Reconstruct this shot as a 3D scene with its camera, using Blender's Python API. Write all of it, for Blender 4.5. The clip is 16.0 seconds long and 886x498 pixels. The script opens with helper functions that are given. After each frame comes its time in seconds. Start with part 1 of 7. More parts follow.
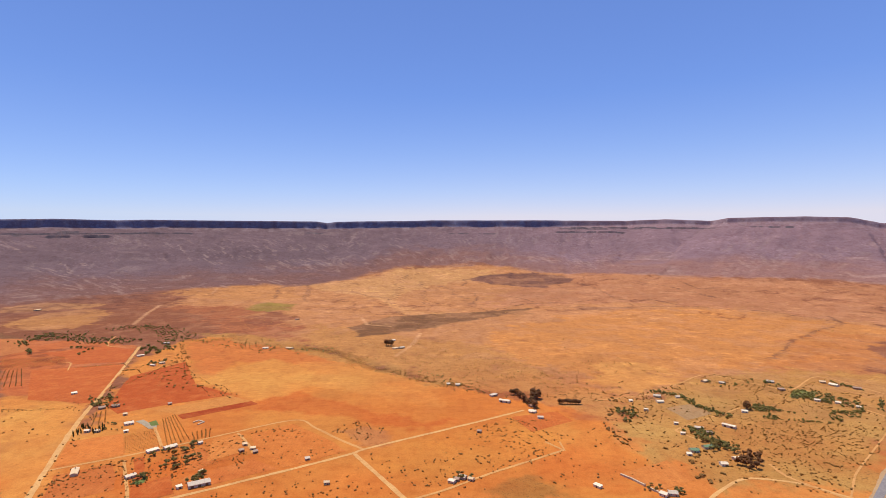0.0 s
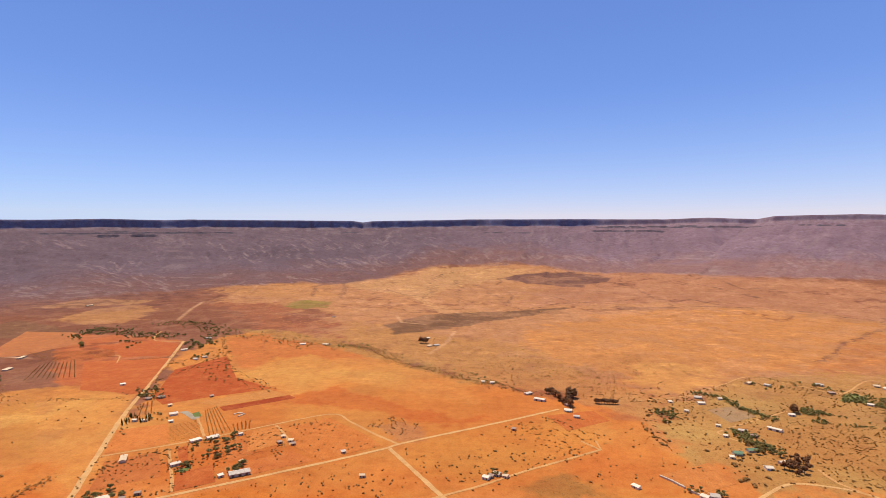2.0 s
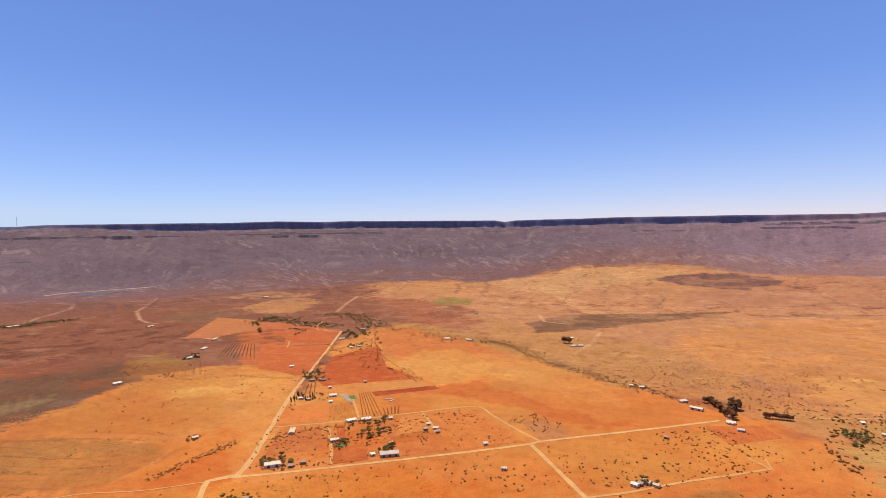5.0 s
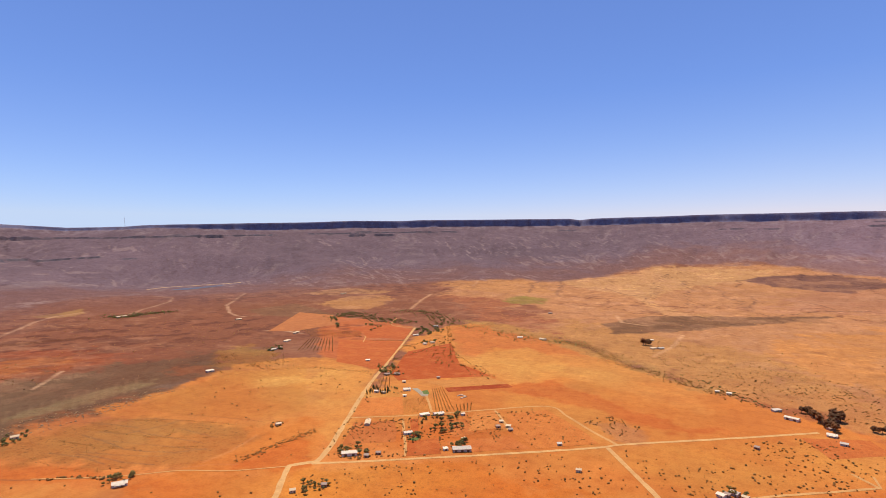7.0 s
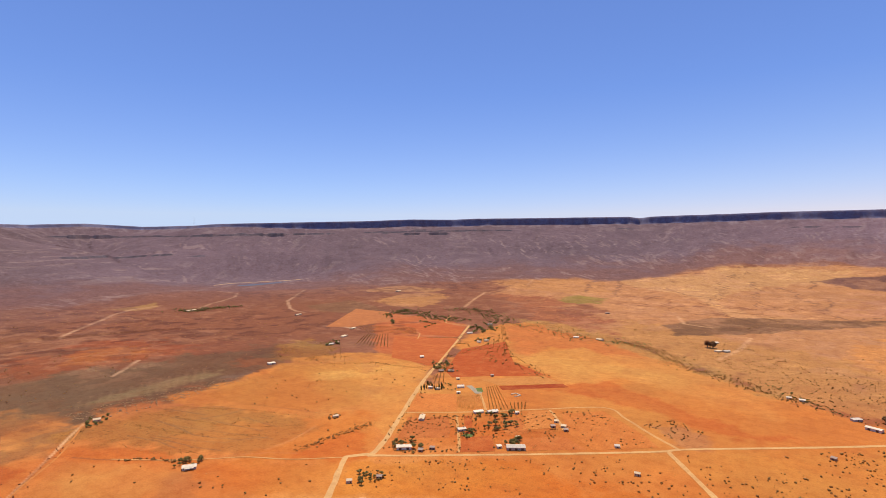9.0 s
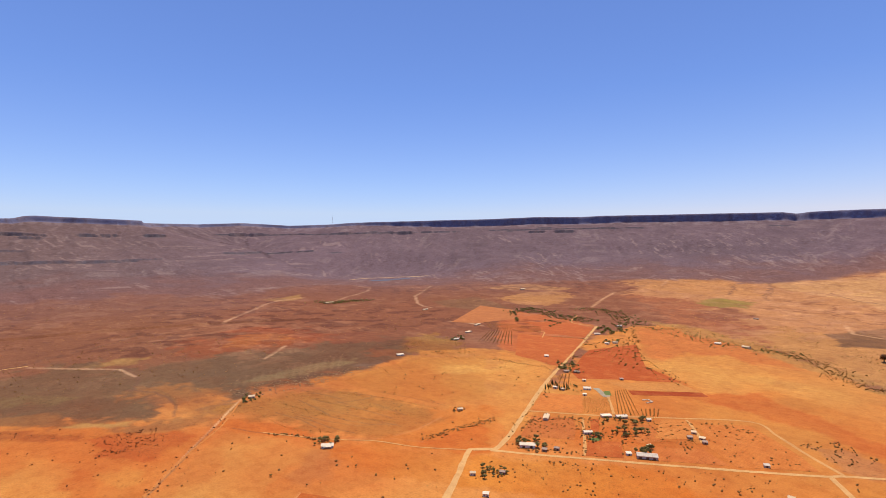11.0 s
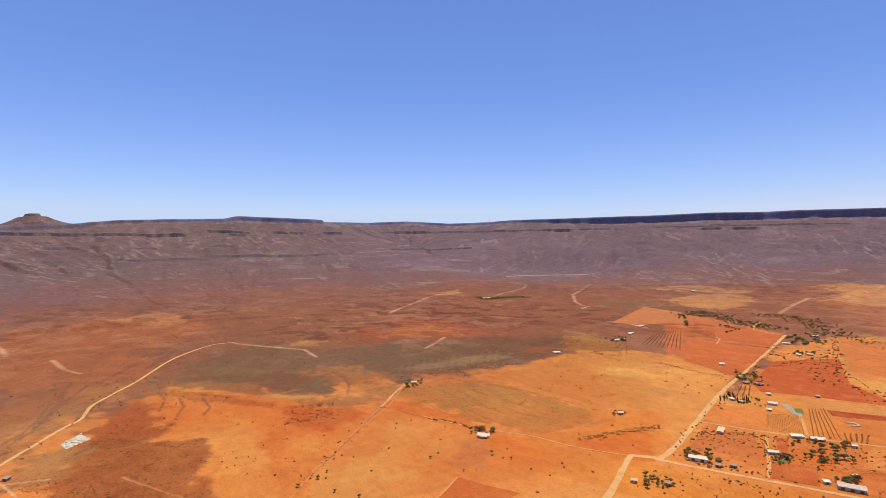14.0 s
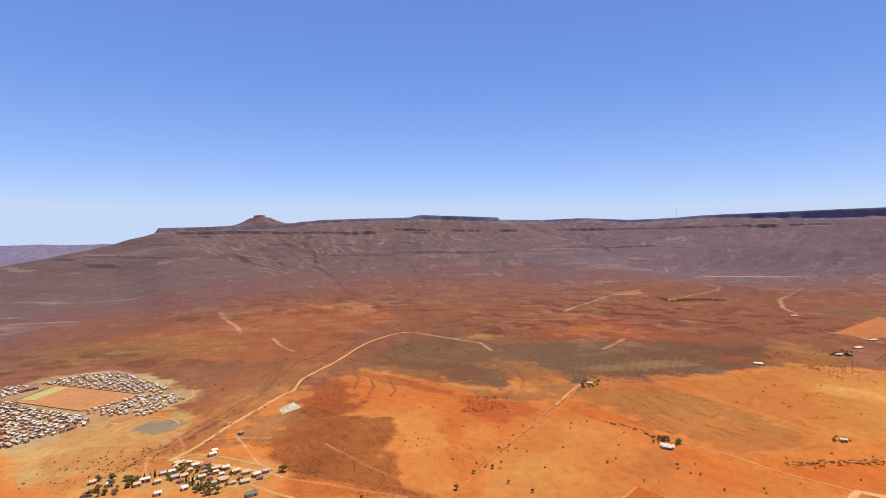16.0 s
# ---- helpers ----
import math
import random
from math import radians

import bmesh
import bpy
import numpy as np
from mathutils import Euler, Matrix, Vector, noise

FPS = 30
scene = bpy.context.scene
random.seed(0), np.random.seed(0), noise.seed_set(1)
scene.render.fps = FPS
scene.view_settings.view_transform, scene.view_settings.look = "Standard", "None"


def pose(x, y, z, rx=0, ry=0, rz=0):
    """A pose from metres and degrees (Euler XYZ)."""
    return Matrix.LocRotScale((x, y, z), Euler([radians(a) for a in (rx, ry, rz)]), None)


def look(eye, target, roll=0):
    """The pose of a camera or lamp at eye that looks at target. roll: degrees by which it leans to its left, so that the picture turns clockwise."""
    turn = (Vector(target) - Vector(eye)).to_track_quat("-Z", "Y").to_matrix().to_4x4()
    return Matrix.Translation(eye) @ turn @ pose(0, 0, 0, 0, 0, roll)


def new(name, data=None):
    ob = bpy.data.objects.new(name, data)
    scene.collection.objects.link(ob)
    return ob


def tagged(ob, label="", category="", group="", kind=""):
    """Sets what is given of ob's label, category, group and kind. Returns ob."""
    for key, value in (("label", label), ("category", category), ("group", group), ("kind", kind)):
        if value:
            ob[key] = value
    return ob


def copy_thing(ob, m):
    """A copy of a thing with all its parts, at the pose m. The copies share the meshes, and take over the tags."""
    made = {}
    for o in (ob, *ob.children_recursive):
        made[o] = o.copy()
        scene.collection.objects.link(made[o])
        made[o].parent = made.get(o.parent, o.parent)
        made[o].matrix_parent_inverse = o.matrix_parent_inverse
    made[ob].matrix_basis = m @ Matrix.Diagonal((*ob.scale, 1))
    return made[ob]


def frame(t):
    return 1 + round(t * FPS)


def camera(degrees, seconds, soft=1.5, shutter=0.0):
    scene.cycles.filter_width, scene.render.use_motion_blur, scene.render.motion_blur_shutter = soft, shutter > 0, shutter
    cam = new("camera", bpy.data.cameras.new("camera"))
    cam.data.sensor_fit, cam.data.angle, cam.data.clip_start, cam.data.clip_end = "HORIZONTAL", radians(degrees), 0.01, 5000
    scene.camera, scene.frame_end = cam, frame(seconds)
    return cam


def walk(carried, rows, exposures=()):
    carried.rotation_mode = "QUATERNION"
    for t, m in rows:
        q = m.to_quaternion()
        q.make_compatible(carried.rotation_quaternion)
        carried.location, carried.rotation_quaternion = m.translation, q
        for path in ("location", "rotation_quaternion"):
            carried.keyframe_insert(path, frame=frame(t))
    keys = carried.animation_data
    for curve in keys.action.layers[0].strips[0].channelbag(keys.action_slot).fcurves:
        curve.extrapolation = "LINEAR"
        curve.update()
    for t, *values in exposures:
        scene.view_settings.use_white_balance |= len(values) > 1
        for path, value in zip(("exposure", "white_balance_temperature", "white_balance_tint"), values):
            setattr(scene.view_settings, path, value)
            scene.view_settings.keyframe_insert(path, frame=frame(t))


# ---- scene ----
cam = camera(79.33, 16.0, soft=0.6)
PATH = [
    (0.0, 0, 0, 263.76, 89.103, -0.023, 0.0),
    (0.5, 0, 0, 262.93, 89.099, -0.003, 0.689),
    (1.0, 0, 0, 261.91, 89.089, 0.004, 1.379),
    (1.5, 0, 0, 260.72, 89.074, 0.002, 2.619),
    (2.0, 0, 0, 259.63, 89.063, -0.01, 3.694),
    (2.5, 0, 0, 258.58, 89.05, -0.019, 4.688),
    (3.0, 0, 0, 257.42, 89.046, 0.002, 6.748),
    (3.5, 0, 0, 256.16, 89.05, 0.057, 9.325),
    (4.0, 0, 0, 254.97, 89.069, 0.127, 12.728),
    (4.5, 0, 0, 253.81, 89.09, 0.181, 15.829),
    (4.7, 0, 0, 253.38, 89.099, 0.199, 17.054),
    (6.8, 0, 0, 249.64, 89.052, 0.191, 26.242),
    (7.0, 0, 0, 249.44, 89.048, 0.184, 26.635),
    (7.5, 0, 0, 248.82, 89.028, 0.171, 27.5),
    (8.0, 0, 0, 248.08, 89.01, 0.163, 28.544),
    (8.2, 0, 0, 247.75, 89.002, 0.16, 29.02),
    (10.3, 0, 0, 245.62, 88.827, 0.122, 40.671),
    (10.5, 0, 0, 245.35, 88.812, 0.118, 41.957),
    (11.0, 0, 0, 244.65, 88.779, 0.111, 45.72),
    (11.5, 0, 0, 243.93, 88.75, 0.102, 49.069),
    (12.0, 0, 0, 243.12, 88.72, 0.084, 51.668),
    (12.5, 0, 0, 242.28, 88.695, 0.067, 53.943),
    (13.0, 0, 0, 241.34, 88.66, 0.058, 56.38),
    (13.5, 0, 0, 240.59, 88.633, 0.059, 59.154),
    (14.0, 0, 0, 239.73, 88.601, 0.073, 62.405),
    (14.5, 0, 0, 238.85, 88.563, 0.097, 66.538),
    (15.0, 0, 0, 238.14, 88.515, 0.131, 71.87),
    (15.5, 0, 0, 237.59, 88.457, 0.186, 76.667),
    (16.0, 0, 0, 237.09, 88.395, 0.255, 80.991),
]
walk(cam, [(row[0], pose(*row[1:])) for row in PATH])

# ---- daylight ----
SUN_AZ, SUN_EL, SIDE = 36.0, 66.0, 45.0
world = bpy.data.worlds.new("sky")
scene.world = world
world.use_nodes = True
wn = world.node_tree.nodes
sky = wn.new("ShaderNodeTexSky")
sky.sky_type = "NISHITA"
sky.sun_disc = False
sky.sun_elevation = radians(SUN_EL)
sky.sun_rotation = radians(-SUN_AZ)
sky.altitude = 900
sky.air_density = 1.0
sky.dust_density = 0.5
sky.ozone_density = 5.0
wn["Background"].inputs["Strength"].default_value = 0.1
tint = wn.new("ShaderNodeMix")
tint.data_type, tint.blend_type = "RGBA", "MULTIPLY"
tint.inputs[0].default_value = 1.0
# dusty air pales the sky towards the horizon
up = wn.new("ShaderNodeSeparateXYZ")
world.node_tree.links.new(wn.new("ShaderNodeTexCoord").outputs["Generated"], up.inputs[0])
def haze_ramp(*tones):
    n = wn.new("ShaderNodeValToRGB")
    for at_z, tone in zip((0.09, 0.16, 0.26), tones[1:]):
        n.color_ramp.elements.new(at_z).color = (*tone, 1)
    n.color_ramp.elements.remove(n.color_ramp.elements[-1])
    n.color_ramp.elements[0].position, n.color_ramp.elements[0].color = 0.045, (*tones[0], 1)
    world.node_tree.links.new(up.outputs["Z"], n.inputs[0])
    return n.outputs[0]


# whiter dust over the plain to the north-east than over the western tableland
east = wn.new("ShaderNodeMapRange")
east.inputs[1].default_value, east.inputs[2].default_value = -0.75, 0.1
world.node_tree.links.new(up.outputs["X"], east.inputs[0])
haze = wn.new("ShaderNodeMix")
haze.data_type = "RGBA"
world.node_tree.links.new(east.outputs[0], haze.inputs[0])
world.node_tree.links.new(haze_ramp((0.98, 0.94, 1.2), (0.96, 0.94, 1.2), (0.92, 0.92, 1.2), (0.85, 0.9, 1.22)), haze.inputs[6])
world.node_tree.links.new(haze_ramp((1.3, 0.99, 1.1), (1.18, 1.0, 1.15), (1.02, 0.96, 1.18), (0.85, 0.9, 1.22)), haze.inputs[7])
world.node_tree.links.new(haze.outputs[2], tint.inputs[7])
# the same clear sky all round, seen at right angles to the sun, and level at the horizon
floor_z = wn.new("ShaderNodeMath")
floor_z.operation = "MAXIMUM"
floor_z.inputs[1].default_value = 0.045
world.node_tree.links.new(up.outputs["Z"], floor_z.inputs[0])
level = wn.new("ShaderNodeCombineXYZ")
for axis, part_of in (("X", -math.sin(radians(SUN_AZ + SIDE))), ("Y", math.cos(radians(SUN_AZ + SIDE)))):
    level.inputs[axis].default_value = part_of
world.node_tree.links.new(floor_z.outputs[0], level.inputs["Z"])
unit = wn.new("ShaderNodeVectorMath")
unit.operation = "NORMALIZE"
world.node_tree.links.new(level.outputs[0], unit.inputs[0])
world.node_tree.links.new(unit.outputs[0], sky.inputs["Vector"])
world.node_tree.links.new(sky.outputs[0], tint.inputs[6])
world.node_tree.links.new(tint.outputs[2], wn["Background"].inputs["Color"])
sun = new("sun", bpy.data.lights.new("sun", "SUN"))
sun.data.energy, sun.data.angle, sun.data.color = 4.5, radians(0.53), (1.0, 0.905, 0.77)
sx, sy = -math.sin(radians(SUN_AZ)) * math.cos(radians(SUN_EL)), math.cos(radians(SUN_AZ)) * math.cos(radians(SUN_EL))
sun.matrix_world = look((0, 0, 600), (-sx * 100, -sy * 100, 600 - 100 * math.sin(radians(SUN_EL))))
scene.view_settings.exposure = 0.18

# ---- terrain ----
# The escarpment's rim: bearing (degrees to the left of north), distance and height.
RIM = [(-80, 4250, 370), (-60, 4250, 370), (-45, 4300, 368), (-39.5, 4300, 374), (-38.4, 4300, 393), (-37, 4280, 414),
       (-34, 4280, 426), (-28, 4300, 426), (-26.6, 4420, 411), (-22.2, 4350, 426), (-19, 4400, 419), (-11.7, 4380, 427),
       (1.5, 4380, 430), (11.2, 4350, 413), (12.2, 4430, 405), (13, 4350, 415), (26.2, 4300, 412), (29, 4300, 410),
       (31.6, 4250, 400), (36.5, 4250, 404), (41, 4200, 389), (48.5, 4200, 374), (55.5, 4250, 362), (57.3, 4300, 350),
       (62, 4450, 343), (66, 4500, 362), (70, 4450, 348)]
RIM_WEST = [(74.4, 4200, 348), (74.9, 3980, 342), (75.3, 3950, 357), (80, 3900, 368), (83.2, 3900, 377), (83.9, 3900, 373),
            (84.7, 3900, 358), (90, 3900, 349), (93.7, 3900, 340), (96.9, 3900, 314), (100, 3850, 306), (103, 3800, 297),
            (106.2, 3750, 286), (108.6, 3700, 281), (107.2, 4050, 275), (105.8, 4600, 265), (104.5, 5600, 240)]


def bearing_xy(a, r):
    return (-r * math.sin(math.radians(a)), r * math.cos(math.radians(a)))


LATTICE = np.random.RandomState(5).rand(256, 256)


def vnoise(x, y, scale, seed=0):
    """Smooth value noise from 0 to 1 over the plan."""
    x, y = x / scale + seed * 17.3, y / scale + seed * 9.1
    i, j = np.floor(x).astype(int), np.floor(y).astype(int)
    u, v = x - i, y - j
    u, v = u * u * (3 - 2 * u), v * v * (3 - 2 * v)
    g = lambda a, b: LATTICE[a % 256, b % 256]
    return (g(i, j) * (1 - u) + g(i + 1, j) * u) * (1 - v) + (g(i, j + 1) * (1 - u) + g(i + 1, j + 1) * u) * v


def fbm(x, y, scale, octaves=4, seed=0):
    total, amp, out = 0.0, 1.0, 0.0
    for k in range(octaves):
        out = out + amp * vnoise(x, y, scale / 2 ** k, seed + 3 * k)
        total, amp = total + amp, amp / 2
    return out / total


def smooth(a, b, v):
    u = np.clip((v - a) / (b - a), 0, 1)
    return u * u * (3 - 2 * u)


def inside(x, y, poly):
    """Which points lie in a polygon."""
    hit = np.zeros(x.shape, bool)
    for (x0, y0), (x1, y1) in zip(poly, poly[1:] + poly[:1]):
        if y0 != y1:
            hit ^= ((y0 > y) != (y1 > y)) & (x < (x1 - x0) * (y - y0) / (y1 - y0) + x0)
    return hit


def line_field(x, y, pts):
    """Distance to a line, the way along it and a value carried by its points."""
    best, along, val, run = np.full(x.shape, 1e9), np.zeros(x.shape), np.zeros(x.shape), 0.0
    for p, q in zip(pts, pts[1:]):
        dx, dy = q[0] - p[0], q[1] - p[1]
        n = math.hypot(dx, dy)
        t = np.clip(((x - p[0]) * dx + (y - p[1]) * dy) / (n * n), 0, 1)
        d = np.hypot(x - p[0] - t * dx, y - p[1] - t * dy)
        m = d < best
        best[m], along[m] = d[m], run + t[m] * n
        if len(p) > 2:
            val[m] = p[2] + t[m] * (q[2] - p[2])
        run += n
    return best, along, val


RIM_LINE = [(*bearing_xy(a, r), z) for a, r, z in RIM + RIM_WEST]
PLATEAU = [(p[0], p[1]) for p in RIM_LINE] + [bearing_xy(a, 9000) for a in (100, 60, 20, -20, -60, -80)]


LEDGES = []


def ledge(*entry):
    """A cliff ledge on the slope: bearings of its ends, heights there, half its height."""
    LEDGES.append(entry)


ledge(34.9, 36.7, 288, 287, 6)
ledge(34.2, 35.9, 317, 316, 3)
ledge(32.1, 33.8, 288, 288, 6)
ledge(31.0, 31.9, 312, 300, 3)
ledge(27.8, 29.7, 310, 316, 4)
ledge(38.1, 38.7, 294, 293, 3)
ledge(12.5, 14.2, 321, 320, 2)
ledge(-2.8, -0.7, 318, 318, 3)
ledge(-5.8, -4.0, 318, 318, 2.5)
ledge(-18.8, -12.0, 325, 331, 4)
ledge(-19.0, -13.4, 361, 363, 4)
ledge(-25.7, -19.6, 356, 361, 4)
ledge(-33.1, -30.0, 354, 358, 3)
ledge(63.9, 67.4, 269, 267, 8)
ledge(62.6, 63.9, 265, 265, 3)
ledge(60.2, 62.4, 276, 269, 3)
ledge(57.3, 58.0, 267, 267, 4)
ledge(55.2, 56.7, 280, 275, 5)
ledge(52.9, 53.9, 286, 286, 3)
ledge(50.9, 52.1, 282, 286, 4)
ledge(49.1, 51.2, 282, 278, 7)
ledge(47.6, 48.0, 286, 287, 5)
ledge(64.4, 68.2, 144, 156, 3)
ledge(58.9, 64.4, 161, 144, 3)
ledge(56.6, 57.8, 150, 149, 2)
ledge(73.3, 75.2, 256, 257, 6)
ledge(77.1, 80.3, 258, 261, 6)
ledge(82.1, 86.1, 258, 271, 6)
ledge(82.4, 84.0, 247, 247, 5)
ledge(88.5, 91.5, 248, 242, 7)
ledge(91.5, 96.6, 247, 251, 5)
ledge(96.5, 102.6, 247, 256, 6)
ledge(102.0, 107.6, 256, 246, 7)
ledge(104.4, 106.6, 224, 225, 4)
ledge(100.3, 103.1, 181, 182, 3.5)
ledge(96.9, 99.0, 177, 179, 4)
ledge(109.9, 112.4, 186, 185, 5)
ledge(107.1, 109.8, 185, 186, 3)
ledge(113.1, 114.0, 164, 142, 3)
ledge(112.5, 114.7, 85, 85, 6)
ledge(115.3, 116.9, 113, 113, 3)
ledge(117.9, 119.2, 117, 116, 4)
ledge(108.1, 114.9, 125, 124, 2.5)
ledge(86.7, 94.3, 125, 123, 2.5)
ledge(75.8, 86.1, 131, 133, 4)
ledge(73.7, 75.8, 139, 136, 2)
ledge(103.1, 104.7, 114, 121, 2)
ledge(96.1, 102.1, 117, 119, 2)
ledge(83.7, 86.1, 185, 182, 2.5)
ledge(90.5, 92.0, 174, 175, 2)
ledge(44, 58, 290, 274, 3.5)
ledge(25, 41, 314, 300, 3)
ledge(58, 69, 272, 268, 3)
ledge(-27, -12, 352, 356, 2.5)


DAM = (-2168, 1757, 23.0)


def terrace(h, centre, half, amount):
    u = (h - centre) / half
    step = centre + 2 * half * np.sign(u) * np.abs(np.clip(u / 2, -1, 1)) ** 0.16
    return np.where(np.abs(u) < 2, h + (step - h) * amount, h)


def terrain(x, y):
    """Height of the ground, and how much of it is bare cliff."""
    x, y = np.asarray(x, float), np.asarray(y, float)
    r = np.hypot(x, y)
    z = 0.5 * (fbm(x, y, 300, 3, 2) - 0.5) * smooth(420, 1050, r)
    z = z + 5.0 * (fbm(x, y, 700, 4, 4) - 0.5) * smooth(1300, 2200, r)
    # low stony rise west of the farm road
    hx, hy = x + 1040, y - 640
    a, b = 0.72 * hx + 0.69 * hy, -0.69 * hx + 0.72 * hy
    z = z + 9 * np.exp(-(a / 420) ** 2 - (b / 150) ** 2) * smooth(700, 1000, r)
    cliff = np.zeros(x.shape)
    far = r > 1650
    if far.any():
        X, Y = x[far], y[far]
        wx = X + 110 * (fbm(X, Y, 420, 3, 11) - 0.5) + 40 * (fbm(X, Y, 90, 2, 12) - 0.5)
        wy = Y + 110 * (fbm(X, Y, 420, 3, 21) - 0.5) + 40 * (fbm(X, Y, 90, 2, 22) - 0.5)
        d, u, top = line_field(wx, wy, RIM_LINE)
        on_top = inside(wx, wy, PLATEAU)
        az = np.degrees(np.arctan2(-X, Y))
        high = 42 * (1 - 0.5 * smooth(-8, -22, az)) * (1 - 0.75 * smooth(44, 56, az)) + 12 * smooth(74, 75, az) * smooth(86, 84, az) + 10 * smooth(95, 97, az)
        gully = np.abs(fbm(u, d * 0.35, 150, 3, 31) - 0.5) * 2
        fall = np.clip(1 - d / (2700 - 950 * smooth(107, 113, az)), 0, 1)
        h = (top - high - 3) * fall ** 2.5
        h = h - 20 * (gully - 0.35) * smooth(0, 250, d) * smooth(1900, 500, d)
        h = h - 10 * (np.abs(fbm(u, d * 0.13, 85, 3, 35) - 0.5) * 2 - 0.3) * smooth(40, 260, d) * smooth(1700, 600, d)
        h = h + 14 * (fbm(X, Y, 260, 4, 33) - 0.5) * smooth(20, 300, d) * smooth(2700, 1200, d)
        # cliff ledges and the benches above them
        wob = az + 1.1 * (fbm(u, d, 130, 3, 43) - 0.5)
        h1, cliff_far = h.copy(), np.zeros(h.shape)
        for a0, a1, z0, z1, half in LEDGES:
            k = np.flatnonzero((az > a0 - 1.2) & (az < a1 + 1.2))
            if not len(k):
                continue
            q = wob[k]
            broken = smooth(0.24, 0.4, fbm(u[k], u[k] * 0.3, 34, 4, int(z0) % 37 + 51))
            w = smooth(a0 - 0.15, a0 + 0.12, q) * smooth(a1 + 0.15, a1 - 0.12, q) * broken
            centre = np.interp(az[k], (a0, a1), (z0, z1)) + 9 * (fbm(u[k], u[k] * 0.2, 60, 4, int(z1) % 31 + 90) - 0.5)
            h1[k] = terrace(h1[k], centre, half * (0.5 + 0.6 * w), w)
            cliff_far[k] = np.maximum(cliff_far[k], w * smooth(3.4, 1.6, np.abs(h[k] - centre)))
        rim = np.where(on_top, top - np.minimum(d * 0.03, 14) + 3 * (fbm(X, Y, 120, 3, 71) - 0.5),
                       h1 + (top - h1) * smooth(30, 4, d))
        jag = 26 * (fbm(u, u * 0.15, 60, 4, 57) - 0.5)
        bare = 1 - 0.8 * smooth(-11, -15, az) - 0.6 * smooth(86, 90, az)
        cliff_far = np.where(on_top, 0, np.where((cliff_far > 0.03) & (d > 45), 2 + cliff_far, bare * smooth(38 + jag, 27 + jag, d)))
        # the hat-shaped peak on the western tableland
        px, py = bearing_xy(99.9, 4040)
        e = np.hypot(X - px, Y - py)
        rim = rim + (np.minimum(112 * np.clip(1 - e / 280, 0, 1) ** 2.4, 54) + 19 * smooth(46, 38, e)) * on_top
        z[far] = z[far] * smooth(300, 900, d) + rim
        # a lower range far behind
        d2, _, t2 = line_field(X, Y, [(*bearing_xy(b0, 4780), h0) for b0, h0 in ((108, 168), (113, 176), (116, 170), (118, 178), (124, 165), (140, 130), (165, 60))])
        z[far] = np.maximum(z[far], t2 * np.clip(1 - d2 / 420, 0, 1) ** 1.3)
        cliff[far] = cliff_far
    # level floor of the farm dam
    e = np.hypot((x - DAM[0]) / 1.0, (y - DAM[1]) / 1.0)
    z = z + (DAM[2] - z) * smooth(700, 190, e)
    return z, cliff


def ground_z(x, y):
    return float(terrain(np.array([x]), np.array([y]))[0][0])


# ---- materials ----
def nodes_of(name):
    m = bpy.data.materials.new(name)
    m.use_nodes = True
    nt = m.node_tree
    return m, nt, nt.nodes["Principled BSDF"]


def noise_node(nt, scale, detail=4.0, rough=0.55, vec=None):
    n = nt.nodes.new("ShaderNodeTexNoise")
    n.inputs["Scale"].default_value, n.inputs["Detail"].default_value, n.inputs["Roughness"].default_value = scale, detail, rough
    if vec:
        nt.links.new(vec, n.inputs["Vector"])
    return n.outputs["Fac"]


def ramp(nt, fac, lo, hi, a=0.0, b=1.0):
    n = nt.nodes.new("ShaderNodeMapRange")
    for i, v in zip((1, 2, 3, 4), (lo, hi, a, b)):
        n.inputs[i].default_value = v
    nt.links.new(fac, n.inputs[0])
    return n.outputs[0]


def mix_colour(nt, fac, a, b, blend="MIX"):
    n = nt.nodes.new("ShaderNodeMix")
    n.data_type, n.blend_type = "RGBA", blend
    for v, k in ((fac, 0), (a, 6), (b, 7)):
        if isinstance(v, (int, float)):
            n.inputs[k].default_value = v
        elif isinstance(v, tuple):
            n.inputs[k].default_value = (*v, 1)
        else:
            nt.links.new(v, n.inputs[k])
    return n.outputs[2]


def maths(nt, op, a, b=0.0):
    n = nt.nodes.new("ShaderNodeMath")
    n.operation = op
    for v, k in ((a, 0), (b, 1)):
        if isinstance(v, (int, float)):
            n.inputs[k].default_value = v
        else:
            nt.links.new(v, n.inputs[k])
    return n.outputs[0]


def position(nt, scale=(1, 1, 1), turn=0.0):
    g = nt.nodes.new("ShaderNodeNewGeometry")
    m = nt.nodes.new("ShaderNodeMapping")
    m.inputs["Scale"].default_value = scale
    m.inputs["Rotation"].default_value = (0, 0, radians(turn))
    nt.links.new(g.outputs["Position"], m.inputs["Vector"])
    return m.outputs[0]


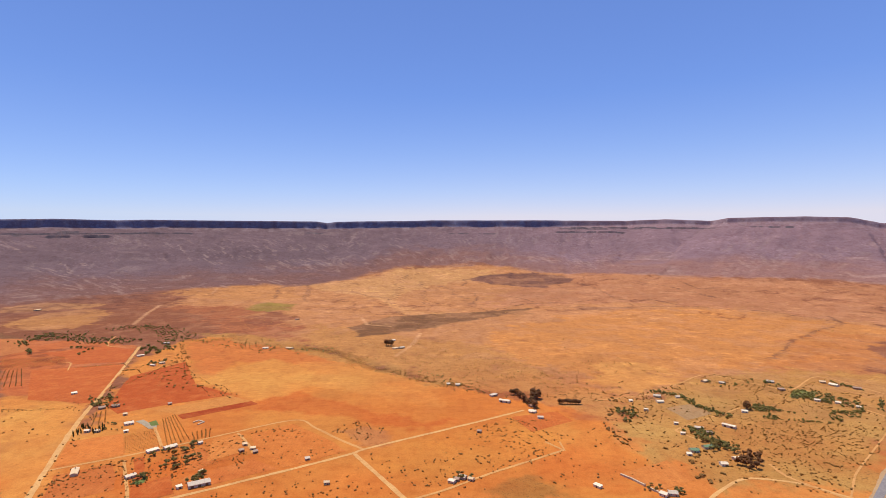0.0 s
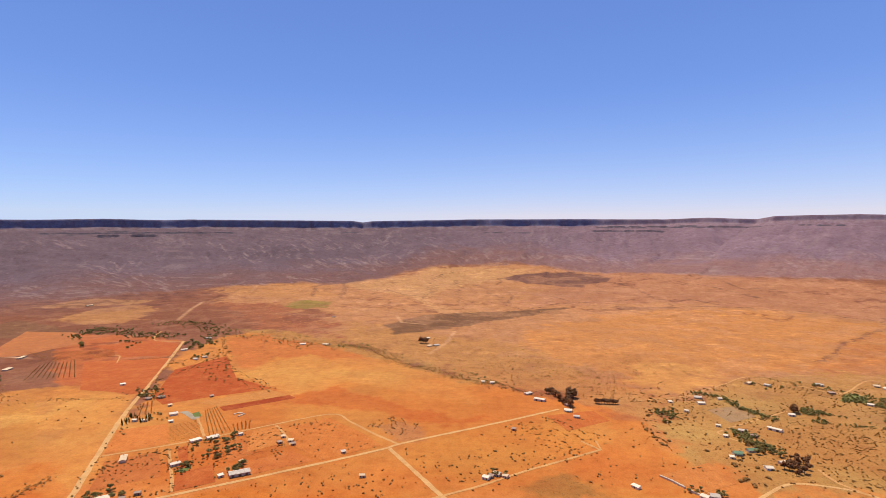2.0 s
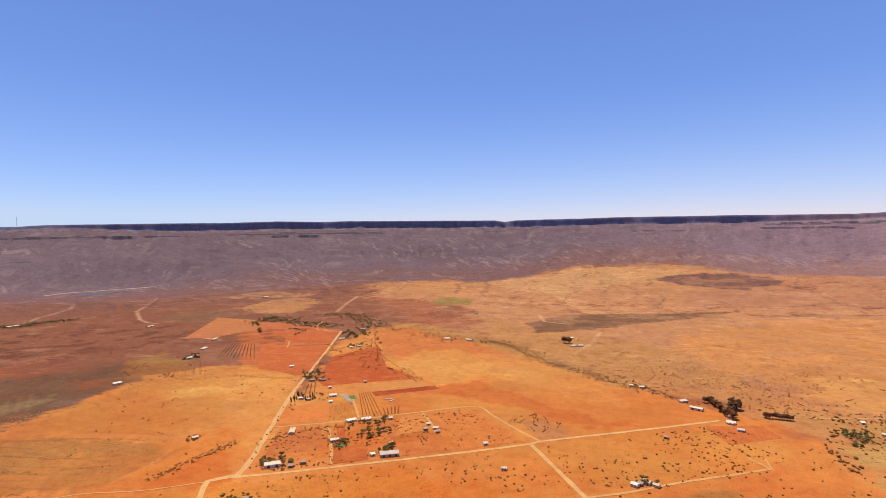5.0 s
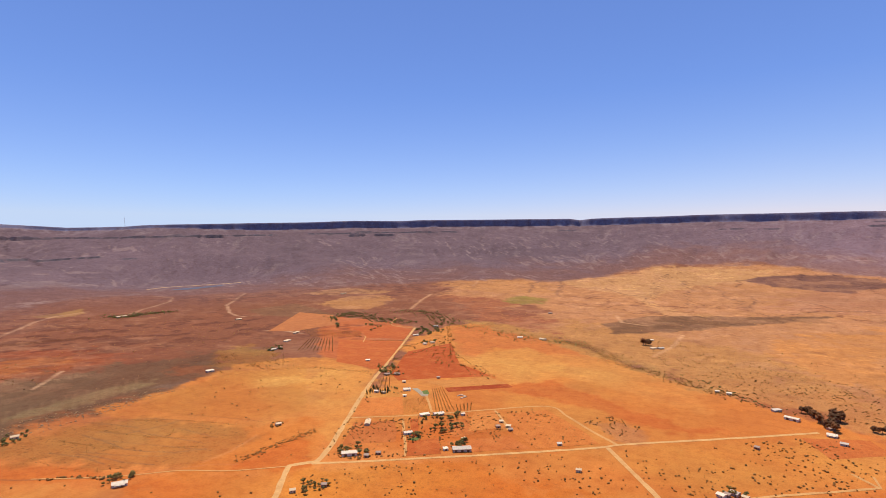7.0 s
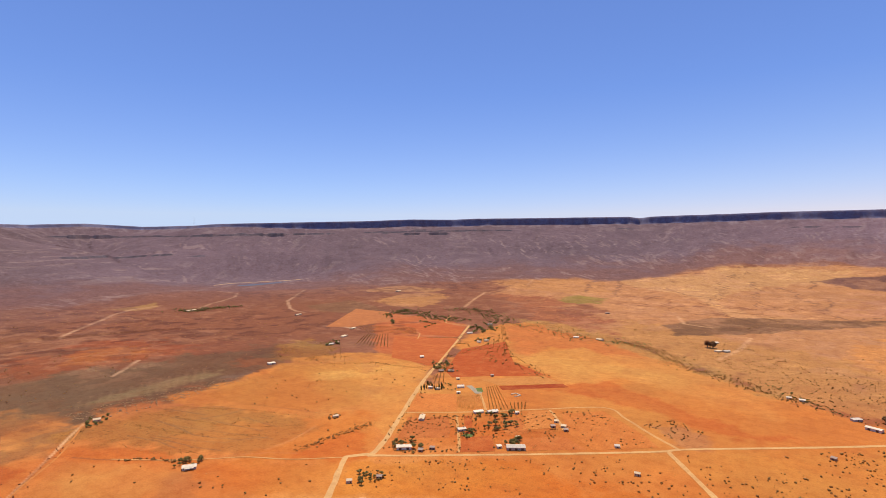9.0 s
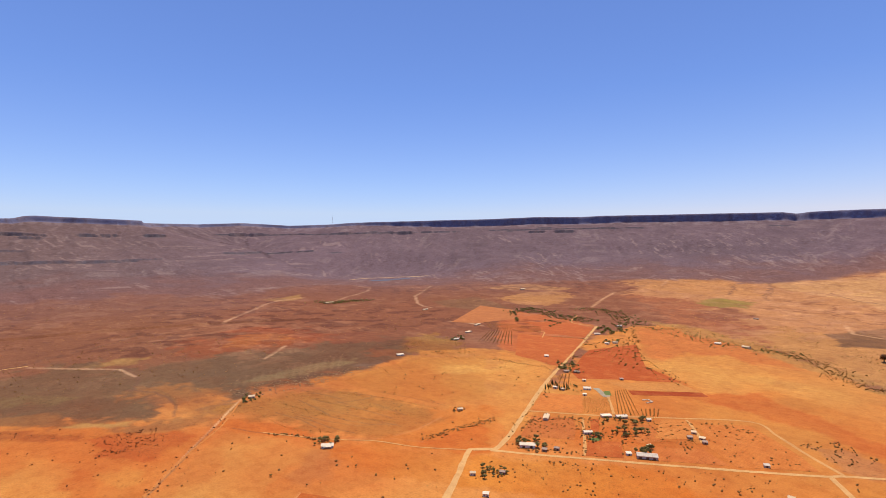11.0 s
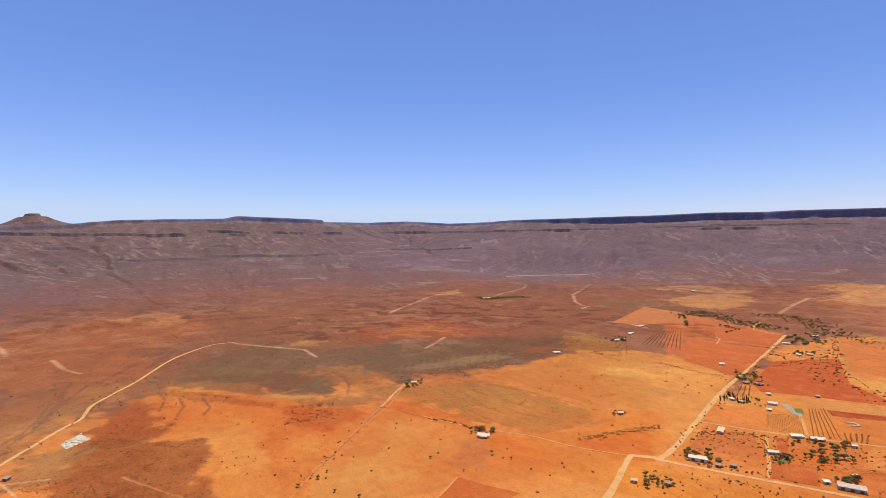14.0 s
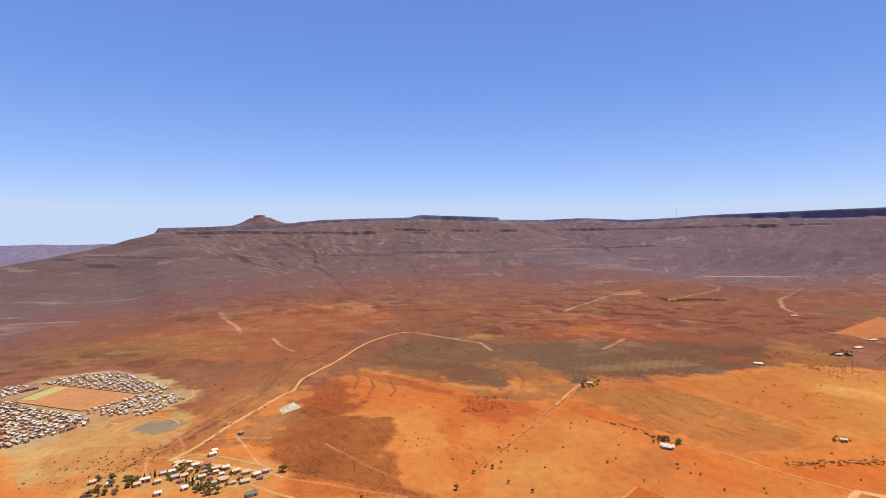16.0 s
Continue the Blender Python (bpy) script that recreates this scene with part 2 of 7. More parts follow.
def soil_finish(nt, bsdf, colour, grass=0.7, streak=0.3, bump=0.7):
    """Soil: clods, washes, dry tufts and small bushes over a colour; grass is a number or a socket."""
    p = position(nt)
    broad = noise_node(nt, 0.014, 6, 0.65, p)
    mid = noise_node(nt, 0.075, 6, 0.7, p)
    fine = noise_node(nt, 0.45, 4, 0.75, p)
    c = mix_colour(nt, ramp(nt, broad, 0.4, 0.65, 0, 0.6), colour, mix_colour(nt, 1.0, colour, (1.16, 1.18, 1.15), "MULTIPLY"))
    c = mix_colour(nt, ramp(nt, mid, 0.38, 0.54, 0.6, 0), c, mix_colour(nt, 1.0, c, (0.82, 0.71, 0.64), "MULTIPLY"))
    wash = noise_node(nt, 0.05, 6, 0.65, position(nt, (0.35, 1.6, 1), 25))
    c = mix_colour(nt, ramp(nt, wash, 0.52, 0.68, 0, streak), c, mix_colour(nt, 1.0, c, (1.2, 1.25, 1.2), "MULTIPLY"))
    c = mix_colour(nt, ramp(nt, fine, 0.3, 0.62, 0.5, 0), c, mix_colour(nt, 1.0, c, (0.66, 0.58, 0.52), "MULTIPLY"))
    for scale, lo, hi in ((0.17, 0.46, 0.58), (0.42, 0.4, 0.56)):
        v = nt.nodes.new("ShaderNodeTexVoronoi")
        v.inputs["Scale"].default_value = scale
        nt.links.new(p, v.inputs["Vector"])
        cover = noise_node(nt, 0.03 if scale < 0.3 else 0.05, 5, 0.7, p)
        tuft = maths(nt, "MULTIPLY", ramp(nt, v.outputs["Distance"], 0.16, 0.36, 1, 0), maths(nt, "MULTIPLY", ramp(nt, cover, lo, hi, 0.15, 1), grass))
        c = mix_colour(nt, tuft, c, mix_colour(nt, 0.35, mix_colour(nt, 1.0, c, (0.4, 0.36, 0.32), "MULTIPLY"), (0.10, 0.07, 0.028)))
    nt.links.new(c, bsdf.inputs["Base Color"])
    bsdf.inputs["Roughness"].default_value = 0.95
    bsdf.inputs["Specular IOR Level"].default_value = 0.1
    b = nt.nodes.new("ShaderNodeBump")
    b.inputs["Strength"].default_value, b.inputs["Distance"].default_value = bump, 0.5
    nt.links.new(fine, b.inputs["Height"])
    nt.links.new(b.outputs[0], bsdf.inputs["Normal"])


def ground_material():
    m, nt, bsdf = nodes_of("karoo_ground")
    at = nt.nodes.new("ShaderNodeVertexColor")
    at.layer_name = "soil"
    # boulders and bare ledges on the slopes
    p = position(nt)
    sep = nt.nodes.new("ShaderNodeSeparateXYZ")
    nt.links.new(p, sep.inputs[0])
    upland = ramp(nt, sep.outputs["Z"], 10, 60, 0, 1)
    stones = noise_node(nt, 0.05, 9, 0.75, p)
    c = mix_colour(nt, maths(nt, "MULTIPLY", upland, ramp(nt, stones, 0.6, 0.66, 0, 0.3)), at.outputs["Color"], (0.36, 0.26, 0.23))
    c = mix_colour(nt, maths(nt, "MULTIPLY", upland, ramp(nt, stones, 0.38, 0.44, 0.22, 0)), c, mix_colour(nt, 1.0, c, (0.66, 0.66, 0.7), "MULTIPLY"))
    # fine pans and gravel on the outer plain
    flat = nt.nodes.new("ShaderNodeVectorMath")
    flat.operation = "LENGTH"
    nt.links.new(position(nt, (1, 1, 0)), flat.inputs[0])
    outer = ramp(nt, flat.outputs["Value"], 750, 1300, 0.15, 1)
    pans = noise_node(nt, 0.022, 10, 0.74, position(nt, (0.8, 1.2, 1), 20))
    gravel_bed = noise_node(nt, 0.032, 9, 0.72, position(nt, (1.3, 0.8, 1), 40))
    threads = noise_node(nt, 0.045, 8, 0.7, position(nt, (0.7, 1.5, 1), 65))
    regions = noise_node(nt, 0.004, 4, 0.6, p)
    some = maths(nt, "MULTIPLY", outer, ramp(nt, regions, 0.42, 0.58, 0.25, 1))
    c = mix_colour(nt, maths(nt, "MULTIPLY", some, ramp(nt, pans, 0.54, 0.58, 0, 0.55)), c, mix_colour(nt, 1.0, c, (1.36, 1.46, 1.44), "MULTIPLY"))
    c = mix_colour(nt, maths(nt, "MULTIPLY", some, ramp(nt, threads, 0.58, 0.62, 0, 0.5)), c, mix_colour(nt, 1.0, c, (1.5, 1.62, 1.55), "MULTIPLY"))
    c = mix_colour(nt, maths(nt, "MULTIPLY", outer, ramp(nt, gravel_bed, 0.42, 0.46, 0.5, 0)), c, mix_colour(nt, 1.0, c, (0.74, 0.66, 0.66), "MULTIPLY"))
    soil_finish(nt, bsdf, c, at.outputs["Alpha"])
    return m


def hash_turn(colour):
    return 20 + 900 * (colour[0] + colour[1]) % 60


def soil_material(name, colour, grass=0.3, streak=0.3, field=False):
    m, nt, bsdf = nodes_of(name)
    rgb = nt.nodes.new("ShaderNodeRGB")
    rgb.outputs[0].default_value = (colour[0] * 0.95, colour[1] * 0.96, colour[2] * 0.86, 1)
    # weathering back into the soil round about, and the lines of old furrows
    p = position(nt)
    worn = mix_colour(nt, ramp(nt, noise_node(nt, 0.028, 6, 0.7, p), 0.48, 0.68, 0, 0.36), rgb.outputs[0], (0.52, 0.195, 0.052))
    furrow = noise_node(nt, 0.11, 3, 0.6, position(nt, (4.0, 0.25, 1), hash_turn(colour)))
    worn = mix_colour(nt, ramp(nt, furrow, 0.42, 0.6, 0.35, 0), worn, mix_colour(nt, 1.0, worn, (0.82, 0.72, 0.66), "MULTIPLY"))
    soil_finish(nt, bsdf, worn if field else rgb.outputs[0], grass, streak)
    return m


def mesh_object(name, verts, faces, material, parent=None):
    me = bpy.data.meshes.new(name)
    me.from_pydata(verts, [], faces)
    me.materials.append(material)
    ob = new(name, me)
    ob.parent = parent
    return ob


# ---- soils of the plain ----
SOILS = []


def soil(*entry):
    """A patch of soil: colour, softness of its edge, strength, scrub on it, outline."""
    SOILS.append(entry)


soil('north_plain', (0.43, 0.189, 0.069), 45, 1, 0.25, [(-735, 1431), (-604, 1565), (-1155, 2164), (-1068, 2626), (-766, 2741), (-451, 2960), (-288, 3236), (264, 3283), (710, 3105), (1117, 2884), (1386, 2537), (1671, 2369), (1849, 2230), (755, 907), (247, 875), (116, 941), (-178, 1163), (-461, 1430)])
soil('pink_plain', (0.363, 0.151, 0.069), 50, 0.9, 0.2, [(255, 2070), (602, 2136), (924, 2095), (1074, 1965), (1182, 1811), (1339, 1613), (1903, 2295), (1626, 2494), (1346, 2729), (999, 2988), (695, 3038), (457, 2764), (249, 2448)])
soil('ochre_east', (0.469, 0.189, 0.05), 28, 0.9, 0.12, [(155, 1519), (425, 1857), (665, 1985), (886, 2010), (1052, 1923), (1144, 1751), (1238, 1678), (1288, 1551), (968, 1165), (761, 1164), (595, 1087), (366, 942), (266, 942), (244, 1064), (143, 1163)])
soil('brown_east', (0.389, 0.131, 0.035), 30, 0.6, 0.3, [(711, 1164), (876, 1341), (1100, 1512), (1186, 1429), (755, 907), (672, 1028), (630, 1087)])
soil('pale_east', (0.536, 0.26, 0.069), 25, 0.6, 0.1, [(272, 1041), (366, 1164), (467, 1111), (476, 1028), (360, 924), (296, 942)])
soil('tan_scrub', (0.421, 0.189, 0.055), 30, 0.9, 0.6, [(-276, 1162), (-400, 1430), (-397, 1670), (-135, 1518), (24, 1431), (128, 1251), (199, 1063), (276, 942), (363, 908), (232, 791), (199, 869), (93, 907), (-4, 978), (-111, 1111)])
soil('village_ground', (0.389, 0.189, 0.05), 18, 0.92, 0.55, [(275, 845), (365, 914), (498, 1028), (727, 1111), (866, 1042), (455, 545), (288, 545), (278, 585), (237, 663), (238, 743)])
soil('pale_north', (0.479, 0.246, 0.089), 25, 0.75, 0.1, [(-311, 3125), (-152, 3270), (254, 3154), (302, 2974), (107, 2796), (-173, 2549), (-220, 2212), (-479, 2460), (-717, 2665), (-437, 2869)])
soil('pale_wash', (0.494, 0.246, 0.085), 18, 0.65, 0.1, [(-220, 2212), (-93, 1993), (95, 1956), (32, 1860), (-87, 1858), (-200, 2012)])
soil('brown_far', (0.162, 0.071, 0.046), 12, 1, 0.2, [(111, 2900), (241, 2993), (503, 3048), (674, 2948), (668, 2791), (485, 2600), (275, 2706)])
soil('brown_fan', (0.162, 0.075, 0.031), 9, 1, 0.25, [(-281, 1617), (-185, 1856), (-49, 1913), (138, 1968), (260, 2026), (385, 2066), (246, 1914), (86, 1755), (-41, 1597), (-151, 1518), (-224, 1465)])
soil('brown_fan_tip', (0.248, 0.113, 0.043), 12, 0.8, 0.2, [(253, 1970), (330, 1996), (327, 1914), (258, 1860)])
soil('brown_fan_east', (0.241, 0.105, 0.048), 15, 0.8, 0.2, [(553, 2140), (646, 2058), (747, 2036), (582, 1989), (505, 2020)])
soil('red_north', (0.291, 0.095, 0.037), 35, 0.95, 0.25, [(-1038, 1648), (-1100, 1981), (-1053, 2054), (-785, 2036), (-482, 1724), (-340, 1431), (-499, 1500), (-650, 1518), (-826, 1610)])
soil('dark_red_north', (0.215, 0.068, 0.031), 12, 0.85, 0.2, [(-647, 1723), (-645, 1938), (-588, 1954), (-491, 1823), (-512, 1701), (-562, 1637)])
soil('tan_tongue', (0.43, 0.189, 0.061), 15, 0.9, 0.15, [(-1247, 2291), (-1179, 2453), (-1016, 2637), (-743, 2658), (-587, 2273), (-725, 2179), (-962, 2247), (-1140, 2224)])
soil('green_bloom', (0.215, 0.151, 0.027), 14, 0.8, 0.5, [(-764, 2036), (-725, 2179), (-594, 2124), (-576, 1983), (-690, 1949)])
soil('grey_tree_soil', (0.215, 0.131, 0.05), 10, 0.7, 0.5, [(-826, 1610), (-752, 1634), (-674, 1536), (-737, 1499)])
soil('west_plain', (0.205, 0.077, 0.034), 60, 1, 0.25, [(-1312, -784), (-1547, -721), (-1826, -601), (-2151, -294), (-2188, 384), (-2060, 1072), (-1681, 1913), (-1012, 1154), (-804, 622), (-766, 308), (-810, 54), (-756, -105), (-691, -230), (-883, -529)])
soil('north_west_plain', (0.209, 0.073, 0.032), 50, 1, 0.25, [(-2272, 905), (-2338, 1334), (-1689, 1672), (-1597, 2102), (-1219, 2334), (-703, 1583), (-777, 1412), (-962, 1446), (-975, 1085), (-813, 772), (-890, 553), (-902, 357)])
soil('red_wash', (0.291, 0.093, 0.031), 35, 0.85, 0.2, [(-1266, -591), (-1460, -481), (-1631, -351), (-1815, -66), (-1682, 114), (-1370, 6), (-1118, -87), (-947, -150), (-1002, -237), (-1066, -352)])
soil('orange_wash', (0.371, 0.151, 0.048), 18, 0.7, 0.1, [(-1708, -131), (-1852, -67), (-1824, 28), (-1664, 43), (-1618, -59)])
soil('olive_west', (0.241, 0.12, 0.035), 22, 0.65, 0.4, [(-1198, -685), (-1273, -628), (-1304, -455), (-1242, -292), (-1101, -281), (-1085, -458), (-1063, -581)])
soil('deep_red', (0.248, 0.065, 0.021), 40, 0.75, 0.1, [(-1211, 347), (-1302, 462), (-1337, 632), (-1273, 742), (-1136, 704), (-1043, 582), (-1028, 511), (-1072, 406)])
soil('orange_tongue', (0.354, 0.113, 0.027), 18, 0.7, 0.1, [(-1174, 458), (-1257, 564), (-1212, 646), (-1119, 638), (-1077, 562), (-1106, 470)])
soil('deep_red_north', (0.241, 0.062, 0.021), 36, 0.75, 0.1, [(-1307, 519), (-1409, 624), (-1346, 701), (-1201, 721), (-1074, 589), (-1075, 502), (-1116, 443)])
soil('orange_north', (0.354, 0.113, 0.027), 16, 0.7, 0.1, [(-1206, 479), (-1314, 582), (-1256, 642), (-1142, 616), (-1168, 546), (-1126, 463)])
soil('red_valley', (0.265, 0.085, 0.029), 25, 0.8, 0.25, [(-836, -262), (-958, -208), (-1122, -110), (-1082, -29), (-866, -85), (-764, -152), (-727, -200)])
soil('yellow_streaks', (0.389, 0.213, 0.061), 9, 0.6, 0.2, [(-1194, 209), (-1217, 280), (-1195, 332), (-1146, 303), (-1161, 242)])
soil('yellow_shelf', (0.407, 0.213, 0.052), 8, 0.75, 0.2, [(-1893, 903), (-1908, 995), (-1962, 1109), (-1871, 1067), (-1813, 945)])
soil('yellow_patch', (0.444, 0.201, 0.061), 16, 0.75, 0.15, [(-1345, 1626), (-1369, 1840), (-1238, 1925), (-1125, 1791), (-1088, 1598), (-1178, 1549)])
soil('yellow_strip', (0.479, 0.229, 0.072), 8, 0.7, 0.1, [(-1586, 1803), (-1528, 2011), (-1286, 2047), (-1295, 1946), (-1453, 1832)])
soil('grey_brown_trees', (0.185, 0.089, 0.037), 12, 0.7, 0.4, [(-1481, 1383), (-1416, 1578), (-1097, 1443), (-1124, 1358), (-1324, 1309)])
soil('stony_rise', (0.147, 0.075, 0.034), 34, 0.92, 0.35, [(-1210, 69), (-1273, 168), (-1153, 278), (-1110, 369), (-1042, 468), (-1029, 612), (-976, 730), (-903, 794), (-812, 737), (-781, 636), (-756, 507), (-752, 392), (-779, 341), (-826, 294), (-856, 245), (-767, 202), (-796, 139), (-881, 59), (-973, 24)])
soil('stony_north', (0.144, 0.075, 0.036), 32, 0.92, 0.35, [(-888, 351), (-1097, 435), (-1088, 536), (-1026, 615), (-1010, 725), (-1014, 860), (-906, 845), (-842, 728), (-788, 643), (-795, 571), (-797, 486), (-798, 400), (-742, 327), (-737, 291)])
soil('grey_ledge', (0.215, 0.141, 0.061), 8, 0.85, 0.5, [(-887, 367), (-903, 428), (-901, 525), (-878, 612), (-857, 608), (-850, 496), (-843, 399)])
soil('grey_ledge_west', (0.185, 0.113, 0.043), 8, 0.6, 0.5, [(-1063, 71), (-1038, 125), (-975, 160), (-957, 136), (-997, 88)])
soil('blue_gravel', (0.171, 0.105, 0.069), 8, 0.6, 0.3, [(-841, 585), (-842, 640), (-808, 636), (-806, 582)])
soil('red_shed_soil', (0.265, 0.085, 0.029), 16, 0.6, 0.2, [(-929, 706), (-852, 716), (-810, 713), (-809, 658), (-866, 659)])
soil('olive_bush_slope', (0.306, 0.127, 0.029), 14, 0.8, 0.95, [(-873, 710), (-973, 856), (-993, 955), (-828, 866), (-768, 782), (-814, 761), (-820, 700)])
soil('brown_shoulder', (0.248, 0.097, 0.031), 15, 0.85, 0.35, [(-927, -35), (-953, 44), (-893, 117), (-787, 190), (-775, 257), (-692, 270), (-704, 202), (-751, 148), (-807, 71), (-867, 3)])
soil('orange_gully', (0.329, 0.113, 0.029), 18, 0.65, 0.2, [(-940, 237), (-953, 284), (-885, 314), (-825, 341), (-739, 297), (-709, 244), (-778, 241)])
soil('pale_shelf', (0.464, 0.253, 0.072), 6, 0.85, 0.1, [(-825, 110), (-840, 138), (-809, 168), (-800, 202), (-781, 188), (-796, 139)])
soil('ochre_plain', (0.484, 0.183, 0.039), 8, 0.95, 0.15, [(-819, 474), (-805, 547), (-816, 654), (-841, 754), (-803, 825), (-645, 969), (-599, 878), (-485, 637), (-416, 481), (-428, 448), (-502, 408), (-565, 383), (-593, 449)])
soil('orange_middle', (0.474, 0.146, 0.026), 8, 0.85, 0.15, [(-584, 476), (-538, 552), (-469, 616), (-411, 484), (-432, 451), (-479, 420)])
soil('yellow_roadside', (0.525, 0.232, 0.05), 10, 0.8, 0.1, [(-654, 728), (-661, 869), (-576, 865), (-515, 722), (-573, 692)])
soil('orange_front', (0.494, 0.151, 0.022), 8, 1, 0.25, [(-415, 443), (-279, 533), (-139, 639), (2, 622), (2, 578), (-375, 376)])
soil('orange_far_west', (0.474, 0.146, 0.026), 8, 0.8, 0.2, [(-701, 277), (-627, 297), (-570, 347), (-420, 447), (-380, 374), (-620, 245)])
soil('pale_west_front', (0.514, 0.201, 0.039), 12, 0.8, 0.1, [(-667, 263), (-617, 303), (-560, 328), (-524, 296), (-620, 245)])
soil('orange_plain', (0.499, 0.181, 0.036), 12, 1, 0.08, [(-689, 1431), (-586, 1519), (-389, 1390), (-238, 1220), (-93, 1040), (16, 941), (93, 907), (158, 845), (220, 778), (222, 682), (239, 614), (253, 543), (-419, 543), (-669, 1159)])
soil('red_band', (0.435, 0.113, 0.022), 14, 0.8, 0.05, [(-419, 978), (-284, 941), (-212, 890), (-69, 778), (13, 761), (-19, 732), (-109, 766), (-208, 803), (-304, 830)])
soil('red_orange_north', (0.474, 0.141, 0.033), 9, 0.85, 0.1, [(-662, 1391), (-543, 1447), (-363, 1296), (-222, 1136), (-318, 1135), (-448, 1160), (-451, 1026), (-505, 1060)])
soil('paddock_soil', (0.425, 0.118, 0.033), 6, 1, 0.15, [(-1168, 1405), (-1095, 1406), (-871, 1382), (-760, 1338), (-564, 837), (-680, 885), (-739, 887)])
soil('pale_plain', (0.525, 0.213, 0.05), 14, 0.6, 0.05, [(-325, 1162), (-178, 1163), (-25, 978), (-21, 845), (-139, 907), (-264, 1019)])
soil('red_east', (0.469, 0.136, 0.026), 12, 0.65, 0.2, [(185, 845), (229, 779), (216, 663), (234, 599), (180, 571), (110, 585), (99, 637), (157, 682)])
soil('red_south', (0.454, 0.118, 0.02), 10, 0.6, 0.25, [(-376, 584), (-319, 646), (-228, 663), (-126, 646), (-214, 584), (-281, 545), (-349, 543)])
soil('ochre_south', (0.504, 0.189, 0.035), 10, 0.7, 0.2, [(-101, 663), (-18, 721), (98, 791), (155, 743), (124, 663), (47, 584), (-14, 571), (-58, 584)])
soil('olive_south', (0.314, 0.146, 0.035), 7, 0.8, 0.5, [(28, 564), (61, 592), (94, 602), (119, 571), (125, 543), (44, 543)])
soil('grey_thicket', (0.389, 0.151, 0.053), 8, 0.8, 0.5, [(-151, 732), (-116, 761), (-64, 721), (-68, 681), (-104, 681)])
soil('ochre_corner', (0.504, 0.201, 0.043), 8, 0.85, 0.1, [(-744, 893), (-685, 891), (-577, 857), (-508, 742), (-428, 571), (-419, 543), (-453, 543)])
soil('pale_field', (0.525, 0.22, 0.048), 7, 0.9, 0.05, [(-452, 970), (-453, 1098), (-384, 1189), (-285, 1100), (-237, 978), (-275, 913), (-308, 868), (-350, 907), (-419, 978)])
soil('bright_orange', (0.484, 0.156, 0.031), 10, 1, 0.15, [(-883, -33), (-940, 4), (-838, 110), (-759, 183), (-707, 251), (-675, 259), (-556, 159), (-507, 122), (-461, 111), (-475, 26), (-516, 34), (-578, 32), (-655, 36), (-703, 2), (-790, 3)])
soil('pale_ochre', (0.504, 0.207, 0.046), 18, 0.55, 0.2, [(-690, 17), (-725, 79), (-663, 108), (-566, 105), (-558, 61), (-593, 39), (-655, 36)])
soil('pale_ochre_east', (0.484, 0.201, 0.041), 10, 0.6, 0.2, [(-631, 124), (-640, 162), (-589, 155), (-577, 133)])
soil('red_fringe', (0.407, 0.097, 0.02), 7, 0.85, 0.5, [(-762, 133), (-759, 183), (-719, 230), (-683, 251), (-655, 218), (-639, 168), (-680, 134)])
soil('fringe_band', (0.321, 0.085, 0.02), 6, 0.75, 0.6, [(-947, -35), (-881, 59), (-773, 135), (-752, 131), (-835, 56), (-909, -15)])
soil('red_gully', (0.444, 0.113, 0.021), 10, 0.7, 0.3, [(-635, 97), (-662, 116), (-564, 117), (-496, 114), (-464, 96), (-466, 81)])
soil('dark_scrub', (0.269, 0.071, 0.017), 7, 0.95, 0.95, [(-709, -99), (-761, -60), (-822, -14), (-791, -4), (-706, -12), (-682, 38), (-637, 34), (-580, 21), (-556, 31), (-509, 39), (-470, 61), (-490, -59), (-520, -63), (-601, -102)])
soil('dark_scrub_upper', (0.291, 0.085, 0.021), 10, 0.85, 0.8, [(-761, -60), (-883, -33), (-790, 3), (-704, -5), (-694, -69)])
soil('red_roadside', (0.43, 0.109, 0.02), 6, 0.7, 0.4, [(-528, -74), (-512, -20), (-482, 32), (-471, 51), (-491, -69)])
soil('quarry_ground', (0.291, 0.122, 0.039), 10, 0.85, 0.6, [(-658, -144), (-723, -115), (-716, -71), (-666, -80), (-627, -113)])
soil('ochre_fence_field', (0.464, 0.161, 0.035), 1.5, 1, 0.1, [(-679, 273), (-615, 306), (-568, 332), (-524, 352), (-424, 330), (-461, 111), (-501, 121), (-556, 159), (-624, 222)])
soil('pale_fence_field', (0.484, 0.201, 0.046), 14, 0.6, 0.05, [(-516, 148), (-610, 245), (-601, 299), (-546, 312), (-497, 260), (-463, 176)])
soil('grey_fence_field', (0.363, 0.136, 0.039), 14, 0.6, 0.1, [(-509, 266), (-537, 320), (-509, 336), (-469, 274), (-479, 256)])
soil('orange_band', (0.454, 0.127, 0.022), 7, 0.85, 0.15, [(-716, 275), (-690, 310), (-630, 337), (-579, 338), (-619, 308), (-669, 269)])
soil('olive_slope', (0.321, 0.122, 0.027), 14, 0.9, 0.55, [(-752, 303), (-780, 407), (-750, 485), (-668, 483), (-564, 513), (-515, 497), (-522, 405), (-560, 377), (-633, 346), (-697, 313)])
soil('contour_slope', (0.371, 0.118, 0.024), 12, 0.75, 0.3, [(-629, 367), (-628, 438), (-562, 473), (-515, 497), (-518, 402), (-562, 364)])
soil('stubble_west', (0.444, 0.172, 0.035), 1.2, 0.95, 0.1, [(-775, 505), (-793, 614), (-797, 724), (-747, 761), (-722, 825), (-530, 607), (-552, 563), (-590, 536), (-670, 511)])
soil('pale_stubble', (0.525, 0.239, 0.055), 10, 0.7, 0.05, [(-706, 641), (-734, 707), (-685, 747), (-658, 746), (-666, 679)])
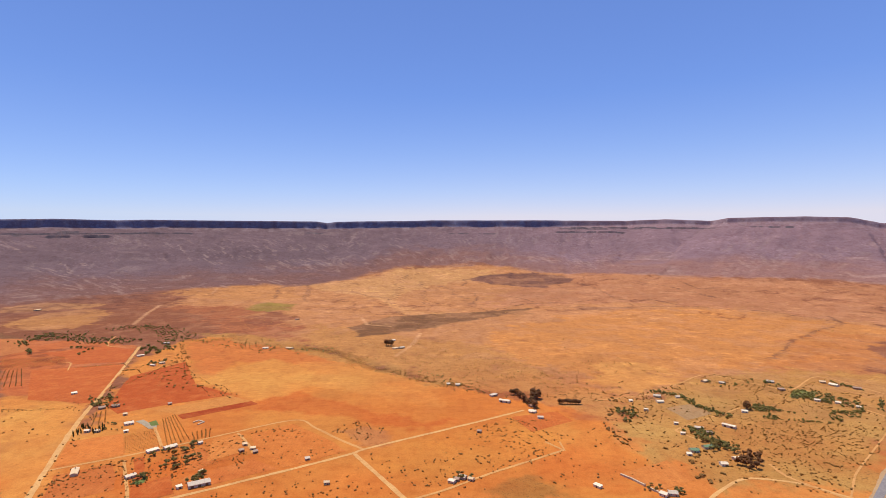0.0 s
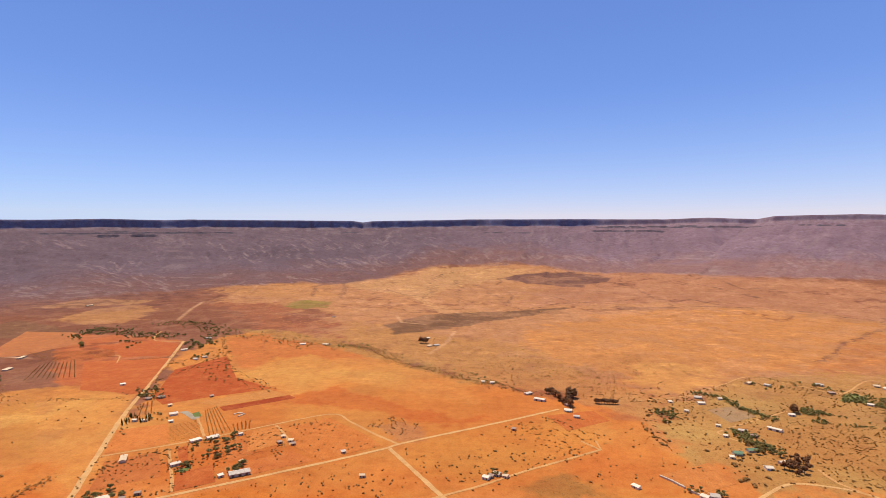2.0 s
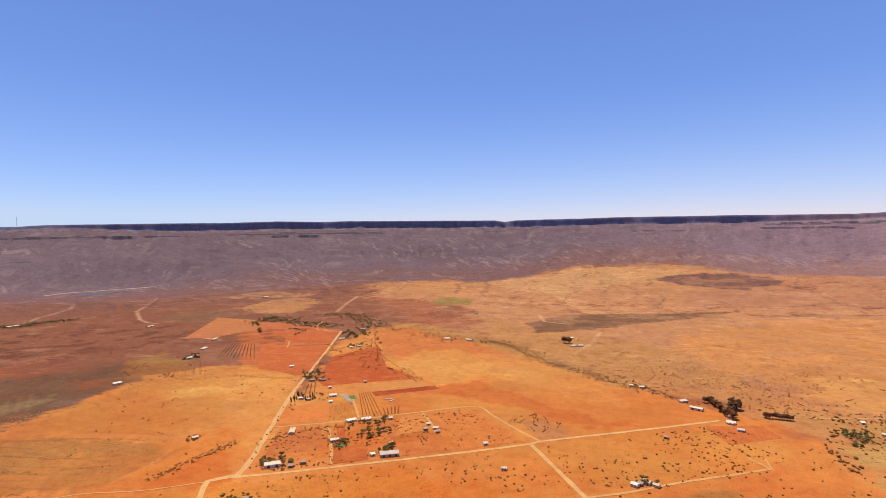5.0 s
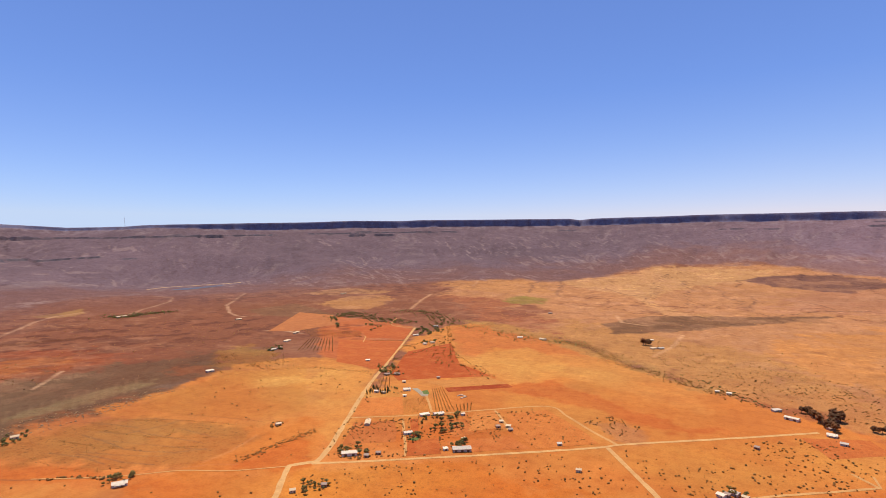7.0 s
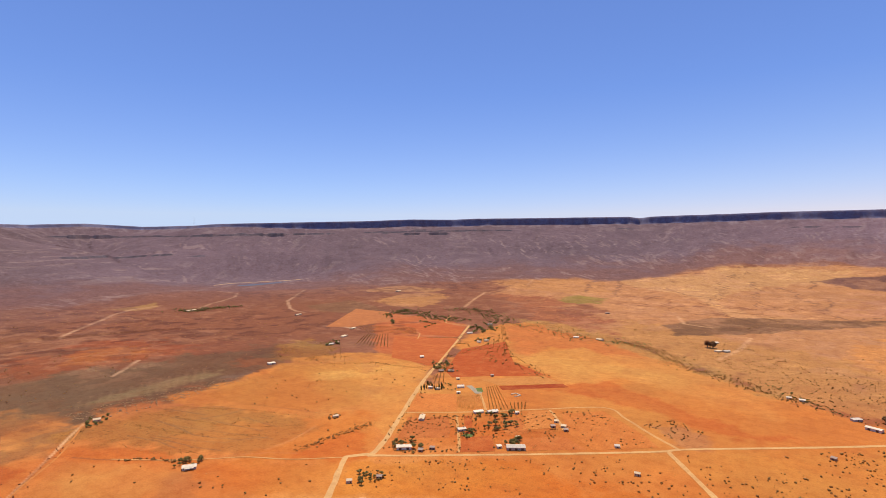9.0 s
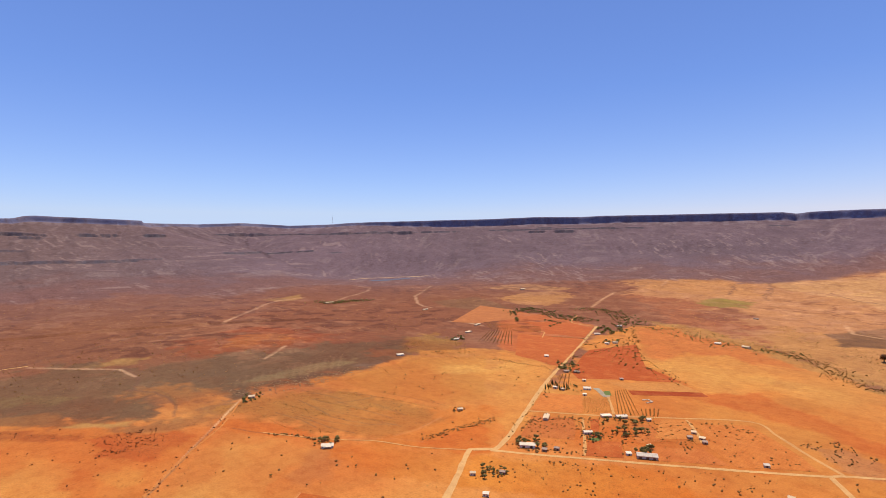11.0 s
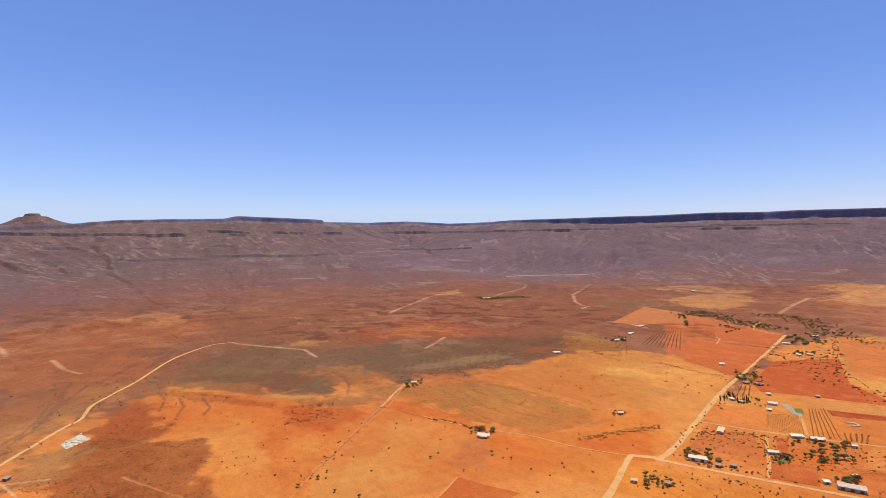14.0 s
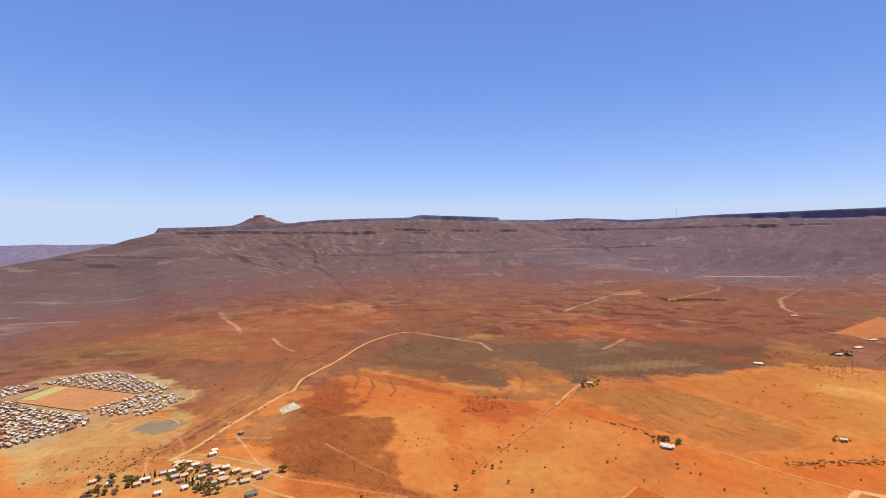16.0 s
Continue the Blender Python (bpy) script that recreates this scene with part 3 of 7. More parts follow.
soil('orange_west', (0.464, 0.141, 0.024), 7, 0.9, 0.15, [(-526, 340), (-518, 402), (-505, 460), (-502, 575), (-402, 462), (-408, 429), (-463, 422), (-505, 392)])
soil('red_corner', (0.444, 0.105, 0.017), 6, 0.85, 0.15, [(-469, 427), (-464, 532), (-402, 462), (-406, 439)])
soil('orange_south', (0.474, 0.151, 0.026), 8, 0.85, 0.15, [(-512, 332), (-496, 385), (-452, 412), (-408, 429), (-424, 330)])
soil('valley_brown', (0.291, 0.113, 0.037), 22, 0.85, 0.45, [(-597, -254), (-672, -224), (-822, -179), (-985, -136), (-1018, -79), (-804, -80), (-712, -113), (-627, -161), (-573, -191)])
soil('dust_west', (0.435, 0.246, 0.079), 16, 0.9, 0.25, [(-686, -413), (-726, -341), (-751, -278), (-720, -219), (-653, -217), (-606, -236), (-560, -264), (-543, -299), (-534, -322)])
soil('dust_orange', (0.389, 0.161, 0.043), 14, 0.75, 0.35, [(-615, -317), (-646, -275), (-624, -237), (-578, -257), (-567, -302), (-598, -340)])
soil('south_orange', (0.389, 0.151, 0.039), 14, 0.8, 0.5, [(-541, -298), (-560, -264), (-600, -228), (-572, -186), (-548, -194), (-537, -263), (-525, -271)])
soil('township_ground', (0.43, 0.207, 0.061), 9, 0.9, 0.3, [(-524, -261), (-558, -253), (-557, -207), (-603, -184), (-592, -141), (-554, -78), (-528, -74), (-497, -100)])
soil('town_dust', (0.407, 0.267, 0.123), 9, 0.95, 0.2, [(-915, -548), (-971, -531), (-1020, -449), (-977, -360), (-864, -254), (-820, -245), (-751, -278), (-720, -306), (-661, -363), (-650, -391)])
# drifting smoke over the town edge, painted into the ground colour
soil('town_smoke_soil', (0.321, 0.207, 0.092), 8, 0.6, 0.2, [(-904, -299), (-864, -254), (-799, -231), (-802, -251)])
soil('ash_pan', (0.228, 0.175, 0.111), 6, 0.95, 0.1, [(-689, -273), (-721, -265), (-722, -247), (-706, -223), (-681, -227), (-672, -249)])
soil('river_scrub', (0.346, 0.172, 0.05), 12, 0.75, 0.8, [(-714, 1517), (-570, 1519), (-389, 1390), (-240, 1232), (-111, 1111), (-4, 971), (-57, 998), (-171, 1121), (-287, 1208), (-431, 1337), (-582, 1430)])


# ---- dry stream beds, furrows and wheel tracks worn into the soil ----
SOIL_LINES = []


def soil_line(*entry):
    """A worn line: name, colour, width, strength and course."""
    SOIL_LINES.append(entry)


soil_line('dry_stream', (0.15, 0.065, 0.035), 7, 0.95, [(-698, 2701), (-782, 2646), (-779, 2520), (-721, 2397), (-726, 2256)])
soil_line('dry_stream', (0.15, 0.065, 0.035), 6, 0.95, [(-712, 2755), (-607, 2430), (-606, 2299), (-557, 2202)])
soil_line('dry_stream', (0.15, 0.065, 0.035), 9, 0.95, [(-154, 3175), (-214, 2971), (-213, 2801), (-237, 2665), (-239, 2457), (-220, 2212), (-179, 2015), (-87, 1858)])
soil_line('dry_stream', (0.15, 0.065, 0.035), 7, 0.95, [(-101, 2810), (-98, 2562), (-74, 2342), (-72, 2137)])
soil_line('dry_stream', (0.15, 0.065, 0.035), 6, 0.95, [(-231, 2324), (-337, 2375), (-442, 2544)])
soil_line('dry_stream', (0.15, 0.065, 0.035), 9, 0.95, [(-11, 2683), (55, 2477), (112, 2297), (131, 2135), (181, 1983), (253, 2055), (353, 2136), (500, 2184), (656, 2244)])
soil_line('dry_stream', (0.15, 0.065, 0.035), 7, 0.95, [(151, 2461), (151, 2295), (131, 2135)])
soil_line('dry_stream', (0.15, 0.065, 0.035), 7, 0.95, [(302, 2357), (353, 2282), (376, 2205)])
soil_line('dry_stream', (0.15, 0.065, 0.035), 8, 0.95, [(688, 2754), (749, 2563), (747, 2382), (743, 2292)])
soil_line('dry_stream', (0.15, 0.065, 0.035), 8, 0.95, [(734, 2265), (806, 2198), (868, 2239), (924, 2095)])
soil_line('dry_stream', (0.15, 0.065, 0.035), 9, 0.95, [(987, 2695), (1060, 2528), (1106, 2394), (1148, 2230)])
soil_line('dry_stream', (0.15, 0.065, 0.035), 7, 0.95, [(1168, 2651), (1175, 2432), (1238, 2431)])
soil_line('dry_stream', (0.15, 0.065, 0.035), 9, 0.95, [(538, 2064), (709, 2054), (908, 2060), (1063, 1943), (1140, 1901), (1182, 1811), (1246, 1739), (1244, 1639)])
soil_line('dry_stream', (0.15, 0.065, 0.035), 8, 0.95, [(1298, 1798), (1265, 1715), (1258, 1666)])
soil_line('dry_stream', (0.15, 0.065, 0.035), 7, 0.95, [(1090, 2977), (1095, 2825), (1166, 2711)])
soil_line('dry_stream', (0.15, 0.065, 0.035), 7, 0.95, [(110, 2883), (124, 2791), (98, 2710)])
soil_line('dry_stream', (0.15, 0.065, 0.035), 4, 0.95, [(729, 1192), (876, 1341), (991, 1447), (1214, 1622)])
soil_line('dry_stream', (0.15, 0.065, 0.035), 4, 0.95, [(-633, -199), (-665, -184), (-711, -169), (-759, -151), (-814, -137), (-874, -134), (-966, -143), (-1052, -140)])
soil_line('dry_stream', (0.15, 0.065, 0.035), 4, 0.95, [(-605, -230), (-639, -213), (-685, -196), (-733, -174), (-785, -156), (-844, -142), (-929, -149)])
soil_line('dry_stream', (0.15, 0.065, 0.035), 3, 0.95, [(-606, -219), (-650, -198), (-703, -180), (-737, -153)])
soil_line('dry_stream', (0.15, 0.065, 0.035), 3, 0.95, [(-777, -154), (-843, -134), (-944, -131), (-1023, -111)])
soil_line('dry_stream', (0.15, 0.065, 0.035), 4, 0.95, [(-1022, -100), (-1142, -66), (-1226, -20), (-1277, 6)])
soil_line('dry_stream', (0.15, 0.065, 0.035), 3, 0.95, [(-1109, -32), (-1192, -7), (-1254, 19)])
soil_line('dry_stream', (0.15, 0.065, 0.035), 3, 0.95, [(-538, -259), (-569, -243), (-600, -228)])
soil_line('dry_stream', (0.15, 0.065, 0.035), 4, 0.95, [(-962, 232), (-923, 259), (-874, 265), (-822, 259), (-778, 242)])
soil_line('dry_stream', (0.15, 0.065, 0.035), 4, 0.95, [(-1135, 274), (-1026, 271), (-953, 232)])
soil_line('dry_stream', (0.15, 0.065, 0.035), 5, 0.95, [(-1276, 86), (-1334, 176), (-1378, 272), (-1435, 331), (-1541, 393)])
soil_line('dry_stream', (0.15, 0.065, 0.035), 2.16667, 0.95, [(-923, -11), (-878, -1), (-821, -6)])
soil_line('dry_stream', (0.15, 0.065, 0.035), 2.16667, 0.95, [(-875, 17), (-831, 22), (-788, 15)])
soil_line('dry_stream', (0.15, 0.065, 0.035), 2.16667, 0.95, [(-859, 48), (-810, 54), (-777, 45)])
soil_line('far_track', (0.62, 0.36, 0.19), 3, 0.7, [(-1665, -410), (-1525, -351), (-1427, -305), (-1344, -282)])
soil_line('far_track', (0.62, 0.36, 0.19), 3, 0.7, [(-1257, -193), (-1159, -160), (-1115, -132)])
soil_line('far_track', (0.62, 0.36, 0.19), 3, 0.7, [(-1265, 139), (-1197, 197), (-1127, 260), (-1053, 266)])
soil_line('far_track', (0.62, 0.36, 0.19), 3, 0.7, [(-1007, 486), (-1035, 521), (-1076, 567)])
soil_line('far_track', (0.62, 0.36, 0.19), 4, 0.7, [(-1531, 615), (-1635, 715), (-1781, 863), (-1853, 965), (-1875, 1068)])
soil_line('far_track', (0.62, 0.36, 0.19), 4, 0.7, [(-1731, 1126), (-1807, 1221), (-1854, 1360), (-1927, 1425), (-2049, 1423)])
soil_line('far_track', (0.62, 0.36, 0.19), 4, 0.7, [(-1793, 1671), (-1678, 1518), (-1610, 1414), (-1473, 1304), (-1403, 1270), (-1359, 1268)])
soil_line('farm_lane', (0.62, 0.36, 0.19), 3, 0.8, [(-1105, 1099), (-1058, 1120), (-982, 1110)])
soil_line('town_path', (0.62, 0.37, 0.19), 3, 0.6, [(-659, -147), (-630, -132), (-584, -111), (-554, -94)])
soil_line('town_path', (0.62, 0.37, 0.19), 3, 0.6, [(-660, -209), (-629, -194), (-608, -190)])
soil_line('town_path', (0.62, 0.37, 0.19), 2.5, 0.6, [(-604, -224), (-600, -183), (-592, -141)])
soil_line('town_path', (0.62, 0.37, 0.19), 2, 0.6, [(-599, -222), (-564, -212), (-550, -203)])
soil_line('town_path', (0.62, 0.37, 0.19), 2.5, 0.6, [(-648, -188), (-649, -142), (-642, -103)])
soil_line('scrub_track', (0.6, 0.26, 0.1), 2, 0.5, [(-698, -55), (-706, -12), (-711, 47)])
soil_line('scrub_track', (0.6, 0.26, 0.1), 1.8, 0.5, [(-614, -40), (-554, 1), (-502, 44), (-469, 76)])
soil_line('scrub_track', (0.6, 0.26, 0.1), 3, 0.5, [(-533, -75), (-510, -25), (-489, 11), (-475, 41)])
soil_line('wheel_track', (0.62, 0.34, 0.16), 2.5, 0.7, [(-109, 1220), (-77, 1353), (-63, 1519)])
soil_line('wheel_track', (0.62, 0.34, 0.16), 3, 0.7, [(-961, 1651), (-1036, 1866), (-1084, 2050)])
soil_line('wheel_track', (0.62, 0.34, 0.16), 2.5, 0.7, [(-279, 1829), (-237, 1672), (-163, 1639)])
soil_line('wheel_track', (0.62, 0.34, 0.16), 2.5, 0.7, [(-1017, 2348), (-1070, 2564), (-1091, 2697)])
soil_line('contour_furrow', (0.2, 0.09, 0.035), 2, 0.5, [(-663, 370), (-616, 383), (-574, 401), (-552, 428)])
soil_line('contour_furrow', (0.2, 0.09, 0.035), 2, 0.5, [(-689, 402), (-621, 417), (-559, 434), (-532, 441)])
soil_line('contour_furrow', (0.2, 0.09, 0.035), 2, 0.5, [(-682, 441), (-616, 446), (-565, 453)])
soil_line('contour_furrow', (0.2, 0.09, 0.035), 2, 0.5, [(-633, 474), (-562, 473)])
soil_line('contour_furrow', (0.2, 0.09, 0.035), 2, 0.5, [(-669, 518), (-612, 532), (-555, 543)])
soil_line('contour_furrow', (0.2, 0.09, 0.035), 2, 0.5, [(-744, 434), (-707, 484), (-653, 497)])
soil_line('hut_track', (0.6, 0.26, 0.1), 1.8, 0.5, [(-511, 414), (-508, 451), (-520, 502)])
soil_line('old_track', (0.6, 0.36, 0.18), 2.4, 0.5, [(-719, -178), (-703, -162), (-679, -158)])
soil_line('farm_track', (0.62, 0.34, 0.15), 4, 0.9, [(-790, 343), (-748, 306), (-704, 271)])
soil_line('farm_track', (0.66, 0.38, 0.18), 3.4, 0.95, [(-704, 271), (-654, 228), (-600, 185), (-575, 164), (-537, 132)])
soil_line('field_edge', (0.2, 0.09, 0.035), 3.2, 0.85, [(-693, 263), (-645, 222), (-592, 179), (-566, 158), (-522, 119)])
soil_line('field_edge', (0.2, 0.09, 0.035), 3, 0.8, [(-679, 282), (-648, 294), (-625, 308), (-597, 325), (-571, 340)])
soil_line('field_edge', (0.46, 0.17, 0.055), 2.5, 0.6, [(-571, 340), (-544, 368), (-521, 392), (-496, 414), (-472, 426)])
soil_line('contour_furrow', (0.2, 0.09, 0.035), 3, 0.7, [(-721, 404), (-675, 402), (-629, 397), (-598, 404), (-566, 417), (-541, 442)])
soil_line('contour_furrow', (0.2, 0.09, 0.035), 3, 0.7, [(-714, 420), (-678, 428), (-665, 459), (-658, 495)])
soil_line('contour_furrow', (0.2, 0.09, 0.035), 3, 0.7, [(-663, 363), (-628, 370), (-590, 373), (-556, 384)])
soil_line('contour_furrow', (0.2, 0.09, 0.035), 3, 0.7, [(-772, 433), (-723, 446), (-684, 452)])
soil_line('contour_furrow', (0.2, 0.09, 0.035), 3, 0.7, [(-694, 351), (-645, 361), (-605, 360)])
soil_line('dry_stream', (0.2, 0.09, 0.035), 3.5, 0.75, [(-947, 265), (-905, 270), (-853, 267), (-789, 249)])
soil_line('field_edge', (0.62, 0.33, 0.13), 2.5, 0.6, [(-415, 200), (-430, 219), (-459, 256)])
soil_line('plough_line', (0.36, 0.22, 0.11), 2.5, 0.2, [(-863, 364), (-921, 396)])
soil_line('plough_line', (0.36, 0.22, 0.11), 2.5, 0.2, [(-862, 378), (-921, 411)])
soil_line('plough_line', (0.36, 0.22, 0.11), 2.5, 0.2, [(-861, 392), (-922, 427)])
soil_line('plough_line', (0.36, 0.22, 0.11), 2.5, 0.2, [(-860, 406), (-922, 442)])
soil_line('plough_line', (0.36, 0.22, 0.11), 2.5, 0.2, [(-859, 420), (-922, 458)])
soil_line('plough_line', (0.36, 0.22, 0.11), 2.5, 0.2, [(-858, 434), (-922, 474)])
soil_line('plough_line', (0.36, 0.22, 0.11), 2.5, 0.2, [(-856, 448), (-922, 490)])
soil_line('plough_line', (0.36, 0.22, 0.11), 2.5, 0.2, [(-855, 463), (-922, 506)])
soil_line('plough_line', (0.36, 0.22, 0.11), 2.5, 0.2, [(-854, 477), (-921, 523)])
soil_line('plough_line', (0.36, 0.22, 0.11), 2.5, 0.2, [(-852, 492), (-920, 539)])
soil_line('plough_line', (0.36, 0.22, 0.11), 2.5, 0.2, [(-851, 507), (-920, 555)])
soil_line('plough_line', (0.36, 0.22, 0.11), 2.5, 0.2, [(-849, 521), (-919, 572)])
soil_line('plough_line', (0.36, 0.22, 0.11), 2.5, 0.2, [(-847, 536), (-918, 589)])
soil_line('plough_line', (0.36, 0.22, 0.11), 2.5, 0.2, [(-845, 551), (-917, 606)])

# where the slopes begin: bearing and distance
FOOT = [(-60, 2950), (-39.7, 2981), (-26.3, 3043), (-18.5, 3120), (-10, 3191), (-4.6, 3294), (3.9, 3275), (8.7, 3027), (14.5, 2846), (21.1, 2800), (28.1, 2680), (37.2, 2640), (45.3, 2600),
        (53.3, 2500), (60.3, 2520), (68.1, 2260), (80, 2221), (92.1, 2170), (98.9, 2145), (104.2, 1909), (109.2, 1880), (112.8, 1814), (117, 1676), (120.8, 1513), (140, 1400)]


def ground_colours(x, y, z, cliff):
    """Colour of the ground, and in the fourth channel how much scrub stands on it."""
    r, az = np.hypot(x, y), np.degrees(np.arctan2(-x, y))
    n1, n2, n3 = fbm(x, y, 420, 5, 81), fbm(x, y, 110, 5, 82), fbm(x, y, 34, 4, 86)
    n5 = fbm(x, y, 13, 3, 95)
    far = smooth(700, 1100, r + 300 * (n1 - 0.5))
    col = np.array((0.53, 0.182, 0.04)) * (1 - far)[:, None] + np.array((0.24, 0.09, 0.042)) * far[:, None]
    scrub = 0.2 + 0 * r
    ex, ey = fbm(x, y, 190, 6, 83) - 0.5, fbm(x, y, 190, 6, 84) - 0.5
    for name, c, soft, strength, bushes, poly in SOILS:
        P = np.array(poly, float)
        lo, hi = P.min(0) - 4 * soft - 20, P.max(0) + 4 * soft + 20
        k = np.flatnonzero((x > lo[0]) & (x < hi[0]) & (y > lo[1]) & (y < hi[1]))
        px, py = x[k] + ex[k] * soft * 4, y[k] + ey[k] * soft * 4
        d = line_field(px, py, poly + poly[:1])[0]
        d = np.where(inside(px, py, poly), d, -d) + soft * (3.5 * (n2[k] - 0.5) + 4 * (n3[k] - 0.5)) + (3 + 2.5 * soft) * (n5[k] - 0.5)
        m = smooth(-soft * 0.7 - 2, soft * 0.7 + 2, d) * strength * (0.86 + 0.5 * (n3[k] - 0.35))
        m = np.clip(m, 0, 1)
        col[k] = col[k] * (1 - m)[:, None] + np.array(c) * m[:, None]
        scrub[k] = scrub[k] * (1 - m) + bushes * m
    for name, c, width, strength, line in SOIL_LINES:
        P = np.array(line, float)
        wander = {"dry_stream": 0.3, "contour_furrow": 0.1}.get(name, 0.04) * np.hypot(*(P[0] - P[-1])) ** 0.85
        lo, hi = P.min(0) - 40 - wander, P.max(0) + 40 + wander
        k = np.flatnonzero((x > lo[0]) & (x < hi[0]) & (y > lo[1]) & (y < hi[1]))
        d = line_field(x[k] + wander * (ex[k] + 0.7 * (n5[k] - 0.5)), y[k] + wander * ey[k], line)[0]
        half = np.maximum(np.maximum(width * 0.5, r[k] * 0.0024), np.minimum(6.5, r[k] * r[k] * 3.3e-6))
        m = smooth(1.25, 0.45, d / half) * np.clip(width * 0.5 / half, 0.8, 1) * strength * np.clip(0.6 + 1.2 * (n3[k] - 0.3), 0.5, 1)
        col[k] = col[k] * (1 - m)[:, None] + np.array(c) * m[:, None]
    # pale pans and darker gravel, ragged, on the outer plain
    outer = smooth(850, 1250, r) * smooth(-0.5, -3, az - 62 + 60 * smooth(1500, 900, r)) + smooth(850, 1250, r) * smooth(56, 62, az)
    outer = np.clip(outer, 0, 1)
    wx, wy = x + 60 * ex, y + 60 * ey
    pan = smooth(0.55, 0.585, fbm(wx, wy, 48, 6, 101)) * smooth(0.4, 0.55, fbm(x, y, 300, 3, 103)) * outer
    pan = (pan * 0.3)[:, None]
    col = col * (1 - pan) + (col * 0.35 + np.array((0.29, 0.145, 0.075))) * pan
    dark = smooth(0.53, 0.6, fbm(wx, wy, 34, 5, 104)) * smooth(0.42, 0.6, n1) * outer * (0.15 + 0.3 * smooth(10, 40, az))
    col = col * (1 - dark[:, None] * np.array((0.75, 0.85, 0.8)))
    # braided washes over the pale northern plain
    wash = smooth(25, 5, az) * smooth(1500, 1900, r)
    bed = smooth(0.02, 0.006, np.abs(fbm(x + 90 * ex, y + 90 * ey, 210, 5, 113) - 0.5)) * wash * smooth(0.4, 0.52, n1)
    col = col * (1 - bed[:, None] * np.array((0.35, 0.42, 0.4)))
    silt = (smooth(0.53, 0.6, fbm(wx, wy, 80, 6, 117)) * wash * 0.22)[:, None]
    col = col * (1 - silt) + np.array((0.55, 0.26, 0.12)) * silt
    col = col * (0.84 + 0.2 * n1 + 0.16 * (n2 - 0.5) + 0.14 * (n3 - 0.5) + 0.06)[:, None]
    # redder and yellower drifts of sand on the near plain
    drift = np.clip(fbm(x, y, 150, 5, 141) - 0.5, -0.2, 0.2)[:, None] * (1 - outer)[:, None]
    col = col * (1 + drift * np.array((0.2, 0.9, 1.1)))
    # the slopes, with the purple of distant haze put into the rock colour
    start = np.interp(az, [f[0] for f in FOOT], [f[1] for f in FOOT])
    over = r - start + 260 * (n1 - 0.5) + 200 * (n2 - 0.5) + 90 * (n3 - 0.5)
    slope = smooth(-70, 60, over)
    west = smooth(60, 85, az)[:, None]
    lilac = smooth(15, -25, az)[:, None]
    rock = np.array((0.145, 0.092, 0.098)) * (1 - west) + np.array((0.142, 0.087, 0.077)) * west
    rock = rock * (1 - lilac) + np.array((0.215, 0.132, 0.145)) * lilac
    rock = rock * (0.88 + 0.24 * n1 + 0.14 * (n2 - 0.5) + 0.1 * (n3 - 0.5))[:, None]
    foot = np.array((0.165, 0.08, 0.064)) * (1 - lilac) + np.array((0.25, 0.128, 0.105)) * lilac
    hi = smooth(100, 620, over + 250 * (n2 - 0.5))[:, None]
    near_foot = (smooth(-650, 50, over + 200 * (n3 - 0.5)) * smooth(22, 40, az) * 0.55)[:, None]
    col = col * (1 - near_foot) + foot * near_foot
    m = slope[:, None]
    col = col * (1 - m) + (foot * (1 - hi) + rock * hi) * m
    scrub = scrub * (1 - slope) + 0.12 * slope
    up = r > 1450
    X, Y = x[up], y[up]
    d, u, top = line_field(X, Y, RIM_LINE)
    sl = slope[up]
    # pale stone streaks down the slope, thin ledges of light rock, and dark rills
    streak = smooth(0.6, 0.68, fbm(u - 0.2 * d + 60 * ex[up], d * 0.16, 30, 5, 121)) * smooth(0.47, 0.6, fbm(X, Y, 260, 4, 122)) * sl * smooth(60, 140, d)
    streak = (streak * 0.13)[:, None]
    col[up] = col[up] * (1 - streak) + np.array((0.42, 0.31, 0.26)) * streak
    fleck = smooth(0.62, 0.68, fbm(u + 0.3 * d + 40 * ex[up], d * 0.16, 15, 4, 125)) * smooth(0.5, 0.6, fbm(X, Y, 240, 4, 127)) * smooth(-150, 60, over[up])
    fleck = (fleck * smooth(150, 500, d) * 0.24)[:, None]
    col[up] = col[up] * (1 - fleck) + np.array((0.45, 0.31, 0.25)) * fleck
    talus = (smooth(0.46, 0.56, fbm(u, d * 0.25, 30, 4, 129)) * smooth(110, 60, d) * sl * 0.25)[:, None]
    col[up] = col[up] * (1 - talus) + np.array((0.33, 0.25, 0.25)) * talus
    rill = (smooth(0.54, 0.64, fbm(u, d * 0.12, 44, 4, 135)) * sl * smooth(2000, 700, d) * 0.07)[:, None]
    col[up] = col[up] * (1 - rill)
    # bluish haze put into the colour of the low range far behind
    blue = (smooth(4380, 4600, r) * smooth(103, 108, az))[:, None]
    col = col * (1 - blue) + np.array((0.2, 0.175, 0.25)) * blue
    # rim and ledge rock: its shade and blue haze are put into the colour
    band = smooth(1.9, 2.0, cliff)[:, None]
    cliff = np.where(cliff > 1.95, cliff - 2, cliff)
    shaded_face = np.array((0.165, 0.15, 0.21)) * (1 - band) + np.array((0.095, 0.075, 0.085)) * band
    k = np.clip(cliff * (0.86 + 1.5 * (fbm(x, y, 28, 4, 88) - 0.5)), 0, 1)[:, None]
    col = np.clip(col * (1 - k) + shaded_face * k, 0.01, 0.8)
    return np.concatenate([col, np.clip(scrub * 1.25, 0, 1)[:, None]], 1)


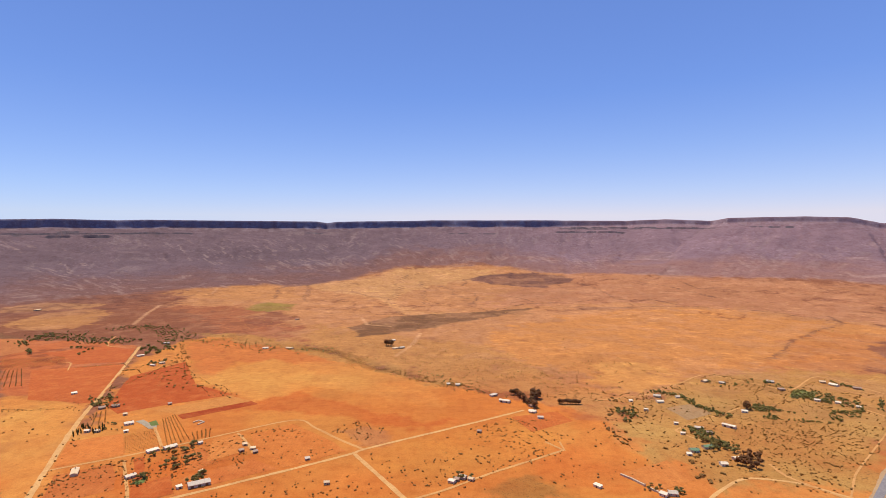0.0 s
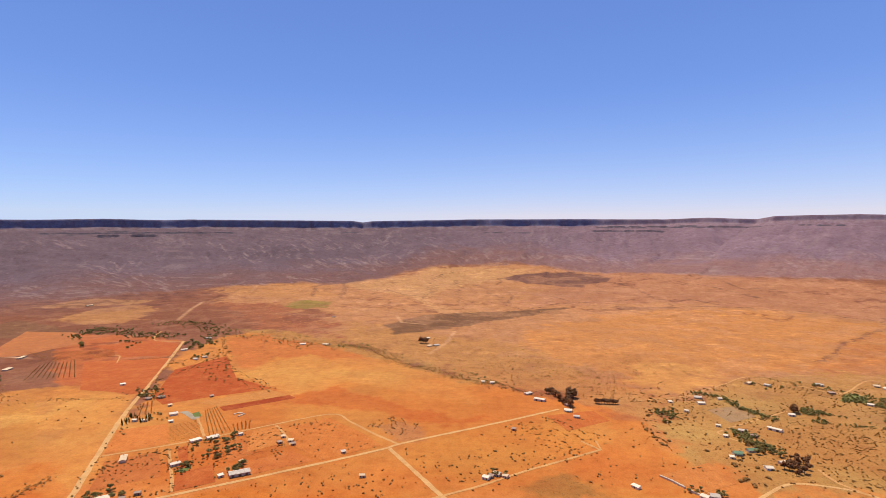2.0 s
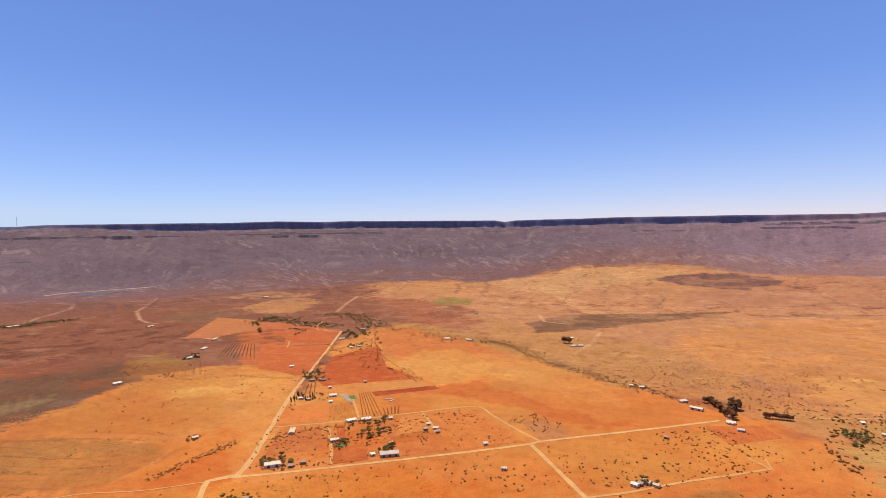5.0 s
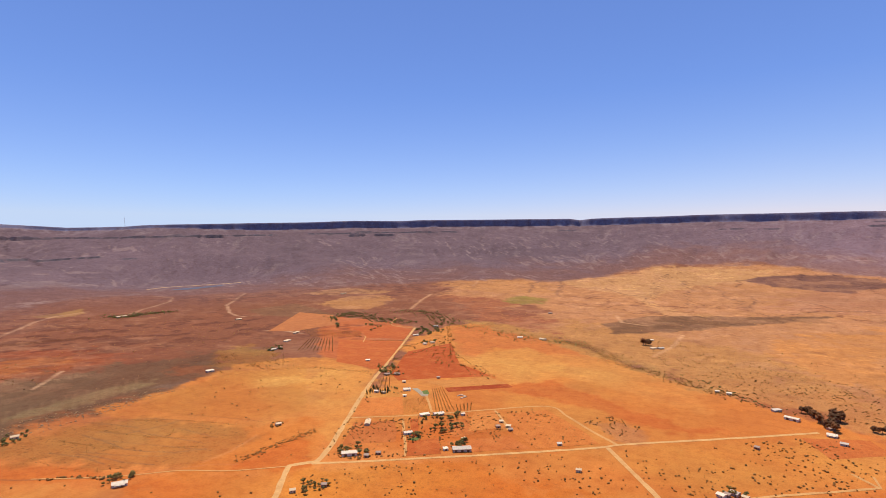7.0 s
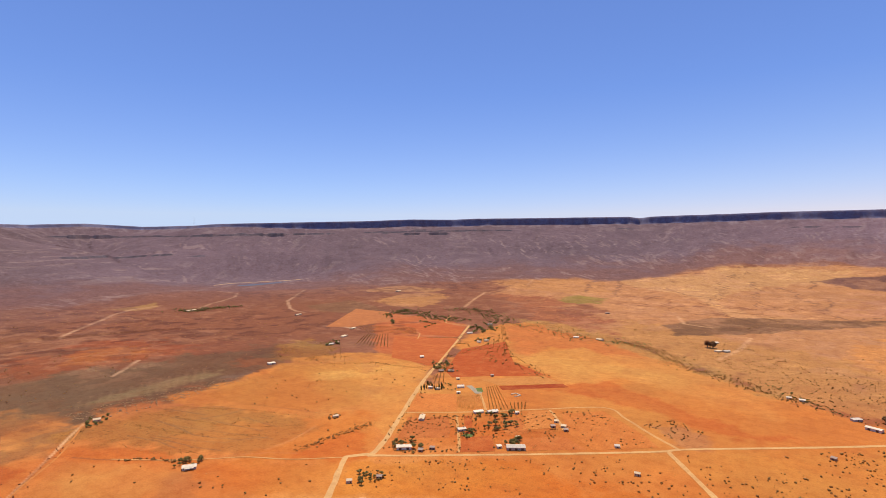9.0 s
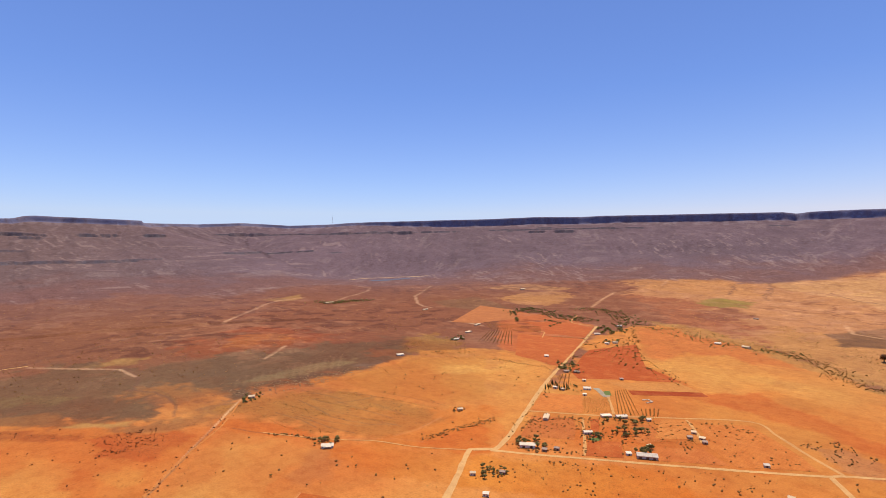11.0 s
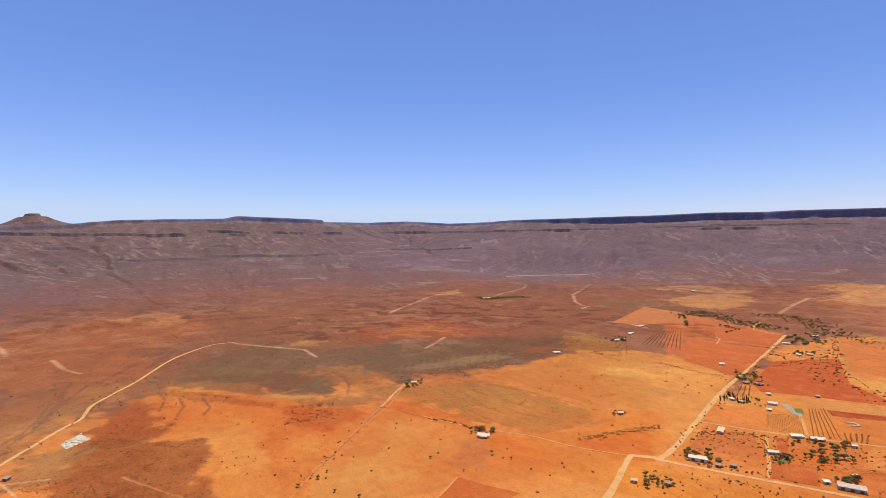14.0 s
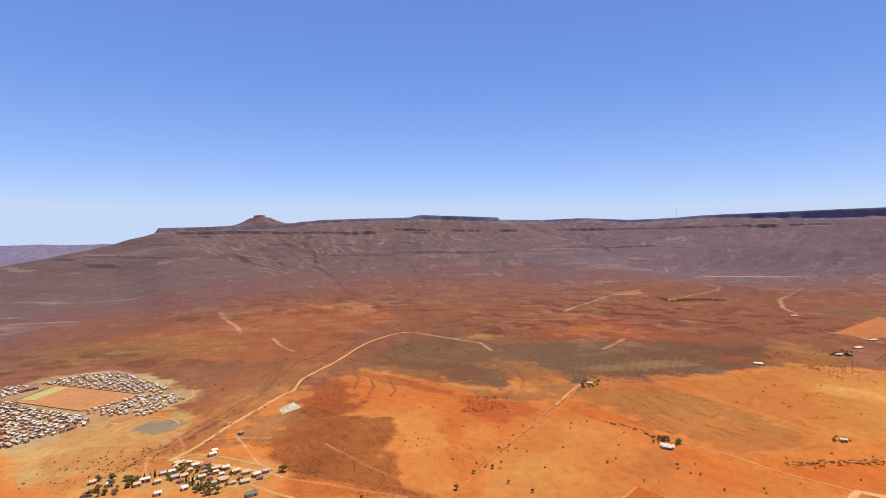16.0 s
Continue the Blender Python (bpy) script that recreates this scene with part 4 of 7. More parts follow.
def build_ground():
    az = np.concatenate([np.arange(-60, -42, 1.0), np.arange(-42, 124, 0.16), np.arange(124, 300, 2.0)])
    r, rs = 30.0, [30.0]
    while r < 4990:
        r += 30 if r < 420 else (max(3.0, r * r * 5.5e-6) if r < 1300 else (7 if r < 2600 else (11 if r < 3500 else (5 if r < 4480 else 16))))
        rs.append(r)
    rs = np.array(rs)
    A, Rr = np.meshgrid(np.radians(az), rs)
    X, Y = -(Rr * np.sin(A)).ravel(), (Rr * np.cos(A)).ravel()
    Zg, cliff = terrain(X, Y)
    na, nr = len(az), len(rs)
    i = np.arange(nr - 1)[:, None] * na + np.arange(na)[None, :]
    j = np.arange(nr - 1)[:, None] * na + (np.arange(na)[None, :] + 1) % na
    quads = np.stack([i, i + na, j + na, j], -1).reshape(-1, 4)
    nv, nq = len(X) + 1, len(quads)
    me = bpy.data.meshes.new("ground")
    co = np.concatenate([np.stack([X, Y, Zg], -1), [[0, 0, 0]]]).astype(np.float32)
    fan = np.stack([np.full(na, nv - 1), np.arange(na), (np.arange(na) + 1) % na], -1)
    me.vertices.add(nv)
    me.vertices.foreach_set("co", co.ravel())
    loops = np.concatenate([quads.ravel(), fan.ravel()]).astype(np.int32)
    me.loops.add(len(loops))
    me.loops.foreach_set("vertex_index", loops)
    me.polygons.add(nq + na)
    starts = np.concatenate([np.arange(nq) * 4, nq * 4 + np.arange(na) * 3]).astype(np.int32)
    me.polygons.foreach_set("loop_start", starts)
    me.polygons.foreach_set("use_smooth", np.ones(nq + na, bool))
    me.update(calc_edges=True)
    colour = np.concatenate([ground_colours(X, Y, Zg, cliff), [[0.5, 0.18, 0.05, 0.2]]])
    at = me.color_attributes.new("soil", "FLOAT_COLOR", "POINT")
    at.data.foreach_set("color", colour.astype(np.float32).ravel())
    me.validate()
    me.materials.append(ground_material())
    return tagged(new("ground", me), "dry red plain rising to a dark flat-topped escarpment", "ground", kind="structure")


ground = build_ground()


# ---- fields and roads, laid on the plain ----
def drape(name, outline, material, lift, cell=14.0):
    """A sheet that lies on the ground inside an outline."""
    bm = bmesh.new()
    vs = [bm.verts.new((px, py, 0)) for px, py in outline]
    bm.faces.new(vs)
    bmesh.ops.triangulate(bm, faces=bm.faces[:])
    for _ in range(6):
        long = [e for e in bm.edges if e.calc_length() > cell * 2]
        if not long:
            break
        bmesh.ops.subdivide_edges(bm, edges=long, cuts=1)
        bmesh.ops.triangulate(bm, faces=[f for f in bm.faces if len(f.verts) > 3])
    co = np.array([v.co for v in bm.verts])
    edge = np.array([v.is_boundary for v in bm.verts])
    wob = np.where(edge, 5.0, 0.0)
    co[:, 0] += wob * (fbm(co[:, 0], co[:, 1], 40, 2, 91) - 0.5)
    co[:, 1] += wob * (fbm(co[:, 0], co[:, 1], 40, 2, 92) - 0.5)
    zz = terrain(co[:, 0], co[:, 1])[0] + lift
    for v, c, z in zip(bm.verts, co, zz):
        v.co = (c[0], c[1], z)
    bmesh.ops.recalc_face_normals(bm, faces=bm.faces[:])
    if sum(f.normal.z for f in bm.faces) < 0:
        bmesh.ops.reverse_faces(bm, faces=bm.faces[:])
    me = bpy.data.meshes.new(name)
    bm.to_mesh(me)
    bm.free()
    me.materials.append(material)
    return new(name, me)


def smooth_line(pts, step):
    """Points along a rounded line."""
    P = np.array(pts, float)
    P = np.concatenate([2 * P[:1] - P[1:2], P, 2 * P[-1:] - P[-2:-1]])
    out = []
    for a, b, c, d in zip(P, P[1:], P[2:], P[3:]):
        n = max(2, int(np.hypot(*(c - b)) / step))
        for k in range(n):
            t = k / n
            out.append(0.5 * (2 * b + (c - a) * t + (2 * a - 5 * b + 4 * c - d) * t * t + (3 * b - a - 3 * c + d) * t ** 3))
    out.append(P[-2])
    return np.array(out)


def ribbon(name, pts, width, material, lift, ragged=0.25, step=6.0):
    c = smooth_line(pts, step)
    d = np.gradient(c, axis=0)
    d /= np.maximum(np.hypot(d[:, 0], d[:, 1]), 1e-6)[:, None]
    n = np.stack([-d[:, 1], d[:, 0]], -1)
    wl = width / 2 * (1 + ragged * 2 * (vnoise(c[:, 0], c[:, 1], 14, 5) - 0.5))
    wr = width / 2 * (1 + ragged * 2 * (vnoise(c[:, 0], c[:, 1], 14, 6) - 0.5))
    rows = [c + n * wl[:, None], c + n * (wl * 0.33)[:, None], c - n * (wr * 0.33)[:, None], c - n * wr[:, None]]
    V, F, k = [], [], len(c)
    for q, h in zip(rows, (0, 0.06, 0.06, 0)):
        z = terrain(q[:, 0], q[:, 1])[0] + lift + h
        V += [(a[0], a[1], b) for a, b in zip(q, z)]
    for s in range(3):
        F += [(s * k + i, (s + 1) * k + i, (s + 1) * k + i + 1, s * k + i + 1) for i in range(k - 1)]
    return mesh_object(name, V, F, material)


FIELDS = []


def field_plot(*entry):
    """A field or yard with its outline."""
    FIELDS.append(entry)


field_plot('red_field', (0.42, 0.085, 0.02), [(-604, 1028), (-559, 1156), (-455, 978), (-360, 910), (-444, 851), (-496, 808), (-537, 850)])
field_plot('stubble_strip', (0.54, 0.22, 0.06), [(-449, 823), (-359, 902), (-314, 873), (-403, 806)])
field_plot('ploughed_strip', (0.33, 0.055, 0.014), [(-401, 803), (-314, 873), (-298, 857), (-384, 785)])
field_plot('brick_red_plot', (0.44, 0.095, 0.022), [(-373, 642), (-364, 649), (-331, 585), (-337, 579)])
field_plot('brick_red_plot', (0.44, 0.1, 0.023), [(-334, 568), (-305, 593), (-279, 552), (-312, 529)])
field_plot('orange_plot', (0.57, 0.18, 0.042), [(-494, 696), (-438, 727), (-394, 656), (-452, 617)])
field_plot('light_plot', (0.57, 0.2, 0.05), [(-305, 705), (-277, 730), (-244, 668), (-282, 633)])
field_plot('red_paddock', (0.47, 0.115, 0.03), [(-835, 1079), (-672, 1132), (-587, 926), (-567, 859), (-682, 874)])
field_plot('red_paddock', (0.46, 0.11, 0.03), [(-943, 1246), (-842, 1329), (-745, 1287), (-690, 1158), (-785, 1131), (-846, 1197)])
field_plot('fallow_field', (0.44, 0.155, 0.055), [(-1087, 1092), (-1267, 1420), (-1121, 1421), (-990, 1281), (-1010, 1202), (-1017, 1135)])
field_plot('red_plot', (0.48, 0.138, 0.036), [(-435, 596), (-390, 629), (-347, 562), (-401, 523)])
field_plot('red_plot', (0.5, 0.145, 0.036), [(-325, 658), (-303, 676), (-271, 629), (-291, 604)])
field_plot('red_plot', (0.5, 0.142, 0.035), [(-292, 589), (-229, 641), (-191, 613), (-269, 559)])
field_plot('orange_plot', (0.54, 0.168, 0.038), [(-262, 721), (-214, 764), (-141, 693), (-121, 664), (-185, 616), (-230, 656)])
field_plot('red_wedge', (0.47, 0.115, 0.026), [(-459, 255), (-405, 188), (-390, 240), (-404, 291)])
field_plot('red_plot_east', (0.5, 0.13, 0.032), [(102, 796), (176, 822), (191, 778), (122, 732)])
field_plot('sports_ground', (0.52, 0.25, 0.105), [(-844, -491), (-928, -475), (-853, -326), (-826, -326), (-782, -372)])
field_plot('ash_yard', (0.55, 0.5, 0.42), [(-745, -109), (-772, -92), (-747, -79), (-725, -101)])
field_plot('paved_yard', (0.36, 0.29, 0.22), [(-450, 776), (-434, 763), (-413, 744), (-402, 746), (-408, 757), (-420, 762), (-442, 782)])
field_plot('garden_lawn', (0.14, 0.17, 0.05), [(-427, 769), (-421, 779), (-406, 759), (-415, 755)])
field_plot('garden_lawn', (0.13, 0.16, 0.05), [(-338, 576), (-337, 592), (-327, 588), (-324, 569)])
field_plot('garden_lawn', (0.2, 0.2, 0.06), [(585, 901), (621, 942), (652, 928), (619, 888)])
field_plot('grey_paddock', (0.36, 0.22, 0.115), [(352, 840), (403, 860), (411, 810), (358, 781)])
field_plot('orange_paddock', (0.55, 0.19, 0.05), [(203, 602), (269, 638), (278, 585), (231, 561)])
for i, (name, colour, outline) in enumerate(FIELDS):
    mat = soil_material(name, colour, field=name not in ("garden_lawn", "ash_yard", "paved_yard"))
    ob = drape(name, outline, mat, 0.12 + 0.03 * (i % 5))
    tagged(ob, name.replace("_", " ") + " of bare dry soil on the plain", "field", kind="structure")

ROADS = []


def road_line(*entry):
    """A road or track with its width and line."""
    ROADS.append(entry)


road_line('farm_road', 6.8, [(-754, 1325), (-622, 1005), (-528, 768), (-453, 603), (-411, 514), (-396, 468), (-400, 467), (-414, 452), (-413, 442), (-376, 385), (-355, 350), (-309, 273)])
road_line('cross_road', 5.2, [(-396, 466), (-351, 494), (-274, 545), (-210, 588), (-119, 652), (-90, 678), (28, 758), (125, 826)])
road_line('middle_road', 4.2, [(-452, 609), (-399, 643), (-344, 683), (-287, 731), (-217, 781), (-179, 748), (-135, 702), (-102, 672)])
road_line('south_road', 5.5, [(-109, 656), (-89, 623), (-65, 584), (-41, 545), (6, 468)])
road_line('diagonal_track', 4, [(-97, 497), (-21, 546), (4, 562), (55, 602), (114, 642), (152, 669)])
road_line('kink_track', 4, [(-749, 1317), (-826, 1325), (-865, 1378), (-899, 1463)])
road_line('fork_track', 4.4, [(210, 487), (278, 546), (307, 571), (336, 588), (365, 585), (390, 575), (417, 546), (478, 480)])
road_line('second_fork', 3.6, [(386, 627), (385, 596), (397, 569), (411, 546), (458, 469)])
road_line('village_lane', 3.2, [(470, 840), (416, 804), (336, 750), (324, 737), (330, 720), (343, 699)])
road_line('orchard_lane', 3.6, [(634, 869), (648, 828), (658, 791), (681, 704)])
road_line('verge_track', 2.2, [(664, 778), (597, 718), (514, 643), (466, 599), (435, 563), (376, 495)])
road_line('west_track', 2.2, [(-418, 446), (-464, 411), (-512, 388), (-541, 364), (-577, 337), (-636, 303)])
road_line('valley_road', 4.6, [(-593, -198), (-630, -180), (-684, -163), (-743, -140), (-810, -113), (-837, -99), (-894, -93), (-942, -74), (-1011, -43), (-1147, 5), (-1215, 43), (-1275, 93), (-1280, 141)])
road_line('township_road', 4.6, [(-599, -197), (-586, -168), (-569, -136), (-549, -94), (-534, -75)])
road_line('township_street', 3.8, [(-470, -315), (-523, -242), (-539, -220), (-556, -201), (-551, -179), (-534, -143), (-521, -115), (-540, -87)])
road_line('fence_track', 2.4, [(-781, 337), (-697, 276), (-641, 221), (-594, 179), (-550, 142), (-514, 115), (-442, 61)])
road_line('plot_lane', 3.5, [(-281, 728), (-255, 692), (-236, 660)])
road_line('yard_lane', 4, [(-407, 750), (-381, 712), (-360, 680)])
road_line('east_track', 4, [(153, 667), (134, 697)])
road_line('shade_lane', 3.5, [(-383, 637), (-345, 578), (-314, 528)])
road_line('village_lane', 3.2, [(360, 924), (433, 980), (517, 1046), (578, 979), (616, 942), (730, 1032), (760, 914)])
road_line('village_lane', 3.2, [(601, 942), (636, 942), (654, 860), (665, 799)])
road_line('village_lane', 3, [(639, 1063), (583, 1063)])
road_line('village_lane', 3, [(247, 875), (299, 891), (356, 914)])
road_line('village_lane', 2.5, [(153, 697), (153, 667)])
road_line('village_lane', 3, [(-758, 1075), (-800, 1144), (-818, 1144)])
road_line('town_road', 3.6, [(-864, -254), (-819, -244), (-756, -279), (-720, -302), (-729, -355)])
road_line('town_road', 3.6, [(-598, -360), (-632, -331), (-666, -313), (-693, -294), (-736, -279), (-742, -260), (-722, -233), (-706, -223)])
road_line('town_road', 3.6, [(-700, -300), (-724, -304), (-715, -336), (-724, -353)])
road_line('township_ring', 4, [(-598, -189), (-605, -173), (-591, -141), (-571, -109), (-551, -82)])
road_line('township_ring', 4, [(-554, -202), (-545, -167), (-524, -130), (-530, -106), (-551, -82)])
road_line('township_ring', 4, [(-527, -106), (-504, -81), (-490, -59)])
gravel = soil_material("pale_gravel", (0.60, 0.33, 0.135), 0.0, 0.4)
sand = soil_material("sandy_track", (0.56, 0.28, 0.105), 0.05, 0.4)
ochre_dirt = soil_material("ochre_dirt", (0.52, 0.185, 0.05), 0.1, 0.3)
for i, (name, width, line) in enumerate(ROADS):
    far = math.hypot(*line[0]) > 1550
    mat = ochre_dirt if name in ("fence_track",) else (gravel if width >= 4.4 and not far else sand)
    ob = ribbon(name, line, width, mat, (0.6 if far else 0.14) + 0.02 * (i % 6))
    tagged(ob, "pale unpaved gravel road across the red plain" if width >= 4.4 else "narrow sandy farm track across dry soil", "road", kind="structure")

# ---- building blocks for the things ----
def part(name, bm, material, parent=None, label=""):
    """Links a bmesh as one mesh object under a thing or a part."""
    me = bpy.data.meshes.new(name)
    bm.to_mesh(me)
    bm.free()
    me.materials.append(material)
    ob = new(name, me)
    ob.parent = parent
    if label:
        ob["label"] = label
    return ob


def add_box(bm, x0, x1, y0, y1, z0, z1):
    v = [bm.verts.new(c) for c in ((x0, y0, z0), (x1, y0, z0), (x1, y1, z0), (x0, y1, z0), (x0, y0, z1), (x1, y0, z1), (x1, y1, z1), (x0, y1, z1))]
    for f in ((0, 3, 2, 1), (4, 5, 6, 7), (0, 1, 5, 4), (1, 2, 6, 5), (2, 3, 7, 6), (3, 0, 4, 7)):
        bm.faces.new([v[i] for i in f])


def box_mesh(*dims):
    bm = bmesh.new()
    add_box(bm, *dims)
    return bm


def paint_material(name, colour, rough=0.8, vary=0.25, rust=0.0, stripes=0.0, metal=0.0):
    """Weathered paint, plaster or sheet metal."""
    m, nt, bsdf = nodes_of(name)
    tc = nt.nodes.new("ShaderNodeTexCoord")
    info = nt.nodes.new("ShaderNodeObjectInfo")
    grime = noise_node(nt, 0.5, 5, 0.65, tc.outputs["Object"])
    c = mix_colour(nt, ramp(nt, info.outputs["Random"], 0, 1, 0, vary), colour, mix_colour(nt, 1.0, colour, (0.62, 0.58, 0.52), "MULTIPLY"))
    c = mix_colour(nt, ramp(nt, grime, 0.4, 0.75, 0, 0.4), c, mix_colour(nt, 1.0, c, (0.7, 0.6, 0.5), "MULTIPLY"))
    if rust:
        c = mix_colour(nt, ramp(nt, noise_node(nt, 0.35, 6, 0.7, tc.outputs["Object"]), 0.5, 0.68, 0, rust), c, (0.24, 0.10, 0.045))
    nt.links.new(c, bsdf.inputs["Base Color"])
    bsdf.inputs["Roughness"].default_value, bsdf.inputs["Metallic"].default_value = rough, metal
    bsdf.inputs["Specular IOR Level"].default_value = 0.2
    if stripes:
        w = nt.nodes.new("ShaderNodeTexWave")
        w.inputs["Scale"].default_value = stripes
        nt.links.new(tc.outputs["Object"], w.inputs["Vector"])
        b = nt.nodes.new("ShaderNodeBump")
        b.inputs["Strength"].default_value, b.inputs["Distance"].default_value = 0.4, 0.05
        nt.links.new(w.outputs["Fac"], b.inputs["Height"])
        nt.links.new(b.outputs[0], bsdf.inputs["Normal"])
    return m


ROOFS = {"w": paint_material("white_roof", (0.82, 0.68, 0.48), 0.85, 0.3, 0.2, 2.0), "g": paint_material("zinc_roof", (0.58, 0.48, 0.36), 0.85, 0.3, 0.35, 2.0),
         "y": paint_material("cream_roof", (0.70, 0.51, 0.30), 0.85, 0.3, 0.3, 2.0), "r": paint_material("red_roof", (0.42, 0.16, 0.11), 0.85, 0.3, 0.2, 2.0),
         "b": paint_material("rust_roof", (0.40, 0.27, 0.19), 0.7, 0.4, 0.5, 2.0), "n": paint_material("green_roof", (0.16, 0.25, 0.14), 0.85, 0.3, 0.15, 2.0)}
ROOF_WORDS = {"w": "white sheet-metal", "g": "grey zinc", "y": "cream-coloured", "r": "dull red", "b": "rusty brown", "n": "green painted"}
WALLS = {"w": paint_material("white_plaster", (0.72, 0.6, 0.46), 0.9, 0.4), "y": paint_material("cream_plaster", (0.62, 0.46, 0.3), 0.9, 0.4),
         "g": paint_material("grey_block", (0.5, 0.42, 0.33), 0.9, 0.4), "r": paint_material("pink_plaster", (0.60, 0.40, 0.30), 0.9, 0.3),
         "b": paint_material("brick_wall", (0.40, 0.24, 0.16), 0.9, 0.4), "n": paint_material("pale_plaster", (0.6, 0.5, 0.37), 0.9, 0.3)}
FRAME_PAINT = paint_material("frame_paint", (0.55, 0.52, 0.47), 0.6)
DOOR_PAINT = paint_material("door_paint", (0.16, 0.09, 0.05), 0.6, 0.6)
BRICK = paint_material("chimney_brick", (0.30, 0.15, 0.09), 0.9)


def glass_material():
    m, nt, bsdf = nodes_of("window_glass")
    bsdf.inputs["Base Color"].default_value = (0.03, 0.04, 0.05, 1)
    bsdf.inputs["Roughness"].default_value = 0.08
    return m


GLASS = glass_material()


def gable_walls(L, W, H, rise):
    bm = bmesh.new()
    a, b = L / 2, W / 2
    v = [bm.verts.new(c) for c in ((-a, -b, -0.3), (a, -b, -0.3), (a, b, -0.3), (-a, b, -0.3), (-a, -b, H), (a, -b, H), (a, b, H), (-a, b, H), (-a, 0, H + rise), (a, 0, H + rise))]
    for f in ((0, 1, 5, 4), (2, 3, 7, 6), (1, 2, 6, 9, 5), (3, 0, 4, 8, 7), (4, 5, 9, 8), (6, 7, 8, 9), (0, 3, 2, 1)):
        bm.faces.new([v[i] for i in f])
    return bm


def gable_roof(L, W, H, rise, eave=0.45, thick=0.12):
    bm = bmesh.new()
    a, b = L / 2 + eave, W / 2 + eave
    drop = rise * eave / (W / 2)
    line = [(-b, H - drop + 0.06), (0, H + rise + 0.06), (b, H - drop + 0.06)]
    top = [(y, z + thick) for y, z in line]
    ring = line + top[::-1]
    va, vb = [bm.verts.new((-a, y, z)) for y, z in ring], [bm.verts.new((a, y, z)) for y, z in ring]
    n = len(ring)
    for i in range(n):
        bm.faces.new((va[i], va[(i + 1) % n], vb[(i + 1) % n], vb[i]))
    for q, flip in ((va, True), (vb, False)):
        for f in ((0, 1, 4, 5), (1, 2, 3, 4)):
            c = [q[i] for i in f]
            bm.faces.new(c[::-1] if flip else c)
    add_box(bm, -a, a, -0.14, 0.14, H + rise + thick + 0.02, H + rise + thick + 0.1)
    bmesh.ops.recalc_face_normals(bm, faces=bm.faces[:])
    return bm


def slant_roof(L, W, H, rise, eave=0.4, thick=0.12):
    bm = bmesh.new()
    a, b = L / 2 + eave, W / 2 + eave
    k = rise / W
    v = [bm.verts.new((x, y, H + 0.05 + rise / 2 + k * y + dz)) for dz in (0, thick) for x, y in ((-a, -b), (a, -b), (a, b), (-a, b))]
    for f in ((0, 3, 2, 1), (4, 5, 6, 7), (0, 1, 5, 4), (1, 2, 6, 5), (2, 3, 7, 6), (3, 0, 4, 7)):
        bm.faces.new([v[i] for i in f])
    return bm


def slant_walls(L, W, H, rise):
    bm = box_mesh(-L / 2, L / 2, -W / 2, W / 2, -0.3, H)
    for v in bm.verts:
        if v.co.z > 0:
            v.co.z += rise / 2 + rise / W * v.co.y
    return bm


def window_part(parent, x, y, z, w, h, side):
    """A framed window on a long wall; side is -1 or 1."""
    bm = bmesh.new()
    d0, d1 = sorted((y + side * 0.003, y + side * 0.07))
    add_box(bm, x - w / 2, x + w / 2, d0, d1, z, z + 0.1)
    add_box(bm, x - w / 2, x + w / 2, d0, d1, z + h - 0.1, z + h)
    for q in (x - w / 2, x - 0.04, x + w / 2 - 0.1):
        add_box(bm, q, q + 0.1, d0, d1, z + 0.1, z + h - 0.1)
    win = part("window", bm, FRAME_PAINT, parent)
    d0, d1 = sorted((y + side * 0.004, y + side * 0.03))
    part("pane", box_mesh(x - w / 2 + 0.1, x + w / 2 - 0.1, d0, d1, z + 0.1, z + h - 0.1), GLASS, win, "dark glass pane")
    return win


